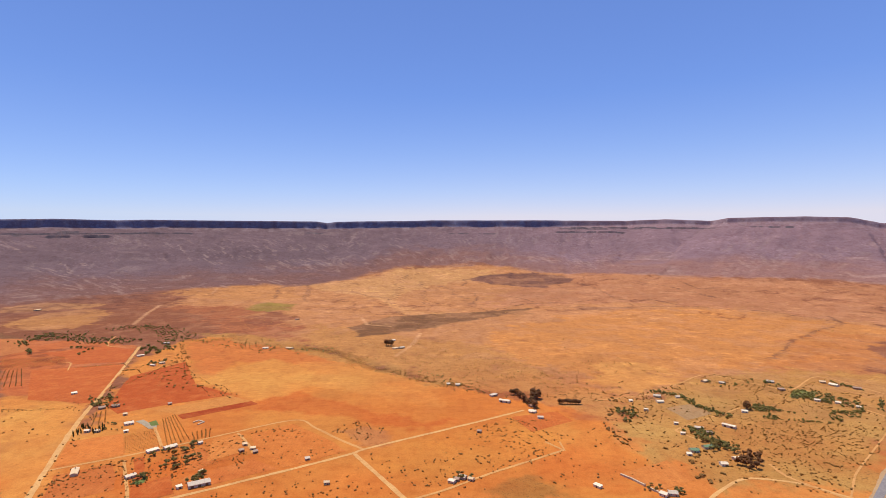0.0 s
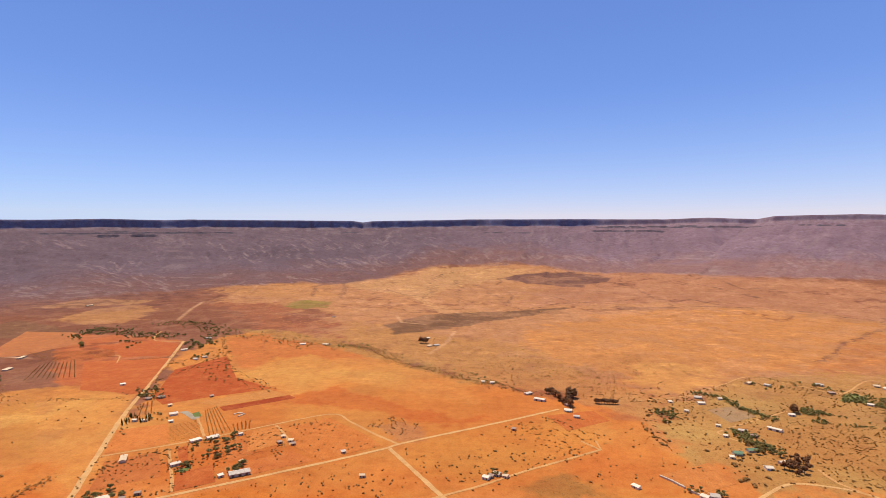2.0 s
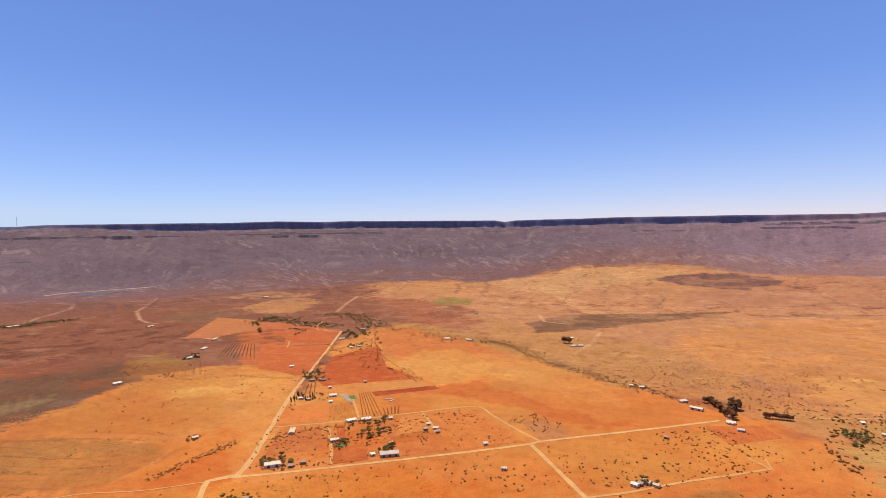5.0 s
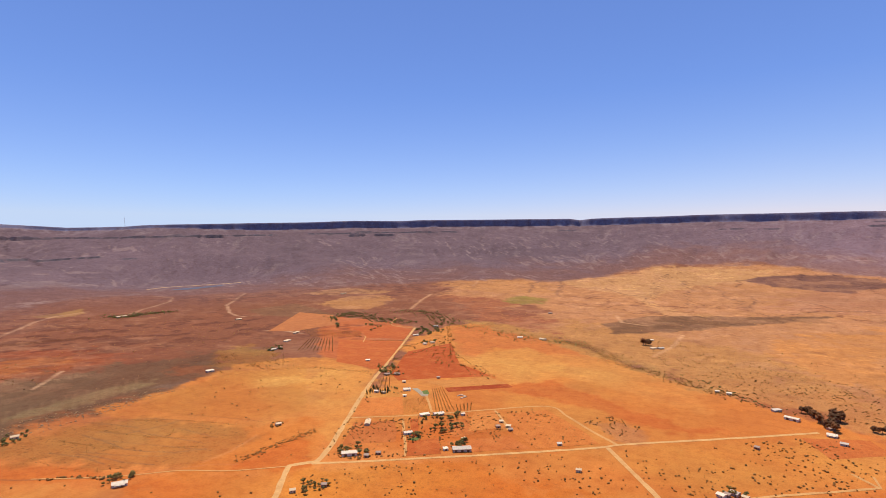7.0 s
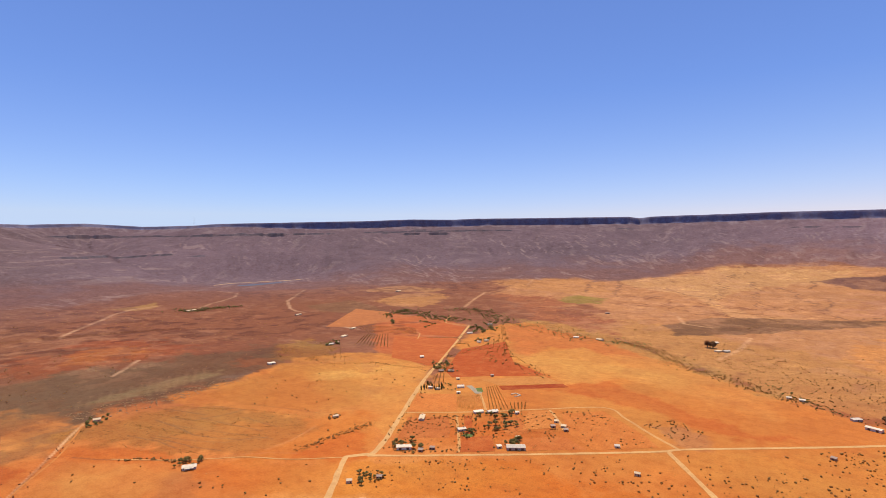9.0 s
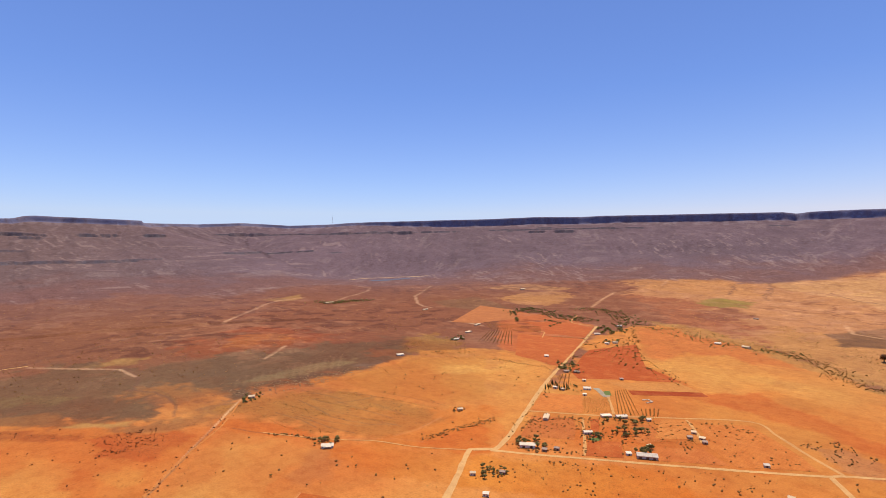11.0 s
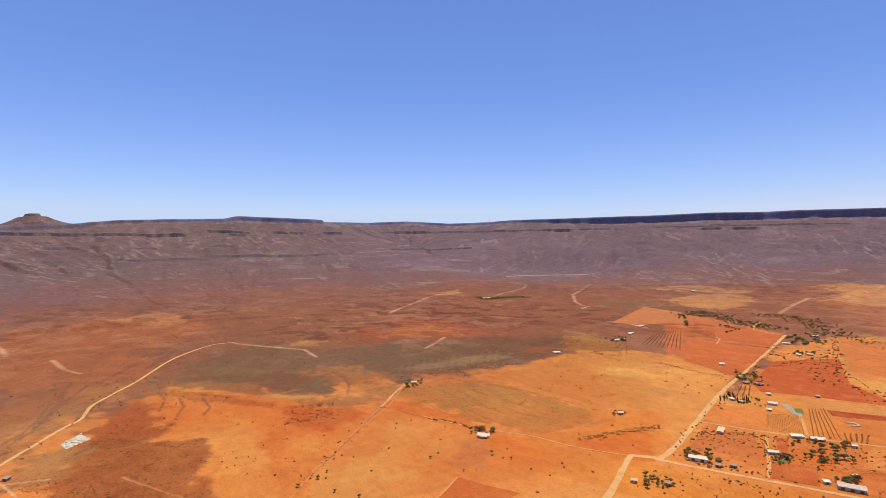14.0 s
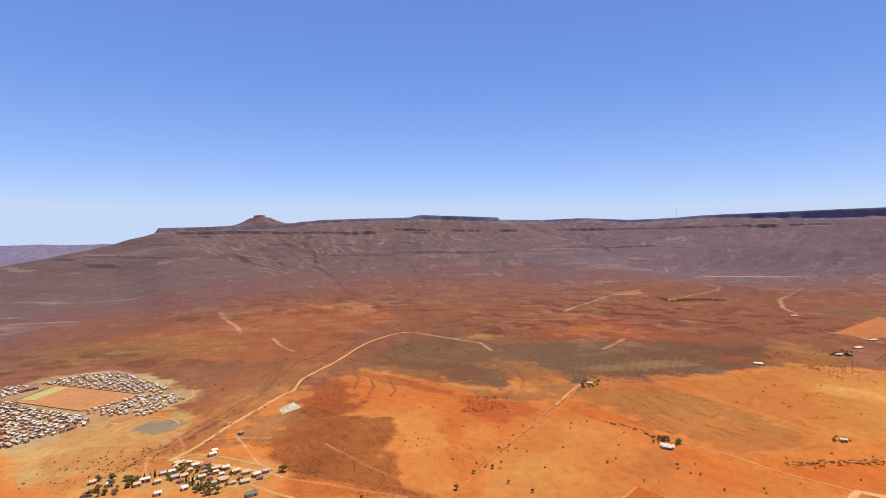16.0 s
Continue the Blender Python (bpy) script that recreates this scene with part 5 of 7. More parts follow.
def building(style, L, W, seed=0):
    """A small farm or township building with its roof, doors and windows."""
    kind, tone = style.split()
    rng = random.Random(seed)
    name = {"house": "house", "barn": "barn", "shed": "shed"}[kind]
    root = new(name)
    H = {"house": 2.7, "barn": 3.4, "shed": 2.4}[kind]
    wall_mat, roof_mat = WALLS[tone], ROOFS[tone]
    if kind == "shed":
        rise = 0.6
        part("wall", slant_walls(L, W, H, rise), wall_mat, root)
        part("roof", slant_roof(L, W, H, rise), roof_mat, root, ROOF_WORDS[tone] + " roof")
    else:
        rise = W * (0.13 if kind == "barn" else 0.16)
        part("wall", gable_walls(L, W, H, rise), wall_mat, root)
        part("roof", gable_roof(L, W, H, rise), roof_mat, root, ROOF_WORDS[tone] + " roof")
    for side in (-1, 1):
        y = side * W / 2
        if kind == "barn":
            n = max(2, int(L / 7))
            for i in range(n):
                x = -L / 2 + L * (i + 0.5) / n
                d0, d1 = sorted((y + side * 0.003, y + side * 0.08))
                part("barn_door", box_mesh(x - 1.5, x + 1.5, d0, d1, 0, 2.7), DOOR_PAINT, root, "dark sliding door")
        elif kind == "shed":
            d0, d1 = sorted((y + side * 0.003, y + side * 0.06))
            if side < 0:
                part("door", box_mesh(-0.9, 0.9, d0, d1, 0, 2.0), DOOR_PAINT, root, "dark wooden door")
        else:
            n = max(2, int(L / 3.2))
            for i in range(n):
                x = -L / 2 + L * (i + 0.5) / n
                d0, d1 = sorted((y + side * 0.003, y + side * 0.06))
                if i == n // 2 and side < 0:
                    part("door", box_mesh(x - 0.5, x + 0.5, d0, d1, 0, 2.05), DOOR_PAINT, root, "brown wooden door")
                else:
                    window_part(root, x, y, 0.95, 1.3, 1.15, side)
    if kind == "house" and L > 9:
        cx = L * 0.28
        bm = box_mesh(cx - 0.4, cx + 0.4, -0.4, 0.4, H + rise * 0.5, H + rise + 1.0)
        add_box(bm, cx - 0.5, cx + 0.5, -0.5, 0.5, H + rise + 1.0, H + rise + 1.15)
        part("chimney", bm, BRICK, root)
        if rng.random() < 0.7:
            bm = bmesh.new()
            add_box(bm, -L * 0.35, L * 0.35, -W / 2 - 2.6, -W / 2 - 0.05, H - 0.32, H - 0.22)
            part("porch_roof", bm, roof_mat, root)
            for q in (-0.34, 0, 0.34):
                part("porch_post", box_mesh(L * q - 0.07, L * q + 0.07, -W / 2 - 2.5, -W / 2 - 2.36, 0, H - 0.32), FRAME_PAINT, root)
    size = "long" if L > 15 else ("small" if L < 8 else "low")
    words = {"house": "farmhouse", "barn": "farm shed", "shed": "lean-to shed"}[kind]
    tagged(root, f"{size} {words} with {ROOF_WORDS[tone]} roof on bare soil", kind, "buildings on the plain")
    return root


# ---- plants ----
def leaf_material(name, colour, dark):
    m, nt, bsdf = nodes_of(name)
    g = nt.nodes.new("ShaderNodeNewGeometry")
    info = nt.nodes.new("ShaderNodeObjectInfo")
    c = mix_colour(nt, ramp(nt, g.outputs["Random Per Island"], 0, 1, 0, 1), colour, dark)
    c = mix_colour(nt, ramp(nt, info.outputs["Random"], 0, 1, 0, 0.6), c, mix_colour(nt, 1.0, c, (1.35, 0.95, 0.7), "MULTIPLY"))
    nt.links.new(c, bsdf.inputs["Base Color"])
    bsdf.inputs["Roughness"].default_value = 0.7
    bsdf.inputs["Specular IOR Level"].default_value = 0.2
    thin = nt.nodes.new("ShaderNodeBsdfTranslucent")
    nt.links.new(c, thin.inputs["Color"])
    both = nt.nodes.new("ShaderNodeMixShader")
    both.inputs[0].default_value = 0.6
    nt.links.new(bsdf.outputs[0], both.inputs[1])
    nt.links.new(thin.outputs[0], both.inputs[2])
    nt.links.new(both.outputs[0], nt.nodes["Material Output"].inputs["Surface"])
    return m


LEAF = {"green": leaf_material("green_leaves", (0.36, 0.31, 0.1), (0.2, 0.175, 0.06)), "gum": leaf_material("gum_leaves", (0.32, 0.17, 0.07), (0.18, 0.1, 0.045)),
        "cypress": leaf_material("cypress_leaves", (0.17, 0.165, 0.055), (0.09, 0.09, 0.03)), "bush": leaf_material("bush_leaves", (0.46, 0.3, 0.1), (0.28, 0.185, 0.06)),
        "rust": leaf_material("rusty_bush_leaves", (0.38, 0.14, 0.045), (0.23, 0.085, 0.03)), "far": leaf_material("distant_leaves", (0.36, 0.33, 0.1), (0.2, 0.185, 0.06)), "vine": leaf_material("vine_leaves", (0.55, 0.33, 0.09), (0.38, 0.22, 0.06))}
BARK = paint_material("bark", (0.14, 0.10, 0.07), 0.95, 0.4)
ICO = bmesh.new()
bmesh.ops.create_icosphere(ICO, subdivisions=1, radius=1)
ICO_V = np.array([v.co[:] for v in ICO.verts])
ICO_F = [[v.index for v in f.verts] for f in ICO.faces]
ICO.free()


def clumps(rng, spots, leaves=0):
    """Verts and faces of uneven leaf clumps at spots of (x, y, z, radius), with loose sprays round them."""
    V, F = [], []
    for x, y, z, r in spots:
        o = len(V)
        s = ICO_V * (r * (0.72 + 0.56 * rng.rand(len(ICO_V), 1))) * np.array((1, 1, 0.78)) + (x, y, z)
        V += [tuple(c) for c in s]
        F += [tuple(i + o for i in f) for f in ICO_F]
        for _ in range(leaves):
            d = rng.normal(size=3)
            d /= np.linalg.norm(d)
            c = np.array((x, y, z)) + d * r * (0.9 + 0.4 * rng.rand()) * np.array((1, 1, 0.8))
            e, f = rng.normal(size=3), rng.normal(size=3)
            e, f = e / np.linalg.norm(e) * r * 0.33, f / np.linalg.norm(f) * r * 0.22
            o = len(V)
            V += [tuple(c + e), tuple(c + f), tuple(c - e), tuple(c - f)]
            F.append((o, o + 1, o + 2, o + 3))
    return V, F


def taper(bm, a, b, r0, r1, n=6):
    a, b = Vector(a), Vector(b)
    q = (b - a).to_track_quat("Z", "Y")
    rings = [[bm.verts.new(p + q @ Vector((r * math.cos(k * math.tau / n), r * math.sin(k * math.tau / n), 0))) for k in range(n)] for p, r in ((a, r0), (b, r1))]
    for k in range(n):
        bm.faces.new((rings[0][k], rings[0][(k + 1) % n], rings[1][(k + 1) % n], rings[1][k]))
    bm.faces.new(rings[1])


def tree(kind, seed):
    """A tree of unit height: trunk with limbs, and a crown of clumps."""
    rng = np.random.RandomState(seed)
    root = new({"green": "tree", "gum": "gum_tree", "cypress": "cypress"}[kind])
    bm = bmesh.new()
    spots = []
    if kind == "cypress":
        taper(bm, (0, 0, -0.02), (0, 0, 0.5), 0.03, 0.012)
        for k in range(11):
            z = 0.1 + 0.08 * k
            r = 0.11 * (1 - (k / 11.5) ** 1.6) + 0.015
            spots.append((rng.normal() * 0.015, rng.normal() * 0.015, z, r))
    else:
        fork = 0.3 if kind == "gum" else 0.2
        taper(bm, (0, 0, -0.02), (0.01, 0, fork), 0.035, 0.025)
        wide = 0.3 if kind == "gum" else 0.44
        n = 7
        for k in range(n):
            a = k * math.tau / n + rng.rand()
            tip = (wide * (0.35 + 0.5 * rng.rand()) * math.cos(a), wide * (0.35 + 0.5 * rng.rand()) * math.sin(a), 0.5 + 0.3 * rng.rand())
            taper(bm, (0.01, 0, fork - 0.03), tip, 0.02, 0.006, 5)
            spots.append((*tip, 0.13 + 0.07 * rng.rand()))
        for k in range(12):
            a, q = rng.rand() * math.tau, rng.rand() ** 0.6 * wide
            z = 0.38 + rng.rand() * 0.46 * (1 - 0.5 * (q / wide) ** 2)
            spots.append((q * math.cos(a), q * math.sin(a), z, 0.09 + 0.08 * rng.rand()))
    part("trunk", bm, BARK, root)
    V, F = clumps(rng, spots, 9)
    mesh_object("crown", V, F, LEAF[kind], root)
    return root


KINDS = {"green": ("broad green shade tree on dry soil by farm", "tree", "trees"), "gum": ("tall dark gum tree with brownish crown", "tree", "trees"),
         "cypress": ("slim dark cypress standing among the houses", "tree", "trees")}
TREES = {}
for kind in KINDS:
    TREES[kind] = []
    for k in range(5):
        t0 = tree(kind, 40 + k)
        tagged(t0, *KINDS[kind])
        TREES[kind].append(t0)
used_tree = set()


def put_tree(kind, x, y, height, turn):
    k = int(turn * 7) % 5
    m = Matrix.LocRotScale((x, y, ground_z(x, y)), Euler((0, 0, turn)), None)
    src = TREES[kind][k]
    s = Vector((height * (0.85 + 0.3 * (turn % 1)), height * (0.85 + 0.3 * (turn * 3 % 1)), height))
    if (kind, k) in used_tree:
        ob = copy_thing(src, m)
    else:
        used_tree.add((kind, k))
        ob = src
        ob.matrix_basis = m
    ob.scale = s
    return ob


def scatter(rng, shape, pts, n, spread):
    """Random places in an outline, or along a line."""
    out = []
    if shape == "line":
        c = smooth_line(pts, 4.0)
        for _ in range(n):
            p = c[rng.randint(len(c))]
            out.append((p[0] + rng.normal() * spread * 0.5, p[1] + rng.normal() * spread * 0.5))
        return out
    P = np.array(pts, float)
    lo, hi = P.min(0), P.max(0)
    while len(out) < n:
        q = lo + rng.rand(400, 2) * (hi - lo)
        thin = fbm(q[:, 0], q[:, 1], 60, 3, 7) + 0.35 * rng.rand(400) > 0.62
        ok = inside(q[:, 0], q[:, 1], [tuple(p) for p in pts]) & thin
        out += [tuple(p) for p in q[ok]]
    return out[:n]

# ---- buildings: place, turn, length, width and look ----
FARM_NORTH = [
    (-375, 503, 37, 17.6, 8.8, 'barn w'), (-417, 601, 118, 18.9, 7.0, 'house y'), (-363, 664, 50, 13.7, 6.2, 'shed w'), (-347, 676, 50, 15.0, 7.0, 'house w'),
    (-315, 689, 45, 5.5, 5.3, 'house w'), (-348, 591, 48, 10.6, 7.0, 'house w'), (-263, 572, 32, 21.7, 10.6, 'barn g'), (-354, 507, 22, 5.5, 4.4, 'shed b'),
    (-346, 520, 22, 5.5, 5.3, 'house b'), (-370, 403, 45, 5.5, 6.2, 'house y'), (-350, 427, 27, 5.5, 5.3, 'house b'), (-274, 603, 63, 5.5, 4.4, 'shed y'),
    (-281, 565, 45, 5.5, 4.4, 'shed w'), (-331, 379, 34, 5.5, 6.2, 'house w')]
FARM_ROAD = [
    (-451, 763, 39, 11.3, 9.7, 'house w'), (-535, 834, 41, 9.4, 7.0, 'house b'), (-519, 844, 24, 10.6, 7.0, 'house b'), (-490, 732, 8, 6.2, 6.2, 'house w'),
    (-476, 732, 8, 6.2, 6.2, 'house y'), (-689, 1213, 43, 14.3, 7.9, 'house w'), (-609, 1117, 6, 8.8, 7.9, 'house w'), (-601, 1139, 42, 10.6, 7.9, 'house y'),
    (-630, 909, 41, 8.1, 7.9, 'shed w'), (-439, 855, 39, 5.6, 5.3, 'shed b'), (-480, 803, 39, 5.6, 5.3, 'shed y'), (-708, 1364, 39, 12.5, 8.8, 'house g'),
    (-436, 731, 34, 5.5, 3.5, 'shed w')]
VELD_HOUSES = [
    (-838, 695, 72, 13.9, 7.9, 'shed w'), (-539, 336, 55, 13.9, 8.8, 'house w'), (-522, 542, 60, 7.1, 6.2, 'house y'), (-788, 358, 66, 8.7, 7.9, 'house y'),
    (-877, 894, 84, 17.7, 8.8, 'house g'), (-879, 919, 94, 11.5, 7.0, 'shed b'), (-1332, 1214, 90, 22.0, 7.9, 'house y'), (-934, 1002, 104, 21.8, 8.8, 'shed y'),
    (-1425, 1875, 81, 26.8, 8.8, 'house y'), (-660, -140, 53, 5.5, 4.4, 'shed b'), (-1691, 1066, 90, 33.4, 10.6, 'house y'), (-1000, 1109, 100, 24.2, 7.0, 'shed y')]
RIVER_FARMS = [
    (101, 869, 153, 17.7, 7.9, 'barn w'), (86, 904, 37, 13.2, 6.2, 'shed g'), (138, 818, 162, 11.1, 7.9, 'house w'), (145, 789, 167, 8.1, 7.0, 'house g'),
    (141, 846, 32, 8.3, 6.2, 'house b'), (10, 974, 0, 6.2, 6.2, 'house w'), (27, 969, 6, 8.0, 7.0, 'house w'), (-433, 1299, 28, 13.0, 8.8, 'house w'),
    (-374, 1300, 157, 18.1, 7.9, 'house y'), (-116, 1300, 47, 14.3, 8.8, 'shed y'), (-102, 1308, 45, 14.9, 8.8, 'house g'), (-130, 1403, 27, 9.8, 8.8, 'shed w'),
    (-482, 1764, 0, 13.2, 8.8, 'house b')]
SOUTH_FARMS = [
    (10, 579, 150, 7.1, 6.2, 'house w'), (22, 589, 153, 7.9, 7.0, 'house g'), (31, 584, 153, 5.9, 6.2, 'house y'), (15, 583, 153, 5.5, 4.4, 'shed b'),
    (-255, 684, 27, 5.5, 4.4, 'shed y'), (-240, 671, 8, 6.2, 5.3, 'shed y'), (-233, 660, 31, 5.5, 4.4, 'shed b'), (-252, 664, 34, 5.5, 4.4, 'shed b'),
    (-126, 575, 9, 5.5, 5.3, 'house y'), (-163, 639, 27, 5.5, 4.4, 'shed g'), (166, 568, 127, 8.8, 4.4, 'shed w'), (229, 549, 135, 7.5, 7.9, 'house w'),
    (239, 551, 169, 9.0, 8.8, 'house g'), (50, 731, 158, 5.5, 4.4, 'shed b')]
VILLAGE = [
    (362, 900, 162, 11.1, 7.9, 'house g'), (354, 868, 0, 10.6, 7.9, 'house w'), (316, 827, 153, 5.9, 5.3, 'house w'), (359, 745, 156, 10.6, 7.0, 'house g'),
    (335, 764, 162, 5.6, 6.2, 'house w'), (405, 752, 131, 17.5, 6.2, 'barn w'), (464, 818, 162, 8.3, 7.9, 'house w'), (616, 875, 139, 8.1, 7.9, 'house w'),
    (640, 861, 135, 7.5, 8.8, 'house w'), (656, 839, 153, 5.9, 7.0, 'house w'), (490, 996, 32, 13.4, 7.9, 'house y'), (516, 983, 135, 10.0, 7.9, 'house g'),
    (610, 991, 141, 11.3, 8.8, 'house g'), (598, 940, 0, 9.7, 7.9, 'shed b'), (394, 894, 0, 6.2, 6.2, 'house w')]
VILLAGE_SOUTH = [
    (705, 989, 158, 9.5, 7.9, 'house y'), (712, 969, 112, 14.2, 8.8, 'house w'), (736, 946, 150, 12.2, 8.8, 'house b'), (315, 666, 0, 10.6, 7.9, 'house n'),
    (337, 676, 8, 12.4, 7.9, 'house n'), (303, 653, 171, 5.5, 5.3, 'shed w'), (330, 624, 0, 7.9, 7.9, 'house w'), (355, 639, 14, 10.9, 7.9, 'house w'),
    (365, 727, 150, 7.1, 6.2, 'house b'), (308, 872, 0, 5.5, 6.2, 'shed w'), (327, 724, 162, 5.6, 6.2, 'house w')]
TOWNSHIP_WEST = [
    (-525, -247, 112, 5.5, 5.8, 'house r'), (-551, -253, 121, 5.5, 5.8, 'house y'), (-544, -235, 112, 5.5, 5.8, 'house w'), (-539, -209, 117, 5.9, 5.8, 'house y'),
    (-547, -205, 114, 8.7, 5.8, 'barn w'), (-542, -192, 124, 5.5, 5.8, 'house y'), (-517, -183, 112, 5.5, 5.8, 'house w'), (-560, -193, 121, 5.5, 5.8, 'house g'),
    (-563, -186, 117, 5.9, 5.8, 'house w'), (-584, -186, 119, 9.1, 5.8, 'house y'), (-550, -179, 113, 6.7, 5.8, 'house g'), (-551, -171, 120, 7.1, 5.8, 'house y'),
    (-575, -167, 113, 6.7, 5.8, 'house w')]
TOWNSHIP_EAST = [
    (-556, -154, 117, 5.9, 5.8, 'house b'), (-546, -153, 113, 6.7, 5.8, 'house y'), (-576, -156, 113, 6.7, 5.8, 'house r'), (-564, -144, 114, 8.7, 5.8, 'house y'),
    (-601, -157, 120, 7.1, 5.8, 'house w'), (-610, -157, 117, 5.5, 5.8, 'shed w'), (-564, -135, 113, 6.7, 5.8, 'house w'), (-554, -123, 117, 7.9, 5.8, 'house y'),
    (-538, -131, 112, 9.5, 5.8, 'house y'), (-549, -112, 111, 7.5, 5.8, 'house y'), (-543, -101, 113, 6.7, 5.8, 'house w'), (-549, -93, 108, 5.6, 5.8, 'house g'),
    (-529, -109, 108, 8.3, 5.8, 'house y'), (-502, -98, 112, 9.5, 5.8, 'house n'), (-524, -162, 124, 5.5, 5.8, 'shed w')]
TOWN_NORTH = [(-927, -507), (-963, -489), (-987, -462), (-993, -406), (-869, -283), (-848, -281), (-856, -323), (-930, -468)]
TOWN_EAST = [(-763, -357), (-758, -328), (-778, -365), (-847, -322), (-842, -279), (-818, -250), (-749, -275), (-749, -291)]
TOWN_SOUTH = [(-846, -506), (-799, -431), (-760, -363), (-733, -332), (-704, -350), (-687, -365), (-653, -392)]
TOWN_WEST = [(-922, -551), (-929, -521), (-913, -498), (-874, -509), (-864, -516)]
PITCH_GRASS = [(-853, -484), (-915, -473), (-907, -449), (-844, -462)]
DAM_WATER = [(-2218, 1621), (-2251, 1687), (-2241, 1762), (-2237, 1867), (-2231, 1954), (-2196, 1895), (-2175, 1788), (-2170, 1687)]
DAM_BANK = [(-2341, 1597), (-2373, 1710), (-2348, 1819), (-2310, 1927), (-2219, 2042)]
PAVED_ROAD = [(589, 678), (518, 611), (449, 546)]
BLOCK_WALL = [(200, 597), (209, 585), (217, 570)]
BLOCK_WALL_SHORT = [(218, 566), (226, 554)]
TOWNSHIP_PLOTS = [(-553, -193), (-589, -191), (-566, -135), (-545, -86), (-524, -105), (-527, -151)]
RUIN = [(-362, 770), (-357, 778), (-347, 772), (-351, 761)]
PALE_LEDGE = [(-850, 342), (-847, 460), (-821, 605), (-828, 652), (-792, 611), (-781, 445), (-778, 342)]
STAND = [(-896, -503), (-909, -493)]
# name, kind, outline or line, number, least and greatest height, spread
CLUSTERS = []


def plant_group(*entry):
    """A group of trees or bushes along a line or in an outline."""
    CLUSTERS.append(entry)


plant_group('river_trees', 'far', 'line', [(-721, 1460), (-624, 1410), (-516, 1355), (-417, 1293), (-341, 1305), (-256, 1260)], 210, 3, 6.5, 56)
plant_group('river_bushes', 'bush', 'line', [(-341, 1305), (-256, 1260), (-173, 1133), (-113, 1082), (-70, 1042), (-23, 994), (7, 982), (43, 964)], 620, 2, 4.2, 24)
plant_group('river_bushes_east', 'bush', 'line', [(0, 978), (93, 907), (170, 907), (259, 881), (347, 891)], 120, 2, 4, 12)
plant_group('gum_row', 'gum', 'line', [(113, 915), (127, 906), (134, 873), (143, 848)], 24, 10, 15, 7)
plant_group('gum_tall', 'gum', 'line', [(151, 894), (159, 880)], 5, 15, 20, 5)
plant_group('gum_hedge', 'gum', 'line', [(189, 860), (222, 856)], 19, 8, 11, 3)
plant_group('gum_far', 'gum', 'line', [(-144, 1337), (-131, 1335)], 6, 16, 20, 5)
plant_group('far_belt', 'far', 'line', [(-1073, 1377), (-1086, 1467), (-992, 1430), (-883, 1394), (-819, 1388)], 300, 5, 9, 44)
plant_group('far_belt_west', 'far', 'line', [(-1051, 1348), (-952, 1231), (-1102, 1402)], 6, 12, 16, 6)
plant_group('far_belt_east', 'far', 'line', [(-970, 1568), (-905, 1612), (-807, 1549), (-682, 1417)], 220, 4, 8, 44)
plant_group('paddock_trees', 'green', 'line', [(-906, 1305), (-879, 1300), (-855, 1293), (-835, 1207)], 9, 8, 12, 8)
plant_group('farmstead_trees', 'green', 'area', [(-725, 1280), (-764, 1374), (-737, 1426), (-689, 1386), (-646, 1280), (-673, 1211)], 46, 8, 13, 0)
plant_group('home_trees', 'green', 'area', [(-608, 1073), (-634, 1141), (-611, 1183), (-572, 1107)], 16, 6, 9, 0)
plant_group('dark_trees', 'cypress', 'line', [(-495, 713), (-502, 734), (-506, 753), (-491, 738), (-475, 731), (-484, 754)], 38, 5, 9.5, 6)
plant_group('yard_trees', 'green', 'line', [(-553, 845), (-570, 902), (-526, 852), (-508, 842)], 21, 6, 9, 7)
plant_group('yard_bushes', 'green', 'area', [(-486, 761), (-476, 789), (-448, 742), (-461, 722)], 8, 4, 7, 0)
plant_group('garden_trees', 'green', 'area', [(-356, 636), (-356, 657), (-336, 684), (-319, 690), (-291, 638), (-302, 615), (-330, 595)], 28, 4, 9, 0)
plant_group('garden_green', 'green', 'area', [(-336, 572), (-341, 593), (-330, 595), (-324, 571)], 7, 4, 6, 0)
plant_group('barn_trees', 'green', 'area', [(-276, 568), (-282, 589), (-270, 608), (-261, 590), (-272, 571)], 10, 5, 9, 0)
plant_group('yard_west', 'green', 'area', [(-390, 500), (-402, 514), (-376, 537), (-353, 511), (-363, 508)], 16, 4, 8, 0)
plant_group('plot_trees', 'green', 'area', [(-358, 403), (-375, 424), (-370, 453), (-345, 428), (-344, 412)], 20, 3, 7, 0)
plant_group('veld_farm_trees', 'green', 'area', [(-872, 869), (-930, 951), (-891, 950), (-850, 896)], 14, 6, 10, 0)
plant_group('clump_trees', 'green', 'area', [(-768, 334), (-808, 358), (-804, 381), (-773, 375), (-759, 350)], 16, 4, 8, 0)
plant_group('house_trees', 'green', 'area', [(-552, 326), (-565, 337), (-554, 362), (-532, 350)], 12, 4, 7, 0)
plant_group('garden_hut_trees', 'bush', 'area', [(-523, 526), (-536, 548), (-522, 570), (-509, 552)], 14, 2.5, 5, 0)
plant_group('hedge_west', 'bush', 'line', [(-626, 305), (-600, 326), (-569, 339)], 26, 2.5, 4.5, 3)
plant_group('hedge_strip', 'bush', 'line', [(-476, 431), (-475, 463), (-469, 506), (-464, 551)], 230, 1.3, 3, 9)
plant_group('village_orchard', 'far', 'area', [(581, 891), (621, 942), (649, 931), (680, 869), (675, 840), (648, 823), (615, 869)], 132, 5, 8, 0)
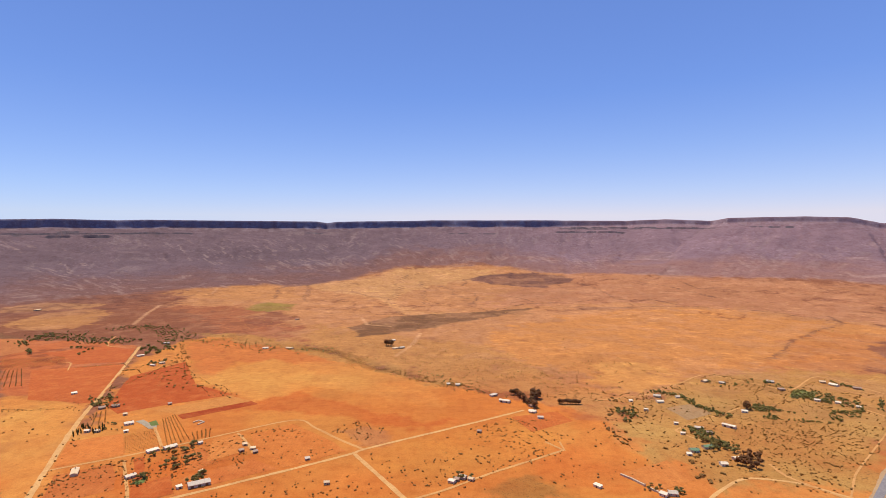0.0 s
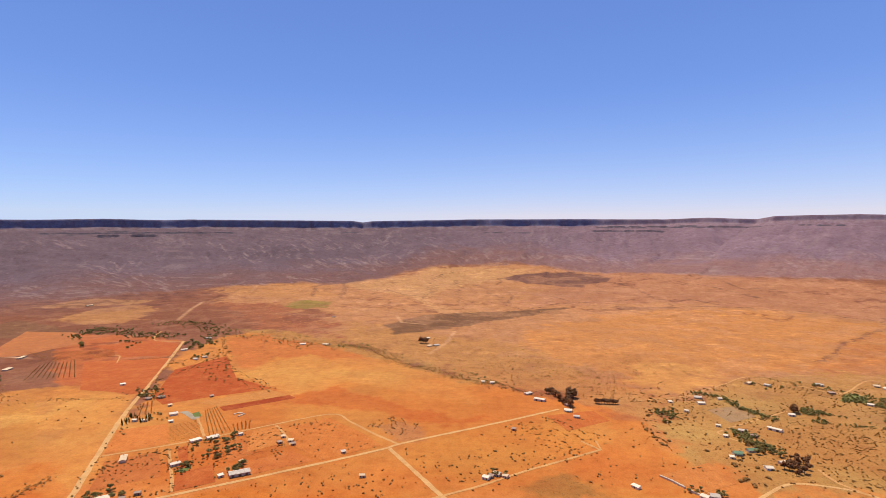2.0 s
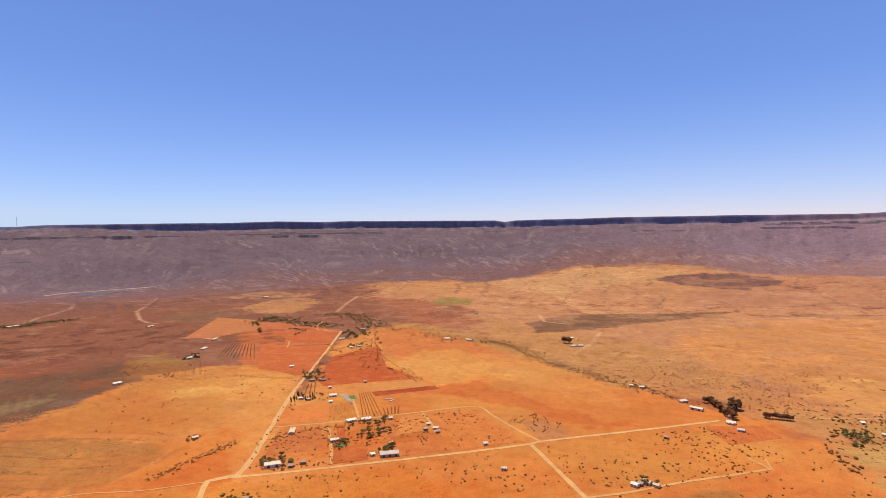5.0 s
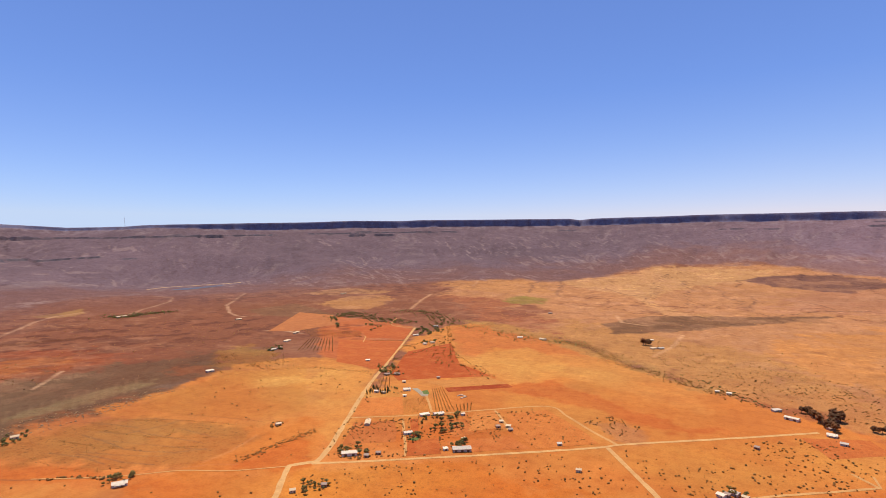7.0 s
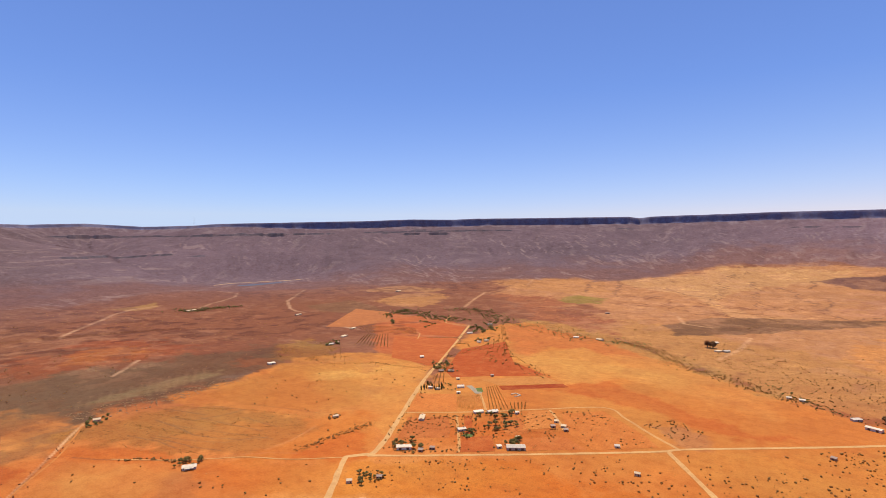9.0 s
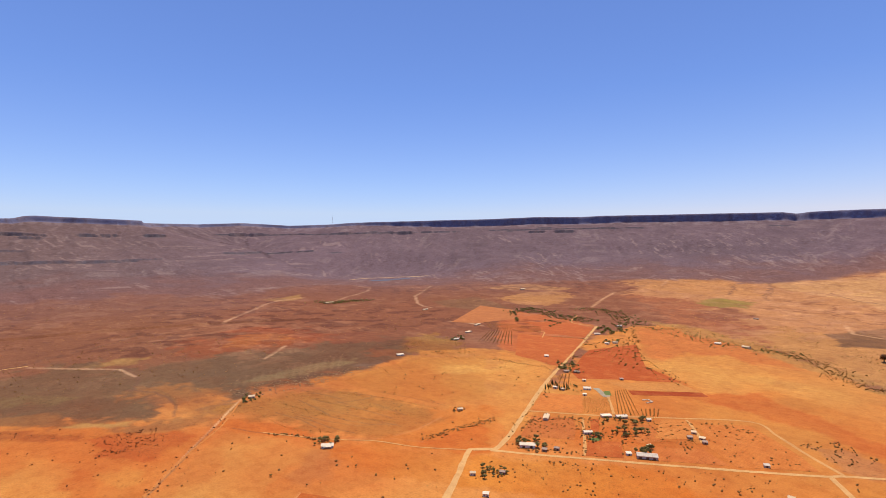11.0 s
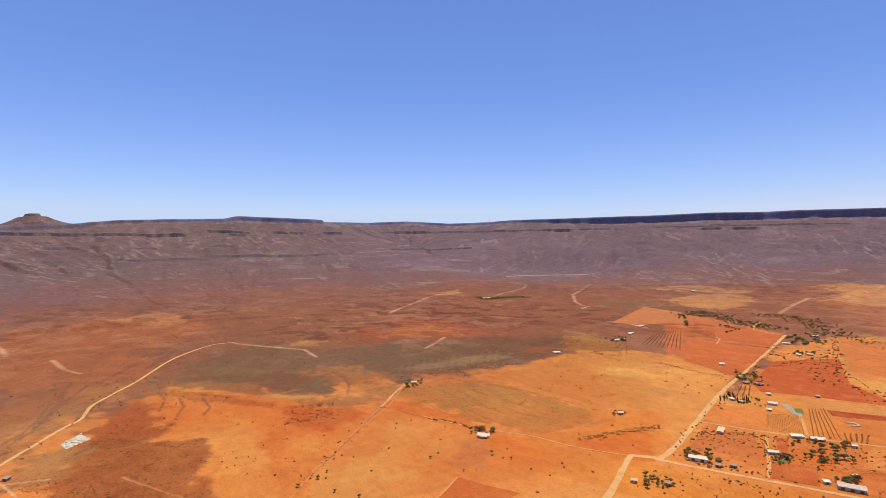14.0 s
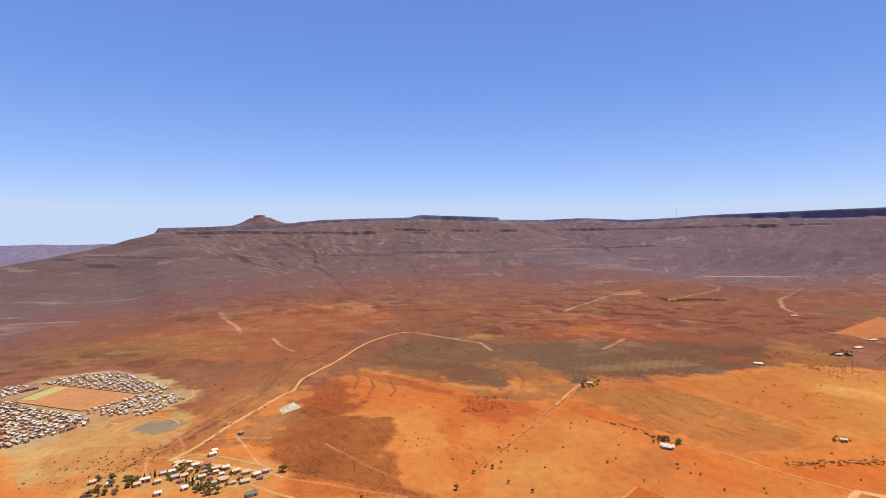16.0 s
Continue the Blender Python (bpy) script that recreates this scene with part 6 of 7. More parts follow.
plant_group('village_belt', 'far', 'area', [(478, 831), (502, 857), (530, 823), (561, 804), (553, 786), (510, 804)], 97, 4, 7, 0)
plant_group('village_grove', 'far', 'area', [(569, 791), (600, 823), (653, 823), (615, 786), (579, 772)], 81, 4, 7, 0)
plant_group('village_east_trees', 'green', 'area', [(670, 823), (733, 891), (741, 891), (680, 817)], 10, 6, 9, 0)
plant_group('village_north_trees', 'green', 'line', [(371, 928), (390, 914), (398, 901), (403, 860), (412, 831), (424, 804), (429, 797)], 95, 5, 8, 9)
plant_group('village_top_trees', 'far', 'line', [(500, 1000), (513, 965), (590, 999), (608, 960), (616, 942)], 23, 5, 9, 10)
plant_group('village_back_trees', 'far', 'line', [(725, 995), (730, 960), (736, 942)], 27, 4, 7, 8)
plant_group('bend_trees', 'green', 'area', [(260, 779), (270, 831), (304, 840), (291, 791), (264, 762)], 30, 6, 10, 0)
plant_group('bend_line', 'bush', 'line', [(290, 891), (249, 791), (235, 711), (244, 682), (266, 673)], 60, 3, 6, 12)
plant_group('lane_trees', 'green', 'line', [(341, 744), (355, 733), (350, 692), (359, 673), (365, 664)], 88, 5, 9, 14)
plant_group('fork_trees', 'gum', 'area', [(333, 606), (367, 655), (388, 650), (383, 627), (350, 602)], 24, 7, 12, 0)
plant_group('fork_bushes', 'bush', 'line', [(322, 664), (295, 614), (297, 585), (323, 599)], 30, 3, 6, 16)
plant_group('dark_tree', 'gum', 'line', [(477, 840), (474, 829)], 3, 13, 16, 4)
plant_group('village_mid_trees', 'green', 'area', [(473, 786), (501, 818), (509, 797), (481, 772)], 9, 6, 8, 0)
plant_group('south_yard', 'green', 'area', [(212, 558), (224, 574), (259, 558), (251, 546), (232, 551)], 10, 4, 7, 0)
plant_group('southern_farm', 'green', 'area', [(7, 587), (20, 602), (39, 591), (38, 578)], 6, 4, 7, 0)
plant_group('township_trees', 'green', 'area', [(-535, -264), (-561, -267), (-557, -230), (-553, -205), (-524, -216), (-522, -240)], 26, 4.5, 7.5, 0)
plant_group('township_cypress', 'cypress', 'line', [(-542, -215), (-544, -212), (-552, -203), (-562, -200), (-532, -155), (-522, -149)], 10, 7, 10, 4)
plant_group('township_yard', 'far', 'area', [(-555, -196), (-583, -184), (-549, -94), (-527, -106), (-518, -149)], 150, 3, 6, 0)
plant_group('township_low', 'green', 'area', [(-513, -152), (-536, -154), (-523, -125), (-504, -130)], 10, 4.5, 8, 0)
plant_group('town_tree', 'green', 'line', [(-552, -82), (-549, -77)], 2, 8, 9, 4)
plant_group('town_trees', 'far', 'area', [(-846, -506), (-760, -363), (-733, -332), (-704, -350), (-653, -392)], 240, 2, 4.2, 0)
plant_group('town_trees_north', 'far', 'area', [(-927, -507), (-987, -462), (-993, -406), (-869, -283), (-856, -323), (-930, -468)], 240, 2, 4.2, 0)
plant_group('town_trees_east', 'far', 'area', [(-765, -358), (-847, -322), (-818, -250), (-749, -275)], 110, 2, 4.2, 0)
plant_group('dam_trees', 'far', 'line', [(-1747, 1047), (-1678, 1068), (-1689, 1152), (-1678, 1227)], 190, 5, 9, 34)
plant_group('veld_bushes', 'bush', 'area', [(-794, 573), (-852, 863), (-746, 836), (-586, 883), (-505, 748), (-590, 623), (-718, 616)], 60, 2, 4, 0)
plant_group('slope_bushes', 'bush', 'area', [(-691, 321), (-736, 462), (-575, 494), (-535, 431), (-587, 352)], 60, 1, 2, 0)
plant_group('orange_veld', 'bush', 'area', [(-384, 456), (-117, 639), (-47, 553), (-373, 392)], 195, 1.5, 3.5, 0)
plant_group('orange_veld_east', 'bush', 'area', [(-99, 648), (123, 807), (179, 785), (149, 650), (-42, 556)], 200, 1.5, 4, 0)
plant_group('east_fields', 'bush', 'area', [(-101, 663), (116, 803), (242, 743), (277, 558), (265, 546), (-25, 546)], 220, 1.5, 4, 0)
plant_group('olive_bushes', 'bush', 'area', [(-857, 697), (-973, 856), (-1009, 984), (-727, 831), (-751, 786), (-802, 750), (-814, 695)], 300, 1.3, 3.2, 0)
plant_group('thicket', 'bush', 'area', [(-162, 725), (-127, 781), (-77, 742), (-106, 695)], 60, 2, 4, 0)
plant_group('plot_line', 'bush', 'line', [(-428, 570), (-413, 598), (-390, 624), (-363, 639)], 60, 1.5, 3.5, 6)
plant_group('plot_line', 'bush', 'line', [(-396, 512), (-384, 494), (-364, 498), (-338, 517), (-320, 531)], 50, 1.5, 4, 5)
plant_group('plot_line', 'bush', 'line', [(-379, 625), (-345, 577), (-316, 533)], 36, 1.5, 3.5, 4)
plant_group('plot_line', 'bush', 'line', [(-311, 608), (-285, 560)], 20, 1.5, 3, 3)
plant_group('plot_line', 'bush', 'line', [(-284, 657), (-250, 662), (-241, 621)], 30, 1.5, 3.5, 8)
plant_group('gate_trees', 'far', 'area', [(-366, 658), (-350, 695), (-313, 705), (-290, 653), (-293, 611), (-329, 592)], 26, 2, 4, 0)
plant_group('pond_trees', 'green', 'area', [(-334, 567), (-346, 592), (-333, 603), (-320, 585), (-320, 565)], 12, 3, 5, 0)
plant_group('road_gums', 'far', 'line', [(-586, 887), (-553, 856), (-526, 842), (-516, 856)], 30, 4, 8, 10)
plant_group('river_line', 'far', 'line', [(-44, 1070), (8, 1008), (44, 949), (87, 920)], 40, 3, 6, 14)
plant_group('lane_hedge', 'bush', 'line', [(340, 911), (409, 961), (504, 1028), (533, 1050)], 40, 2, 4, 6)
plant_group('lane_hedge', 'bush', 'line', [(533, 1050), (565, 1011), (594, 972), (616, 942)], 44, 2, 4, 8)
plant_group('lane_hedge', 'bush', 'line', [(470, 840), (416, 804), (336, 750)], 40, 2, 4, 8)
plant_group('lane_hedge', 'bush', 'line', [(634, 869), (648, 828), (658, 791)], 30, 2, 4, 7)
plant_group('lane_hedge', 'far', 'line', [(475, 804), (504, 781), (538, 772), (564, 767)], 40, 3, 5.5, 8)
plant_group('lane_hedge', 'bush', 'line', [(631, 942), (688, 987), (731, 1015)], 24, 2, 4, 5)
plant_group('plots', 'bush', 'area', [(-445, 599), (-220, 764), (-120, 657), (-376, 485)], 418, 1.5, 3.5, 0)
plant_group('village_scrub', 'bush', 'area', [(295, 907), (505, 1020), (754, 907), (552, 664), (417, 546), (318, 546), (287, 682), (258, 743)], 1260, 1.6, 4.2, 0)
plant_group('village_scrub_edge', 'bush', 'area', [(434, 791), (568, 767), (598, 744), (430, 571), (380, 599), (396, 682)], 420, 1.5, 3.6, 0)
plant_group('north_scrub', 'bush', 'area', [(-360, 1518), (-127, 1431), (143, 1163), (287, 979), (280, 891), (114, 924), (17, 998), (-169, 1283)], 528, 2, 4, 0)
plant_group('east_scrub', 'bush', 'area', [(104, 1283), (376, 1284), (447, 1064), (285, 907), (176, 942)], 320, 1.5, 3.5, 0)
plant_group('red_field_bushes', 'bush', 'area', [(-611, 1243), (-462, 991), (-346, 908), (-359, 884), (-515, 964), (-663, 1071)], 150, 2.5, 5, 0)
plant_group('farm_road_bushes', 'bush', 'line', [(-696, 1201), (-590, 953), (-516, 774), (-476, 669), (-432, 569), (-396, 484)], 100, 2, 4, 10)
plant_group('red_trees', 'rust', 'area', [(-747, 132), (-768, 154), (-746, 217), (-702, 200), (-688, 165), (-686, 134)], 170, 1.3, 3, 0)
plant_group('dark_scrub_bushes', 'rust', 'area', [(-750, -71), (-692, 2), (-610, 37), (-499, 27), (-474, 62), (-504, 1), (-555, -84), (-629, -125)], 2600, 0.8, 1.7, 0)
plant_group('rust_wash', 'rust', 'line', [(-1021, -32), (-923, 12), (-853, 75), (-788, 134), (-744, 170), (-700, 219)], 150, 1, 2.2, 7)
plant_group('rust_line', 'rust', 'line', [(-775, 335), (-641, 221), (-550, 142), (-514, 115)], 60, 1.5, 3, 8)
plant_group('orange_west_bushes', 'bush', 'area', [(-669, 269), (-574, 335), (-413, 436), (-357, 351), (-513, 117)], 36, 1.5, 3.5, 0)
plant_group('ochre_bushes', 'bush', 'area', [(-736, 483), (-760, 689), (-563, 792), (-459, 592), (-399, 474), (-536, 390)], 45, 1.5, 3.5, 0)
plant_group('valley_bushes', 'bush', 'line', [(-615, -188), (-743, -140), (-837, -99), (-1034, -38)], 40, 2, 3.5, 14)
plant_group('stony_bushes', 'bush', 'area', [(-1009, 54), (-1193, 241), (-1327, 721), (-1216, 1182), (-742, 721), (-788, 327)], 200, 1, 2.6, 0)
plant_group('plain_bushes', 'bush', 'area', [(-866, -263), (-1326, -182), (-1526, 168), (-1451, 583), (-935, 376), (-992, 67), (-831, -65)], 180, 2, 4, 0)
plant_group('town_edge_bushes', 'bush', 'area', [(-574, -345), (-634, -298), (-668, -204), (-600, -200), (-546, -253), (-538, -324)], 120, 1.2, 3, 0)
plant_group('contour_line', 'bush', 'line', [(-725, 378), (-636, 395), (-569, 434), (-548, 447)], 120, 1, 2, 4)
plant_group('contour_line', 'bush', 'line', [(-747, 417), (-639, 438), (-572, 467), (-541, 492)], 140, 1, 2, 4)
plant_group('contour_line', 'bush', 'line', [(-706, 334), (-625, 334), (-570, 369)], 100, 1, 2, 4)
plant_group('contour_line', 'bush', 'line', [(-740, 459), (-653, 497), (-544, 525)], 120, 1, 2.2, 5)
plant_group('hedge_line', 'bush', 'line', [(-692, 817), (-637, 823), (-581, 837), (-550, 867)], 80, 1.5, 3, 6)
plant_group('hedge_line', 'bush', 'line', [(-843, 779), (-749, 760), (-707, 808), (-646, 818)], 80, 1.5, 3.2, 12)
plant_group('hedge_line', 'bush', 'line', [(-755, 1100), (-711, 1122), (-678, 1138)], 48, 2, 3.5, 3)
plant_group('hedge_line', 'bush', 'line', [(-590, 935), (-579, 995), (-581, 1098), (-580, 1172)], 64, 2, 3.5, 5)
plant_group('hedge_line', 'bush', 'line', [(-665, 1357), (-567, 1175), (-490, 1041), (-405, 961), (-369, 923)], 96, 2.5, 4.5, 8)
plant_group('field_line', 'bush', 'line', [(-295, 613), (-277, 626), (-241, 653)], 30, 1.2, 2.2, 3)
plant_group('field_line', 'bush', 'line', [(-352, 485), (-296, 500), (-260, 512), (-195, 546)], 40, 1.2, 2.2, 5)
plant_group('stream_bushes', 'bush', 'line', [(-730, 1517), (-537, 1430), (-385, 1375), (-248, 1270), (-153, 1163)], 120, 2, 4.5, 26)
plant_group('upper_scrub', 'bush', 'area', [(-710, 1841), (-439, 1851), (-218, 1431), (-340, 1431), (-554, 1519)], 120, 2, 4, 0)
plant_group('outer_plain', 'bush', 'area', [(-656, 2766), (1010, 3020), (1690, 2056), (960, 1165), (390, 1164), (-218, 1431)], 1100, 1.8, 3.6, 0)
plant_group('red_plain_bushes', 'bush', 'area', [(-2274, -238), (-1883, 1023), (-1135, 1197), (-964, 400), (-1077, -46), (-1046, -112)], 1000, 1.8, 3.6, 0)
plant_group('west_plain_bushes', 'bush', 'area', [(-1758, -1041), (-1762, -135), (-1265, 139), (-869, -103), (-835, -253), (-1073, -638)], 700, 1.5, 3.2, 0)
plant_group('fringe_bushes', 'rust', 'area', [(-924, -27), (-857, 95), (-684, 267), (-525, 115), (-579, 35)], 150, 1.2, 2.8, 0)
# kind, corners, side along which the rows run, spacing, height
PLANTINGS = [
    ('vineyard', [(-433, 719), (-402, 745), (-361, 678), (-395, 656)], 0, 5.5, 0.8),
    ('vineyard', [(-415, 785), (-407, 808), (-332, 701), (-355, 681)], 1, 6, 1.0),
    ('vineyard', [(-345, 727), (-326, 749), (-312, 713), (-330, 702)], 1, 7, 1.5),
    ('orchard', [(-910, 1053), (-863, 1093), (-749, 949), (-828, 920)], 1, 9, 1.9),
    ('vineyard', [(-1037, 1167), (-859, 1211), (-800, 1133), (-919, 1076)], 0, 9, 0.9),
    ('vineyard', [(-530, 811), (-523, 828), (-487, 770), (-499, 750)], 1, 8, 1.5),
]

seed = 0
for area in (FARM_NORTH, FARM_ROAD, VELD_HOUSES, RIVER_FARMS, SOUTH_FARMS, VILLAGE, VILLAGE_SOUTH, TOWNSHIP_WEST, TOWNSHIP_EAST):
    for x, y, turn, L, W, style in area:
        seed += 1
        b = building(style, L, min(W, L * 0.9), seed)
        # the front looks to the open side
        b.matrix_basis = pose(x, y, ground_z(x, y), 0, 0, turn if (x * -math.sin(radians(turn)) + y * math.cos(radians(turn))) > 0 else turn + 180)

# ---- the town west of the valley road ----
town_models = [building(s, L, W, 900 + i) for i, (s, L, W) in enumerate((("house w", 4.4, 3.6), ("house y", 4.6, 3.6), ("house b", 4.2, 3.4), ("house g", 4.2, 3.6), ("house r", 4.4, 3.6), ("shed w", 3.4, 2.8)))]
for b in town_models:
    tagged(b, "small plastered town house in a crowded row", "house", "houses of the town")
town_used = set()
trng = np.random.RandomState(77)
far_homes = []
for poly, turn in ((TOWN_NORTH, 38), (TOWN_EAST, 30), (TOWN_SOUTH, 62), (TOWN_WEST, 40)):
    P = np.array(poly, float)
    c, s = math.cos(radians(turn)), math.sin(radians(turn))
    U = np.stack([P[:, 0] * c + P[:, 1] * s, -P[:, 0] * s + P[:, 1] * c], -1)
    lo, hi = U.min(0), U.max(0)
    row = 0
    v = lo[1] + 5
    while v < hi[1]:
        u = lo[0] + 4
        while u < hi[0]:
            uu, vv = u + trng.normal() * 1.7, v + trng.normal() * 1.5
            x, y = uu * c - vv * s, uu * s + vv * c
            if inside(np.array([x]), np.array([y]), poly)[0] and trng.rand() < 0.84:
                k = trng.choice(6, p=(0.28, 0.26, 0.16, 0.16, 0.06, 0.08))
                m = pose(x, y, ground_z(x, y), 0, 0, turn + (180 if row % 2 else 0) + trng.normal() * 9)
                if poly is not TOWN_SOUTH:
                    far_homes.append((x, y, radians(turn) + trng.normal() * 0.15, k))
                elif k in town_used:
                    copy_thing(town_models[k], m)
                else:
                    town_used.add(k)
                    town_models[k].matrix_basis = m
            u += 6.6
        row += 1
        v += 6.2 if row % 2 else 9.6

# the farther rows, joined
roof_mix, rnt, rb = nodes_of("town_roofs")
rg = rnt.nodes.new("ShaderNodeNewGeometry")
rc = mix_colour(rnt, ramp(rnt, rg.outputs["Random Per Island"], 0.45, 0.5), (0.7, 0.58, 0.42), (0.42, 0.28, 0.18))
rc = mix_colour(rnt, ramp(rnt, rg.outputs["Random Per Island"], 0.8, 0.82), rc, (0.54, 0.45, 0.35))
rnt.links.new(rc, rb.inputs["Base Color"])
rb.inputs["Roughness"].default_value = 0.7
VW, FW, VR, FR = [], [], [], []
for x, y, a, k in far_homes:
    L, W, H, R = 1.8 + 0.3 * (k % 3), 1.6, 2.2, 0.5
    ca, sa, z0 = math.cos(a), math.sin(a), ground_z(x, y)
    put = lambda p: (x + p[0] * ca - p[1] * sa, y + p[0] * sa + p[1] * ca, z0 + p[2])
    o = len(VW)
    VW += [put(p) for p in ((-L, -W, -0.3), (L, -W, -0.3), (L, W, -0.3), (-L, W, -0.3), (-L, -W, H), (L, -W, H), (L, W, H), (-L, W, H), (-L, 0, H + R), (L, 0, H + R))]
    FW += [tuple(o + i for i in f) for f in ((0, 1, 5, 4), (2, 3, 7, 6), (1, 2, 6, 9, 5), (3, 0, 4, 8, 7))]
    o, e = len(VR), 0.35
    VR += [put(p) for p in ((-L - e, -W - e, H - 0.12), (L + e, -W - e, H - 0.12), (L + e, 0, H + R + 0.05), (-L - e, 0, H + R + 0.05), (L + e, W + e, H - 0.12), (-L - e, W + e, H - 0.12),
                            (-L - e, -W - e, H), (L + e, -W - e, H), (L + e, 0, H + R + 0.2), (-L - e, 0, H + R + 0.2), (L + e, W + e, H), (-L - e, W + e, H))]
    FR += [tuple(o + i for i in f) for f in ((6, 7, 8, 9), (9, 8, 10, 11), (0, 3, 2, 1), (3, 5, 4, 2), (0, 1, 7, 6), (5, 11, 10, 4), (0, 6, 9, 3), (3, 9, 11, 5), (1, 2, 8, 7), (2, 4, 10, 8))]
rows = new("distant_town")
mesh_object("home_walls", VW, FW, WALLS["y"], rows)
mesh_object("home_roofs", VR, FR, roof_mix, rows)
tagged(rows, "crowded rows of small distant town houses", "houses", kind="stuff")

# smaller homes filling the township plots
taken = [(h[0], h[1]) for h in TOWNSHIP_WEST + TOWNSHIP_EAST]
prng = np.random.RandomState(21)
P = np.array(TOWNSHIP_PLOTS, float)
for _ in range(900):
    q = P.min(0) + prng.rand(2) * (P.max(0) - P.min(0))
    if inside(q[:1], q[1:], TOWNSHIP_PLOTS)[0] and min(math.hypot(q[0] - a, q[1] - b) for a, b in taken) > 9.5:
        taken.append(tuple(q))
        copy_thing(town_models[prng.choice(6, p=(0.3, 0.3, 0.1, 0.12, 0.08, 0.1))], pose(q[0], q[1], ground_z(*q), 0, 0, prng.choice((25, 115, 205, 295)) + prng.normal() * 6))

# ---- trees and bushes ----
bush_spots, greens = {"bush": [], "rust": [], "far": []}, []
for i, (name, kind, shape, pts, n, low, high, spread) in enumerate(CLUSTERS):
    rng = np.random.RandomState(300 + i)
    for x, y in scatter(rng, shape, pts, n, spread):
        h = (low + (high - low) * rng.rand() ** 1.3) * 0.9
        if kind in bush_spots:
            bush_spots[kind].append((x, y, h * (0.62 if kind != "far" else 0.85)))
        elif kind == "green":
            greens.append((math.hypot(x, y), x, y, h, rng.rand() * 6.28))
        else:
            put_tree(kind, x, y, h, rng.rand() * 6.28)
# the nearer shade trees stand singly, the rest join the distant belts
greens.sort()
for d, x, y, h, turn in greens[:190]:
    put_tree("green", x, y, h, turn)
# lone thorn trees on the orange plain
for x, y, h in [(-482, 88, 5.2), (-512, 111, 3.8), (-520, 132, 4.4), (-486, 139, 3.4), (-465, 156, 3.8), (-531, 144, 3.0), (-468, 268, 2.6), (-512, 252, 3), (-470, 328, 3), (-439, 331, 2.4), (-480, 1, 3.4)]:
    put_tree("green", x, y, h, x % 6.28)
bush_spots["far"] += [(x, y, h * 0.85) for d, x, y, h, turn in greens[190:]]

for kind, name, label in (("bush", "dry_bushes", "scattered dry green-brown bushes over the plain"), ("rust", "rusty_bushes", "low rust-brown desert bushes on orange soil"),
                          ("far", "distant_trees", "distant green trees in belts round farms and gardens")):
    rng = np.random.RandomState(11)
    A = np.array(bush_spots[kind])
    zs = terrain(A[:, 0], A[:, 1])[0]
    spots = []
    for (x, y, h), z in zip(A, zs):
        n = 1 if h < 1.3 else (2 if h < 2.4 else 3 + int(h))
        if kind == "far":
            for k in range(4 + int(h)):
                q, a = h * 0.42 * rng.rand() ** 0.6, rng.rand() * 6.28
                spots.append((x + q * math.cos(a), y + q * math.sin(a), z + h * (0.22 + 0.55 * rng.rand() * (1 - q / h)), h * (0.13 + 0.12 * rng.rand())))
            continue
        for k in range(n):
            spots.append((x + (rng.rand() - 0.5) * h * 0.9, y + (rng.rand() - 0.5) * h * 0.9, z + h * (0.28 + 0.2 * rng.rand()), h * (0.42 + 0.2 * rng.rand())))
    V, F = clumps(rng, spots, 2)
    tagged(mesh_object(name, V, F, LEAF[kind]), label, "trees" if kind == "far" else "bushes", kind="stuff")

# ---- vineyards and orchards ----
for i, (name, corners, side, spacing, height) in enumerate(PLANTINGS):
    rng = np.random.RandomState(60 + i)
    c = [np.array(p, float) for p in corners]
    if side:
        c = c[1:] + c[:1]
    a0, a1, b1, b0 = c
    n = int(max(np.hypot(*(b0 - a0)), np.hypot(*(b1 - a1))) / spacing)
    root = new(name)
    tagged(root, "rows of dusty olive-green vines on red soil" if name == "vineyard" else "young orchard in straight dotted rows", name, "plantings")
    for k in range(n + 1):
        f = (k + 0.3) / (n + 0.6)
        p, q = a0 + (b0 - a0) * f, a1 + (b1 - a1) * f
        L = np.hypot(*(q - p))
        step = 1.9 if name == "vineyard" else 6.0
        spots = []
        for j in range(int(L / step)):
            if rng.rand() < 0.12:
                continue
            g = p + (q - p) * ((j + 0.5) * step / L)
            h = height * (0.7 + 0.4 * rng.rand())
            spots.append((g[0] + rng.normal() * 0.25, g[1] + rng.normal() * 0.25, ground_z(*g) + h * 0.42 + 0.1, h * 0.55 if name == "orchard" else h * 0.62))
        if spots:
            V, F = clumps(rng, spots, 2)
            mesh_object("hedge", V, F, LEAF["vine" if name == "vineyard" else "bush"], root)

# ---- dam, paved road, walls, mast and small works ----
def water_material():
    m, nt, bsdf = nodes_of("dam_water")
    bsdf.inputs["Base Color"].default_value = (0.06, 0.06, 0.085, 1)
    bsdf.inputs["Roughness"].default_value = 0.6
    bsdf.inputs["Specular IOR Level"].default_value = 0.25
    b = nt.nodes.new("ShaderNodeBump")
    b.inputs["Strength"].default_value = 0.04
    nt.links.new(noise_node(nt, 0.4, 3, 0.5, position(nt)), b.inputs["Height"])
    nt.links.new(b.outputs[0], bsdf.inputs["Normal"])
    return m


def asphalt_material():
    m, nt, bsdf = nodes_of("worn_asphalt")
    n = noise_node(nt, 0.25, 6, 0.7, position(nt))
    c = mix_colour(nt, ramp(nt, n, 0.35, 0.7), (0.15, 0.13, 0.125), (0.25, 0.215, 0.19))
    nt.links.new(c, bsdf.inputs["Base Color"])
    bsdf.inputs["Roughness"].default_value = 0.85
    return m


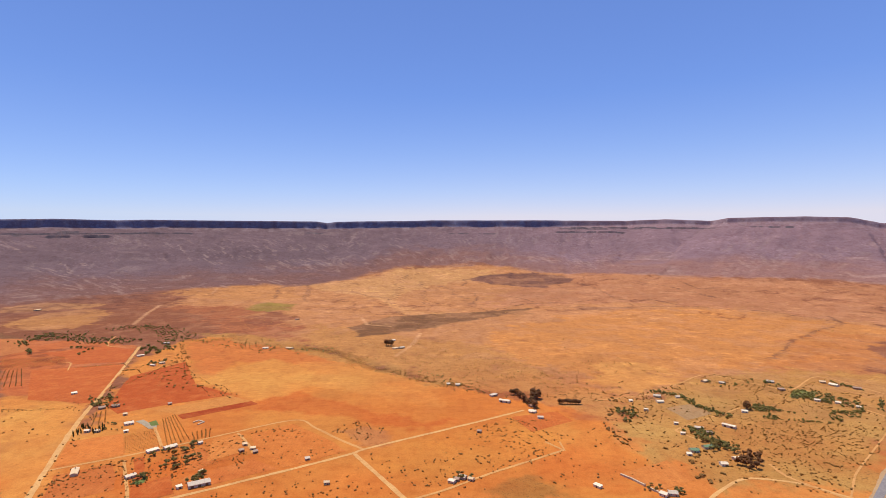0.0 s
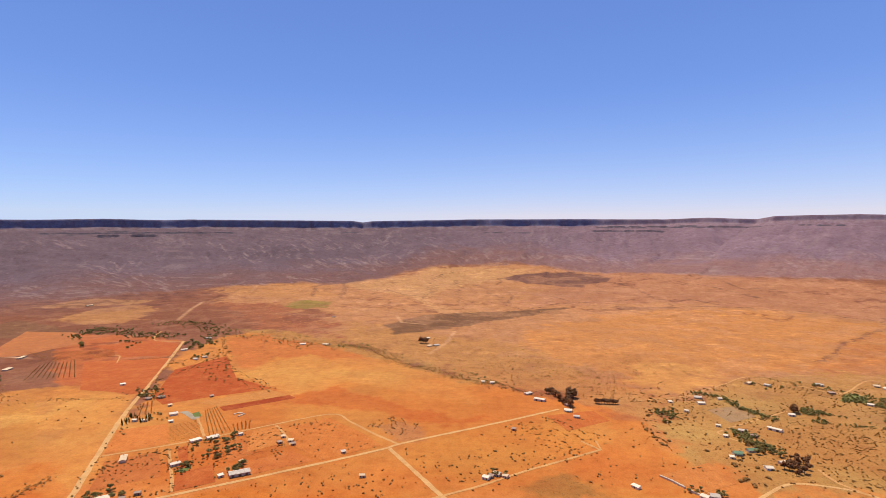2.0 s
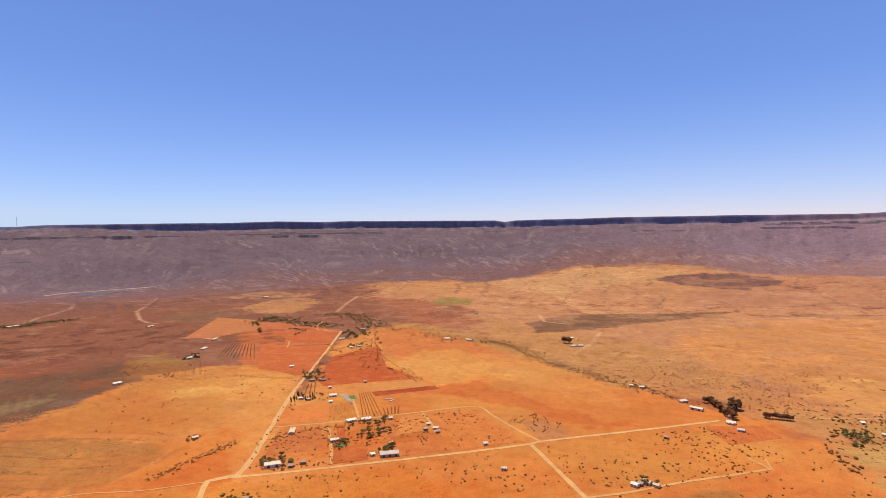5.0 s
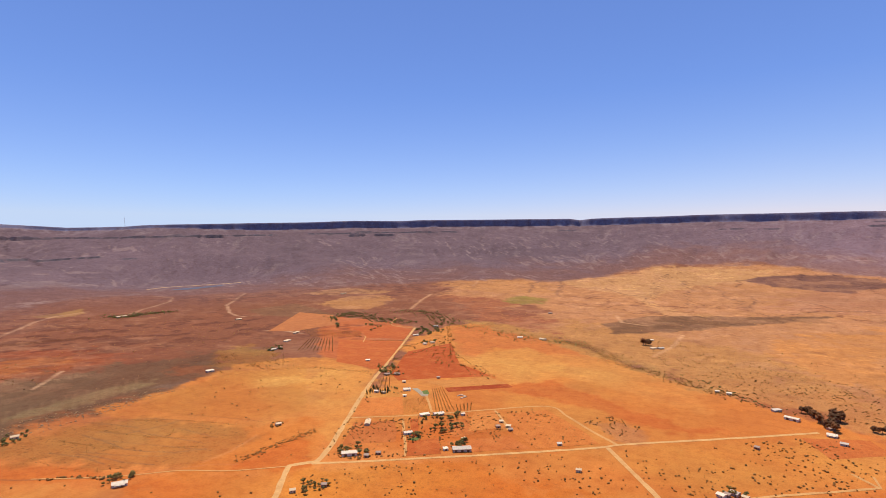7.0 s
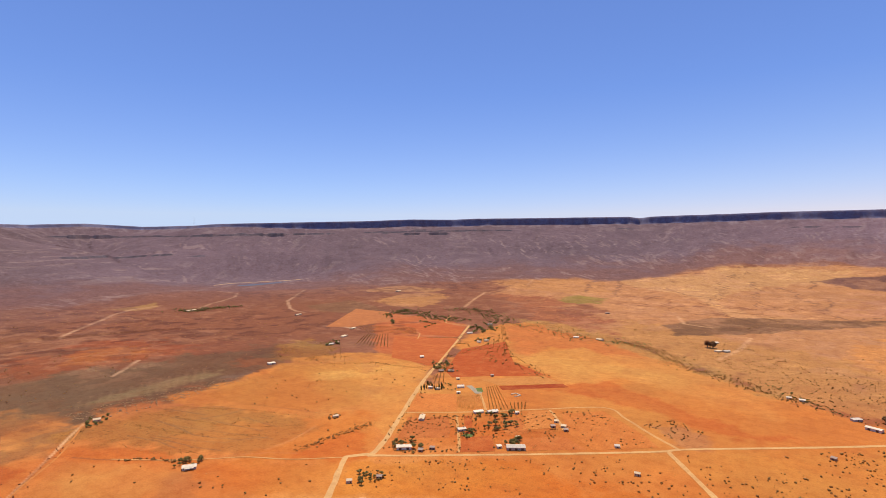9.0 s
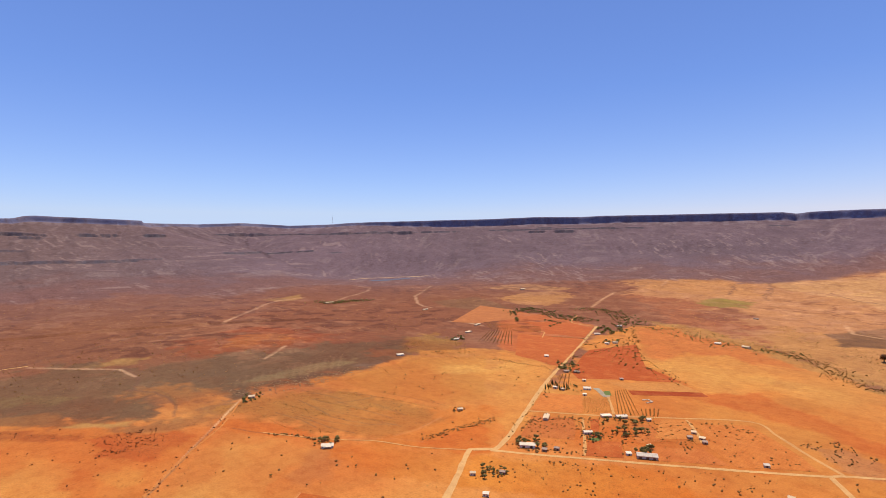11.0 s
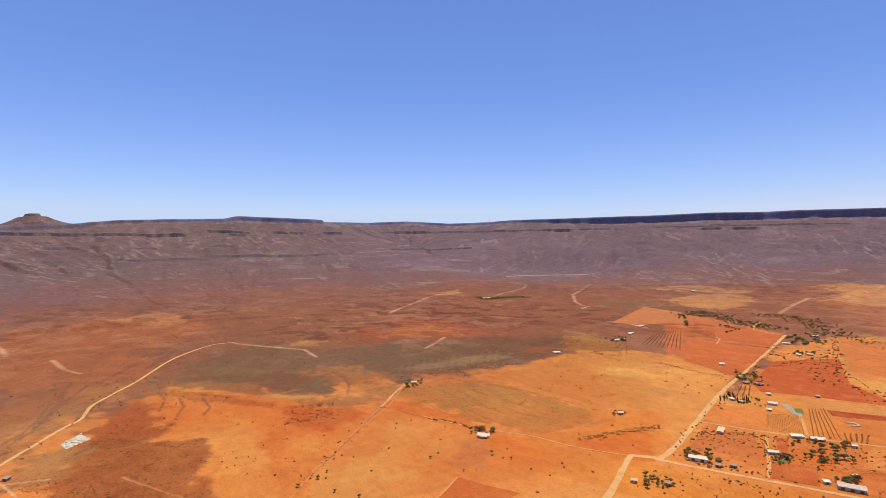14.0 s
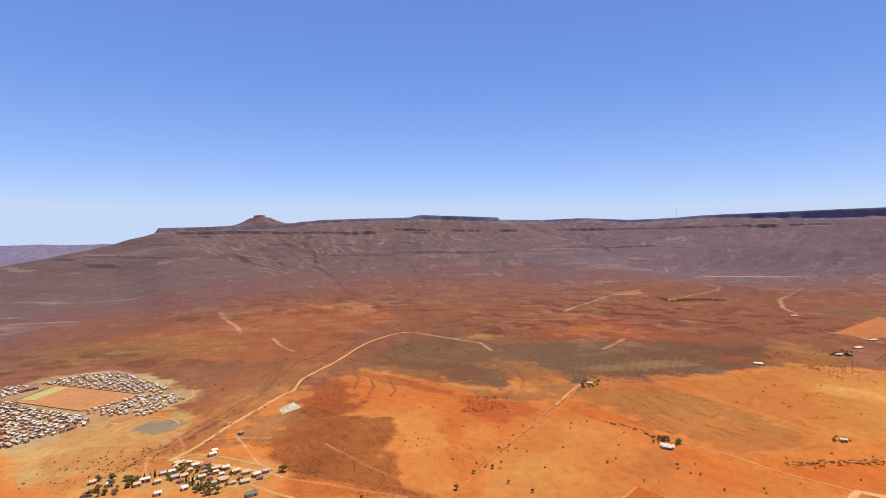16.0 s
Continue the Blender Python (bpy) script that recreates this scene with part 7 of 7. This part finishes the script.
wx = [p[0] for p in DAM_WATER]
wz = max(ground_z(*p) for p in DAM_WATER) + 0.4
bm = bmesh.new()
bm.faces.new([bm.verts.new((px, py, wz)) for px, py in DAM_WATER])
bmesh.ops.triangulate(bm, faces=bm.faces[:])
bmesh.ops.recalc_face_normals(bm, faces=bm.faces[:])
if sum(f.normal.z for f in bm.faces) < 0:
    bmesh.ops.reverse_faces(bm, faces=bm.faces[:])
tagged(part("water", bm, water_material()), "blue-grey water of a farm dam at the foot slope", "water", kind="structure")


def bank(name, pts, width, height, material, base=None):
    """A long earth bank with sloping sides."""
    c = smooth_line(pts, 8.0)
    d = np.gradient(c, axis=0)
    d /= np.maximum(np.hypot(d[:, 0], d[:, 1]), 1e-6)[:, None]
    n = np.stack([-d[:, 1], d[:, 0]], -1)
    V, F, k = [], [], len(c)
    for off, h in ((-1, -0.5), (-0.25, 1), (0.25, 1), (1, -0.5)):
        q = c + n * off * width / 2
        z = terrain(q[:, 0], q[:, 1])[0]
        z = (z if h < 0 else np.maximum(z, base if base is not None else -99)) + h * height
        V += [(a[0], a[1], b) for a, b in zip(q, z)]
    for s in range(3):
        F += [(s * k + i, (s + 1) * k + i, (s + 1) * k + i + 1, s * k + i + 1) for i in range(k - 1)]
    return mesh_object(name, V, F, material)


pale_earth = soil_material("pale_earth", (0.56, 0.36, 0.2), 0.05)
tagged(bank("dam_wall", DAM_BANK, 12, 1.0, pale_earth, wz - 0.6), "pale earth dam wall beside the water", "dam wall", kind="structure")

tarmac = asphalt_material()
line = [(PAVED_ROAD[0][0] * 2 - PAVED_ROAD[1][0], PAVED_ROAD[0][1] * 2 - PAVED_ROAD[1][1])] + PAVED_ROAD + [(2 * PAVED_ROAD[2][0] - PAVED_ROAD[1][0], 2 * PAVED_ROAD[2][1] - PAVED_ROAD[1][1])]
tagged(ribbon("paved_road", line, 8, tarmac, 0.45, 0.03), "worn grey asphalt road with pale verges", "road", kind="structure")
tagged(ribbon("road_verge", line, 15, soil_material("verge_gravel", (0.44, 0.28, 0.16), 0.3), 0.2, 0.2), "gravel verge beside the paved road", "verge", kind="structure")

grass, gnt, gb = nodes_of("pitch_grass")
gn = noise_node(gnt, 0.12, 5, 0.65, position(gnt))
gnt.links.new(mix_colour(gnt, ramp(gnt, gn, 0.4, 0.62), (0.34, 0.36, 0.07), (0.5, 0.33, 0.12)), gb.inputs["Base Color"])
gb.inputs["Roughness"].default_value = 0.9
tagged(drape("pitch_grass", PITCH_GRASS, grass, 0.42), "patchy green grass of a sports ground", "grass", kind="structure")

# wall round the sports ground
block = paint_material("block_wall", (0.42, 0.26, 0.18), 0.9)
white_block = paint_material("white_block", (0.62, 0.49, 0.33), 0.9)


def wall_run(name, a, b, height, thick, material, label):
    a, b = Vector((*a, 0)), Vector((*b, 0))
    L = (b - a).length
    bm = bmesh.new()
    n = max(1, int(L / 4))
    for i in range(n):
        x0, x1 = -L / 2 + L * i / n, -L / 2 + L * (i + 1) / n
        add_box(bm, x0, x1 - 0.35, -thick / 2, thick / 2, -0.3, height)
        add_box(bm, x1 - 0.35, x1, -thick * 0.8, thick * 0.8, -0.3, height + 0.15)
    ob = part(name, bm, material)
    c = (a + b) / 2
    ob.matrix_basis = pose(c.x, c.y, ground_z(c.x, c.y), 0, 0, math.degrees(math.atan2(b.y - a.y, b.x - a.x)))
    return tagged(ob, label, "wall", "boundary walls")


outline = [o for n, c, o in FIELDS if n == "sports_ground"][0]
for a, b in zip(outline, outline[1:] + outline[:1]):
    wall_run("boundary_wall", a, b, 1.1, 0.3, block, "dark boundary wall round the sports ground")
for run in (BLOCK_WALL, BLOCK_WALL_SHORT):
    for a, b in zip(run, run[1:]):
        wall_run("block_wall", a, b, 2.0, 1.6, white_block, "low whitewashed block wall beside red yard")

for a, b in zip(RUIN, RUIN[1:]):
    wall_run("ruined_wall", a, b, 1.1, 1.8, white_block, "crumbling pale wall of a roofless ruin")

# stand beside the sports ground
(ax, ay), (bx, by) = STAND
L = math.hypot(bx - ax, by - ay) + 6
stand = new("grandstand")
for k in range(4):
    part("step", box_mesh(-L / 2, L / 2, -3 + 1.4 * k, -1.6 + 1.4 * k, -0.2, 0.6 + 0.5 * k), white_block, stand)
part("roof", box_mesh(-L / 2 - 0.5, L / 2 + 0.5, -3.5, 3.2, 5.0, 5.25), ROOFS["r"], stand, "dark red sheet roof")
for q in (-0.48, -0.16, 0.16, 0.48):
    part("post", box_mesh(L * q - 0.12, L * q + 0.12, 2.65, 2.9, -0.2, 5.0), FRAME_PAINT, stand)
stand.matrix_basis = pose((ax + bx) / 2, (ay + by) / 2, ground_z((ax + bx) / 2, (ay + by) / 2), 0, 0, math.degrees(math.atan2(by - ay, bx - ax)))
tagged(stand, "small grandstand with dark red roof by pitch", "grandstand")

# radio mast on the plateau edge
steel = paint_material("mast_steel", (0.6, 0.57, 0.56), 0.5, 0.1)
mx, my = bearing_xy(57.4, 4480)
mast = new("radio_mast")
bm = bmesh.new()
for sx_, sy_ in ((-1, -1), (1, -1), (1, 1), (-1, 1)):
    taper(bm, (sx_ * 2.2, sy_ * 2.2, -4), (sx_ * 0.5, sy_ * 0.5, 72), 0.2, 0.14, 4)
for k in range(12):
    z0, z1 = k * 6, k * 6 + 6
    w0, w1 = 2.2 - 1.7 * z0 / 72, 2.2 - 1.7 * z1 / 72
    for a0, a1 in (((-1, -1), (1, -1)), ((1, -1), (1, 1)), ((1, 1), (-1, 1)), ((-1, 1), (-1, -1))):
        taper(bm, (a0[0] * w0, a0[1] * w0, z0), (a1[0] * w1, a1[1] * w1, z1), 0.09, 0.09, 4)
part("lattice", bm, steel, mast)
bm = bmesh.new()
taper(bm, (0, 0, 70), (0, 0, 84), 0.18, 0.08, 5)
part("antenna", bm, steel, mast)
mast.matrix_basis = pose(mx, my, ground_z(mx, my))
tagged(mast, "thin grey lattice radio mast on the skyline", "mast")

# pale ledge of broken stone along the rise
rng = np.random.RandomState(15)
V, F = clumps(rng, [(px, py, ground_z(px, py) + 0.1, 0.5 + 1.2 * rng.rand()) for px, py in scatter(rng, "area", PALE_LEDGE, 330, 0)], 0)
tagged(mesh_object("ledge_stones", V, F, soil_material("ledge_rock", (0.36, 0.21, 0.115), 0.2)), "pale broken stones along a low rise", "stones", kind="stuff")

# rubble heaps in the pale yard by the valley road
yard = [o for n, c, o in FIELDS if n == "ash_yard"][0]
rng = np.random.RandomState(5)
V, F = clumps(rng, [(px, py, ground_z(px, py) + 0.2, 0.6 + 1.2 * rng.rand()) for px, py in scatter(rng, "area", yard, 40, 0)], 0)
tagged(mesh_object("rubble", V, F, white_block), "whitish heaps of rubble in a stone yard", "rubble", kind="stuff")
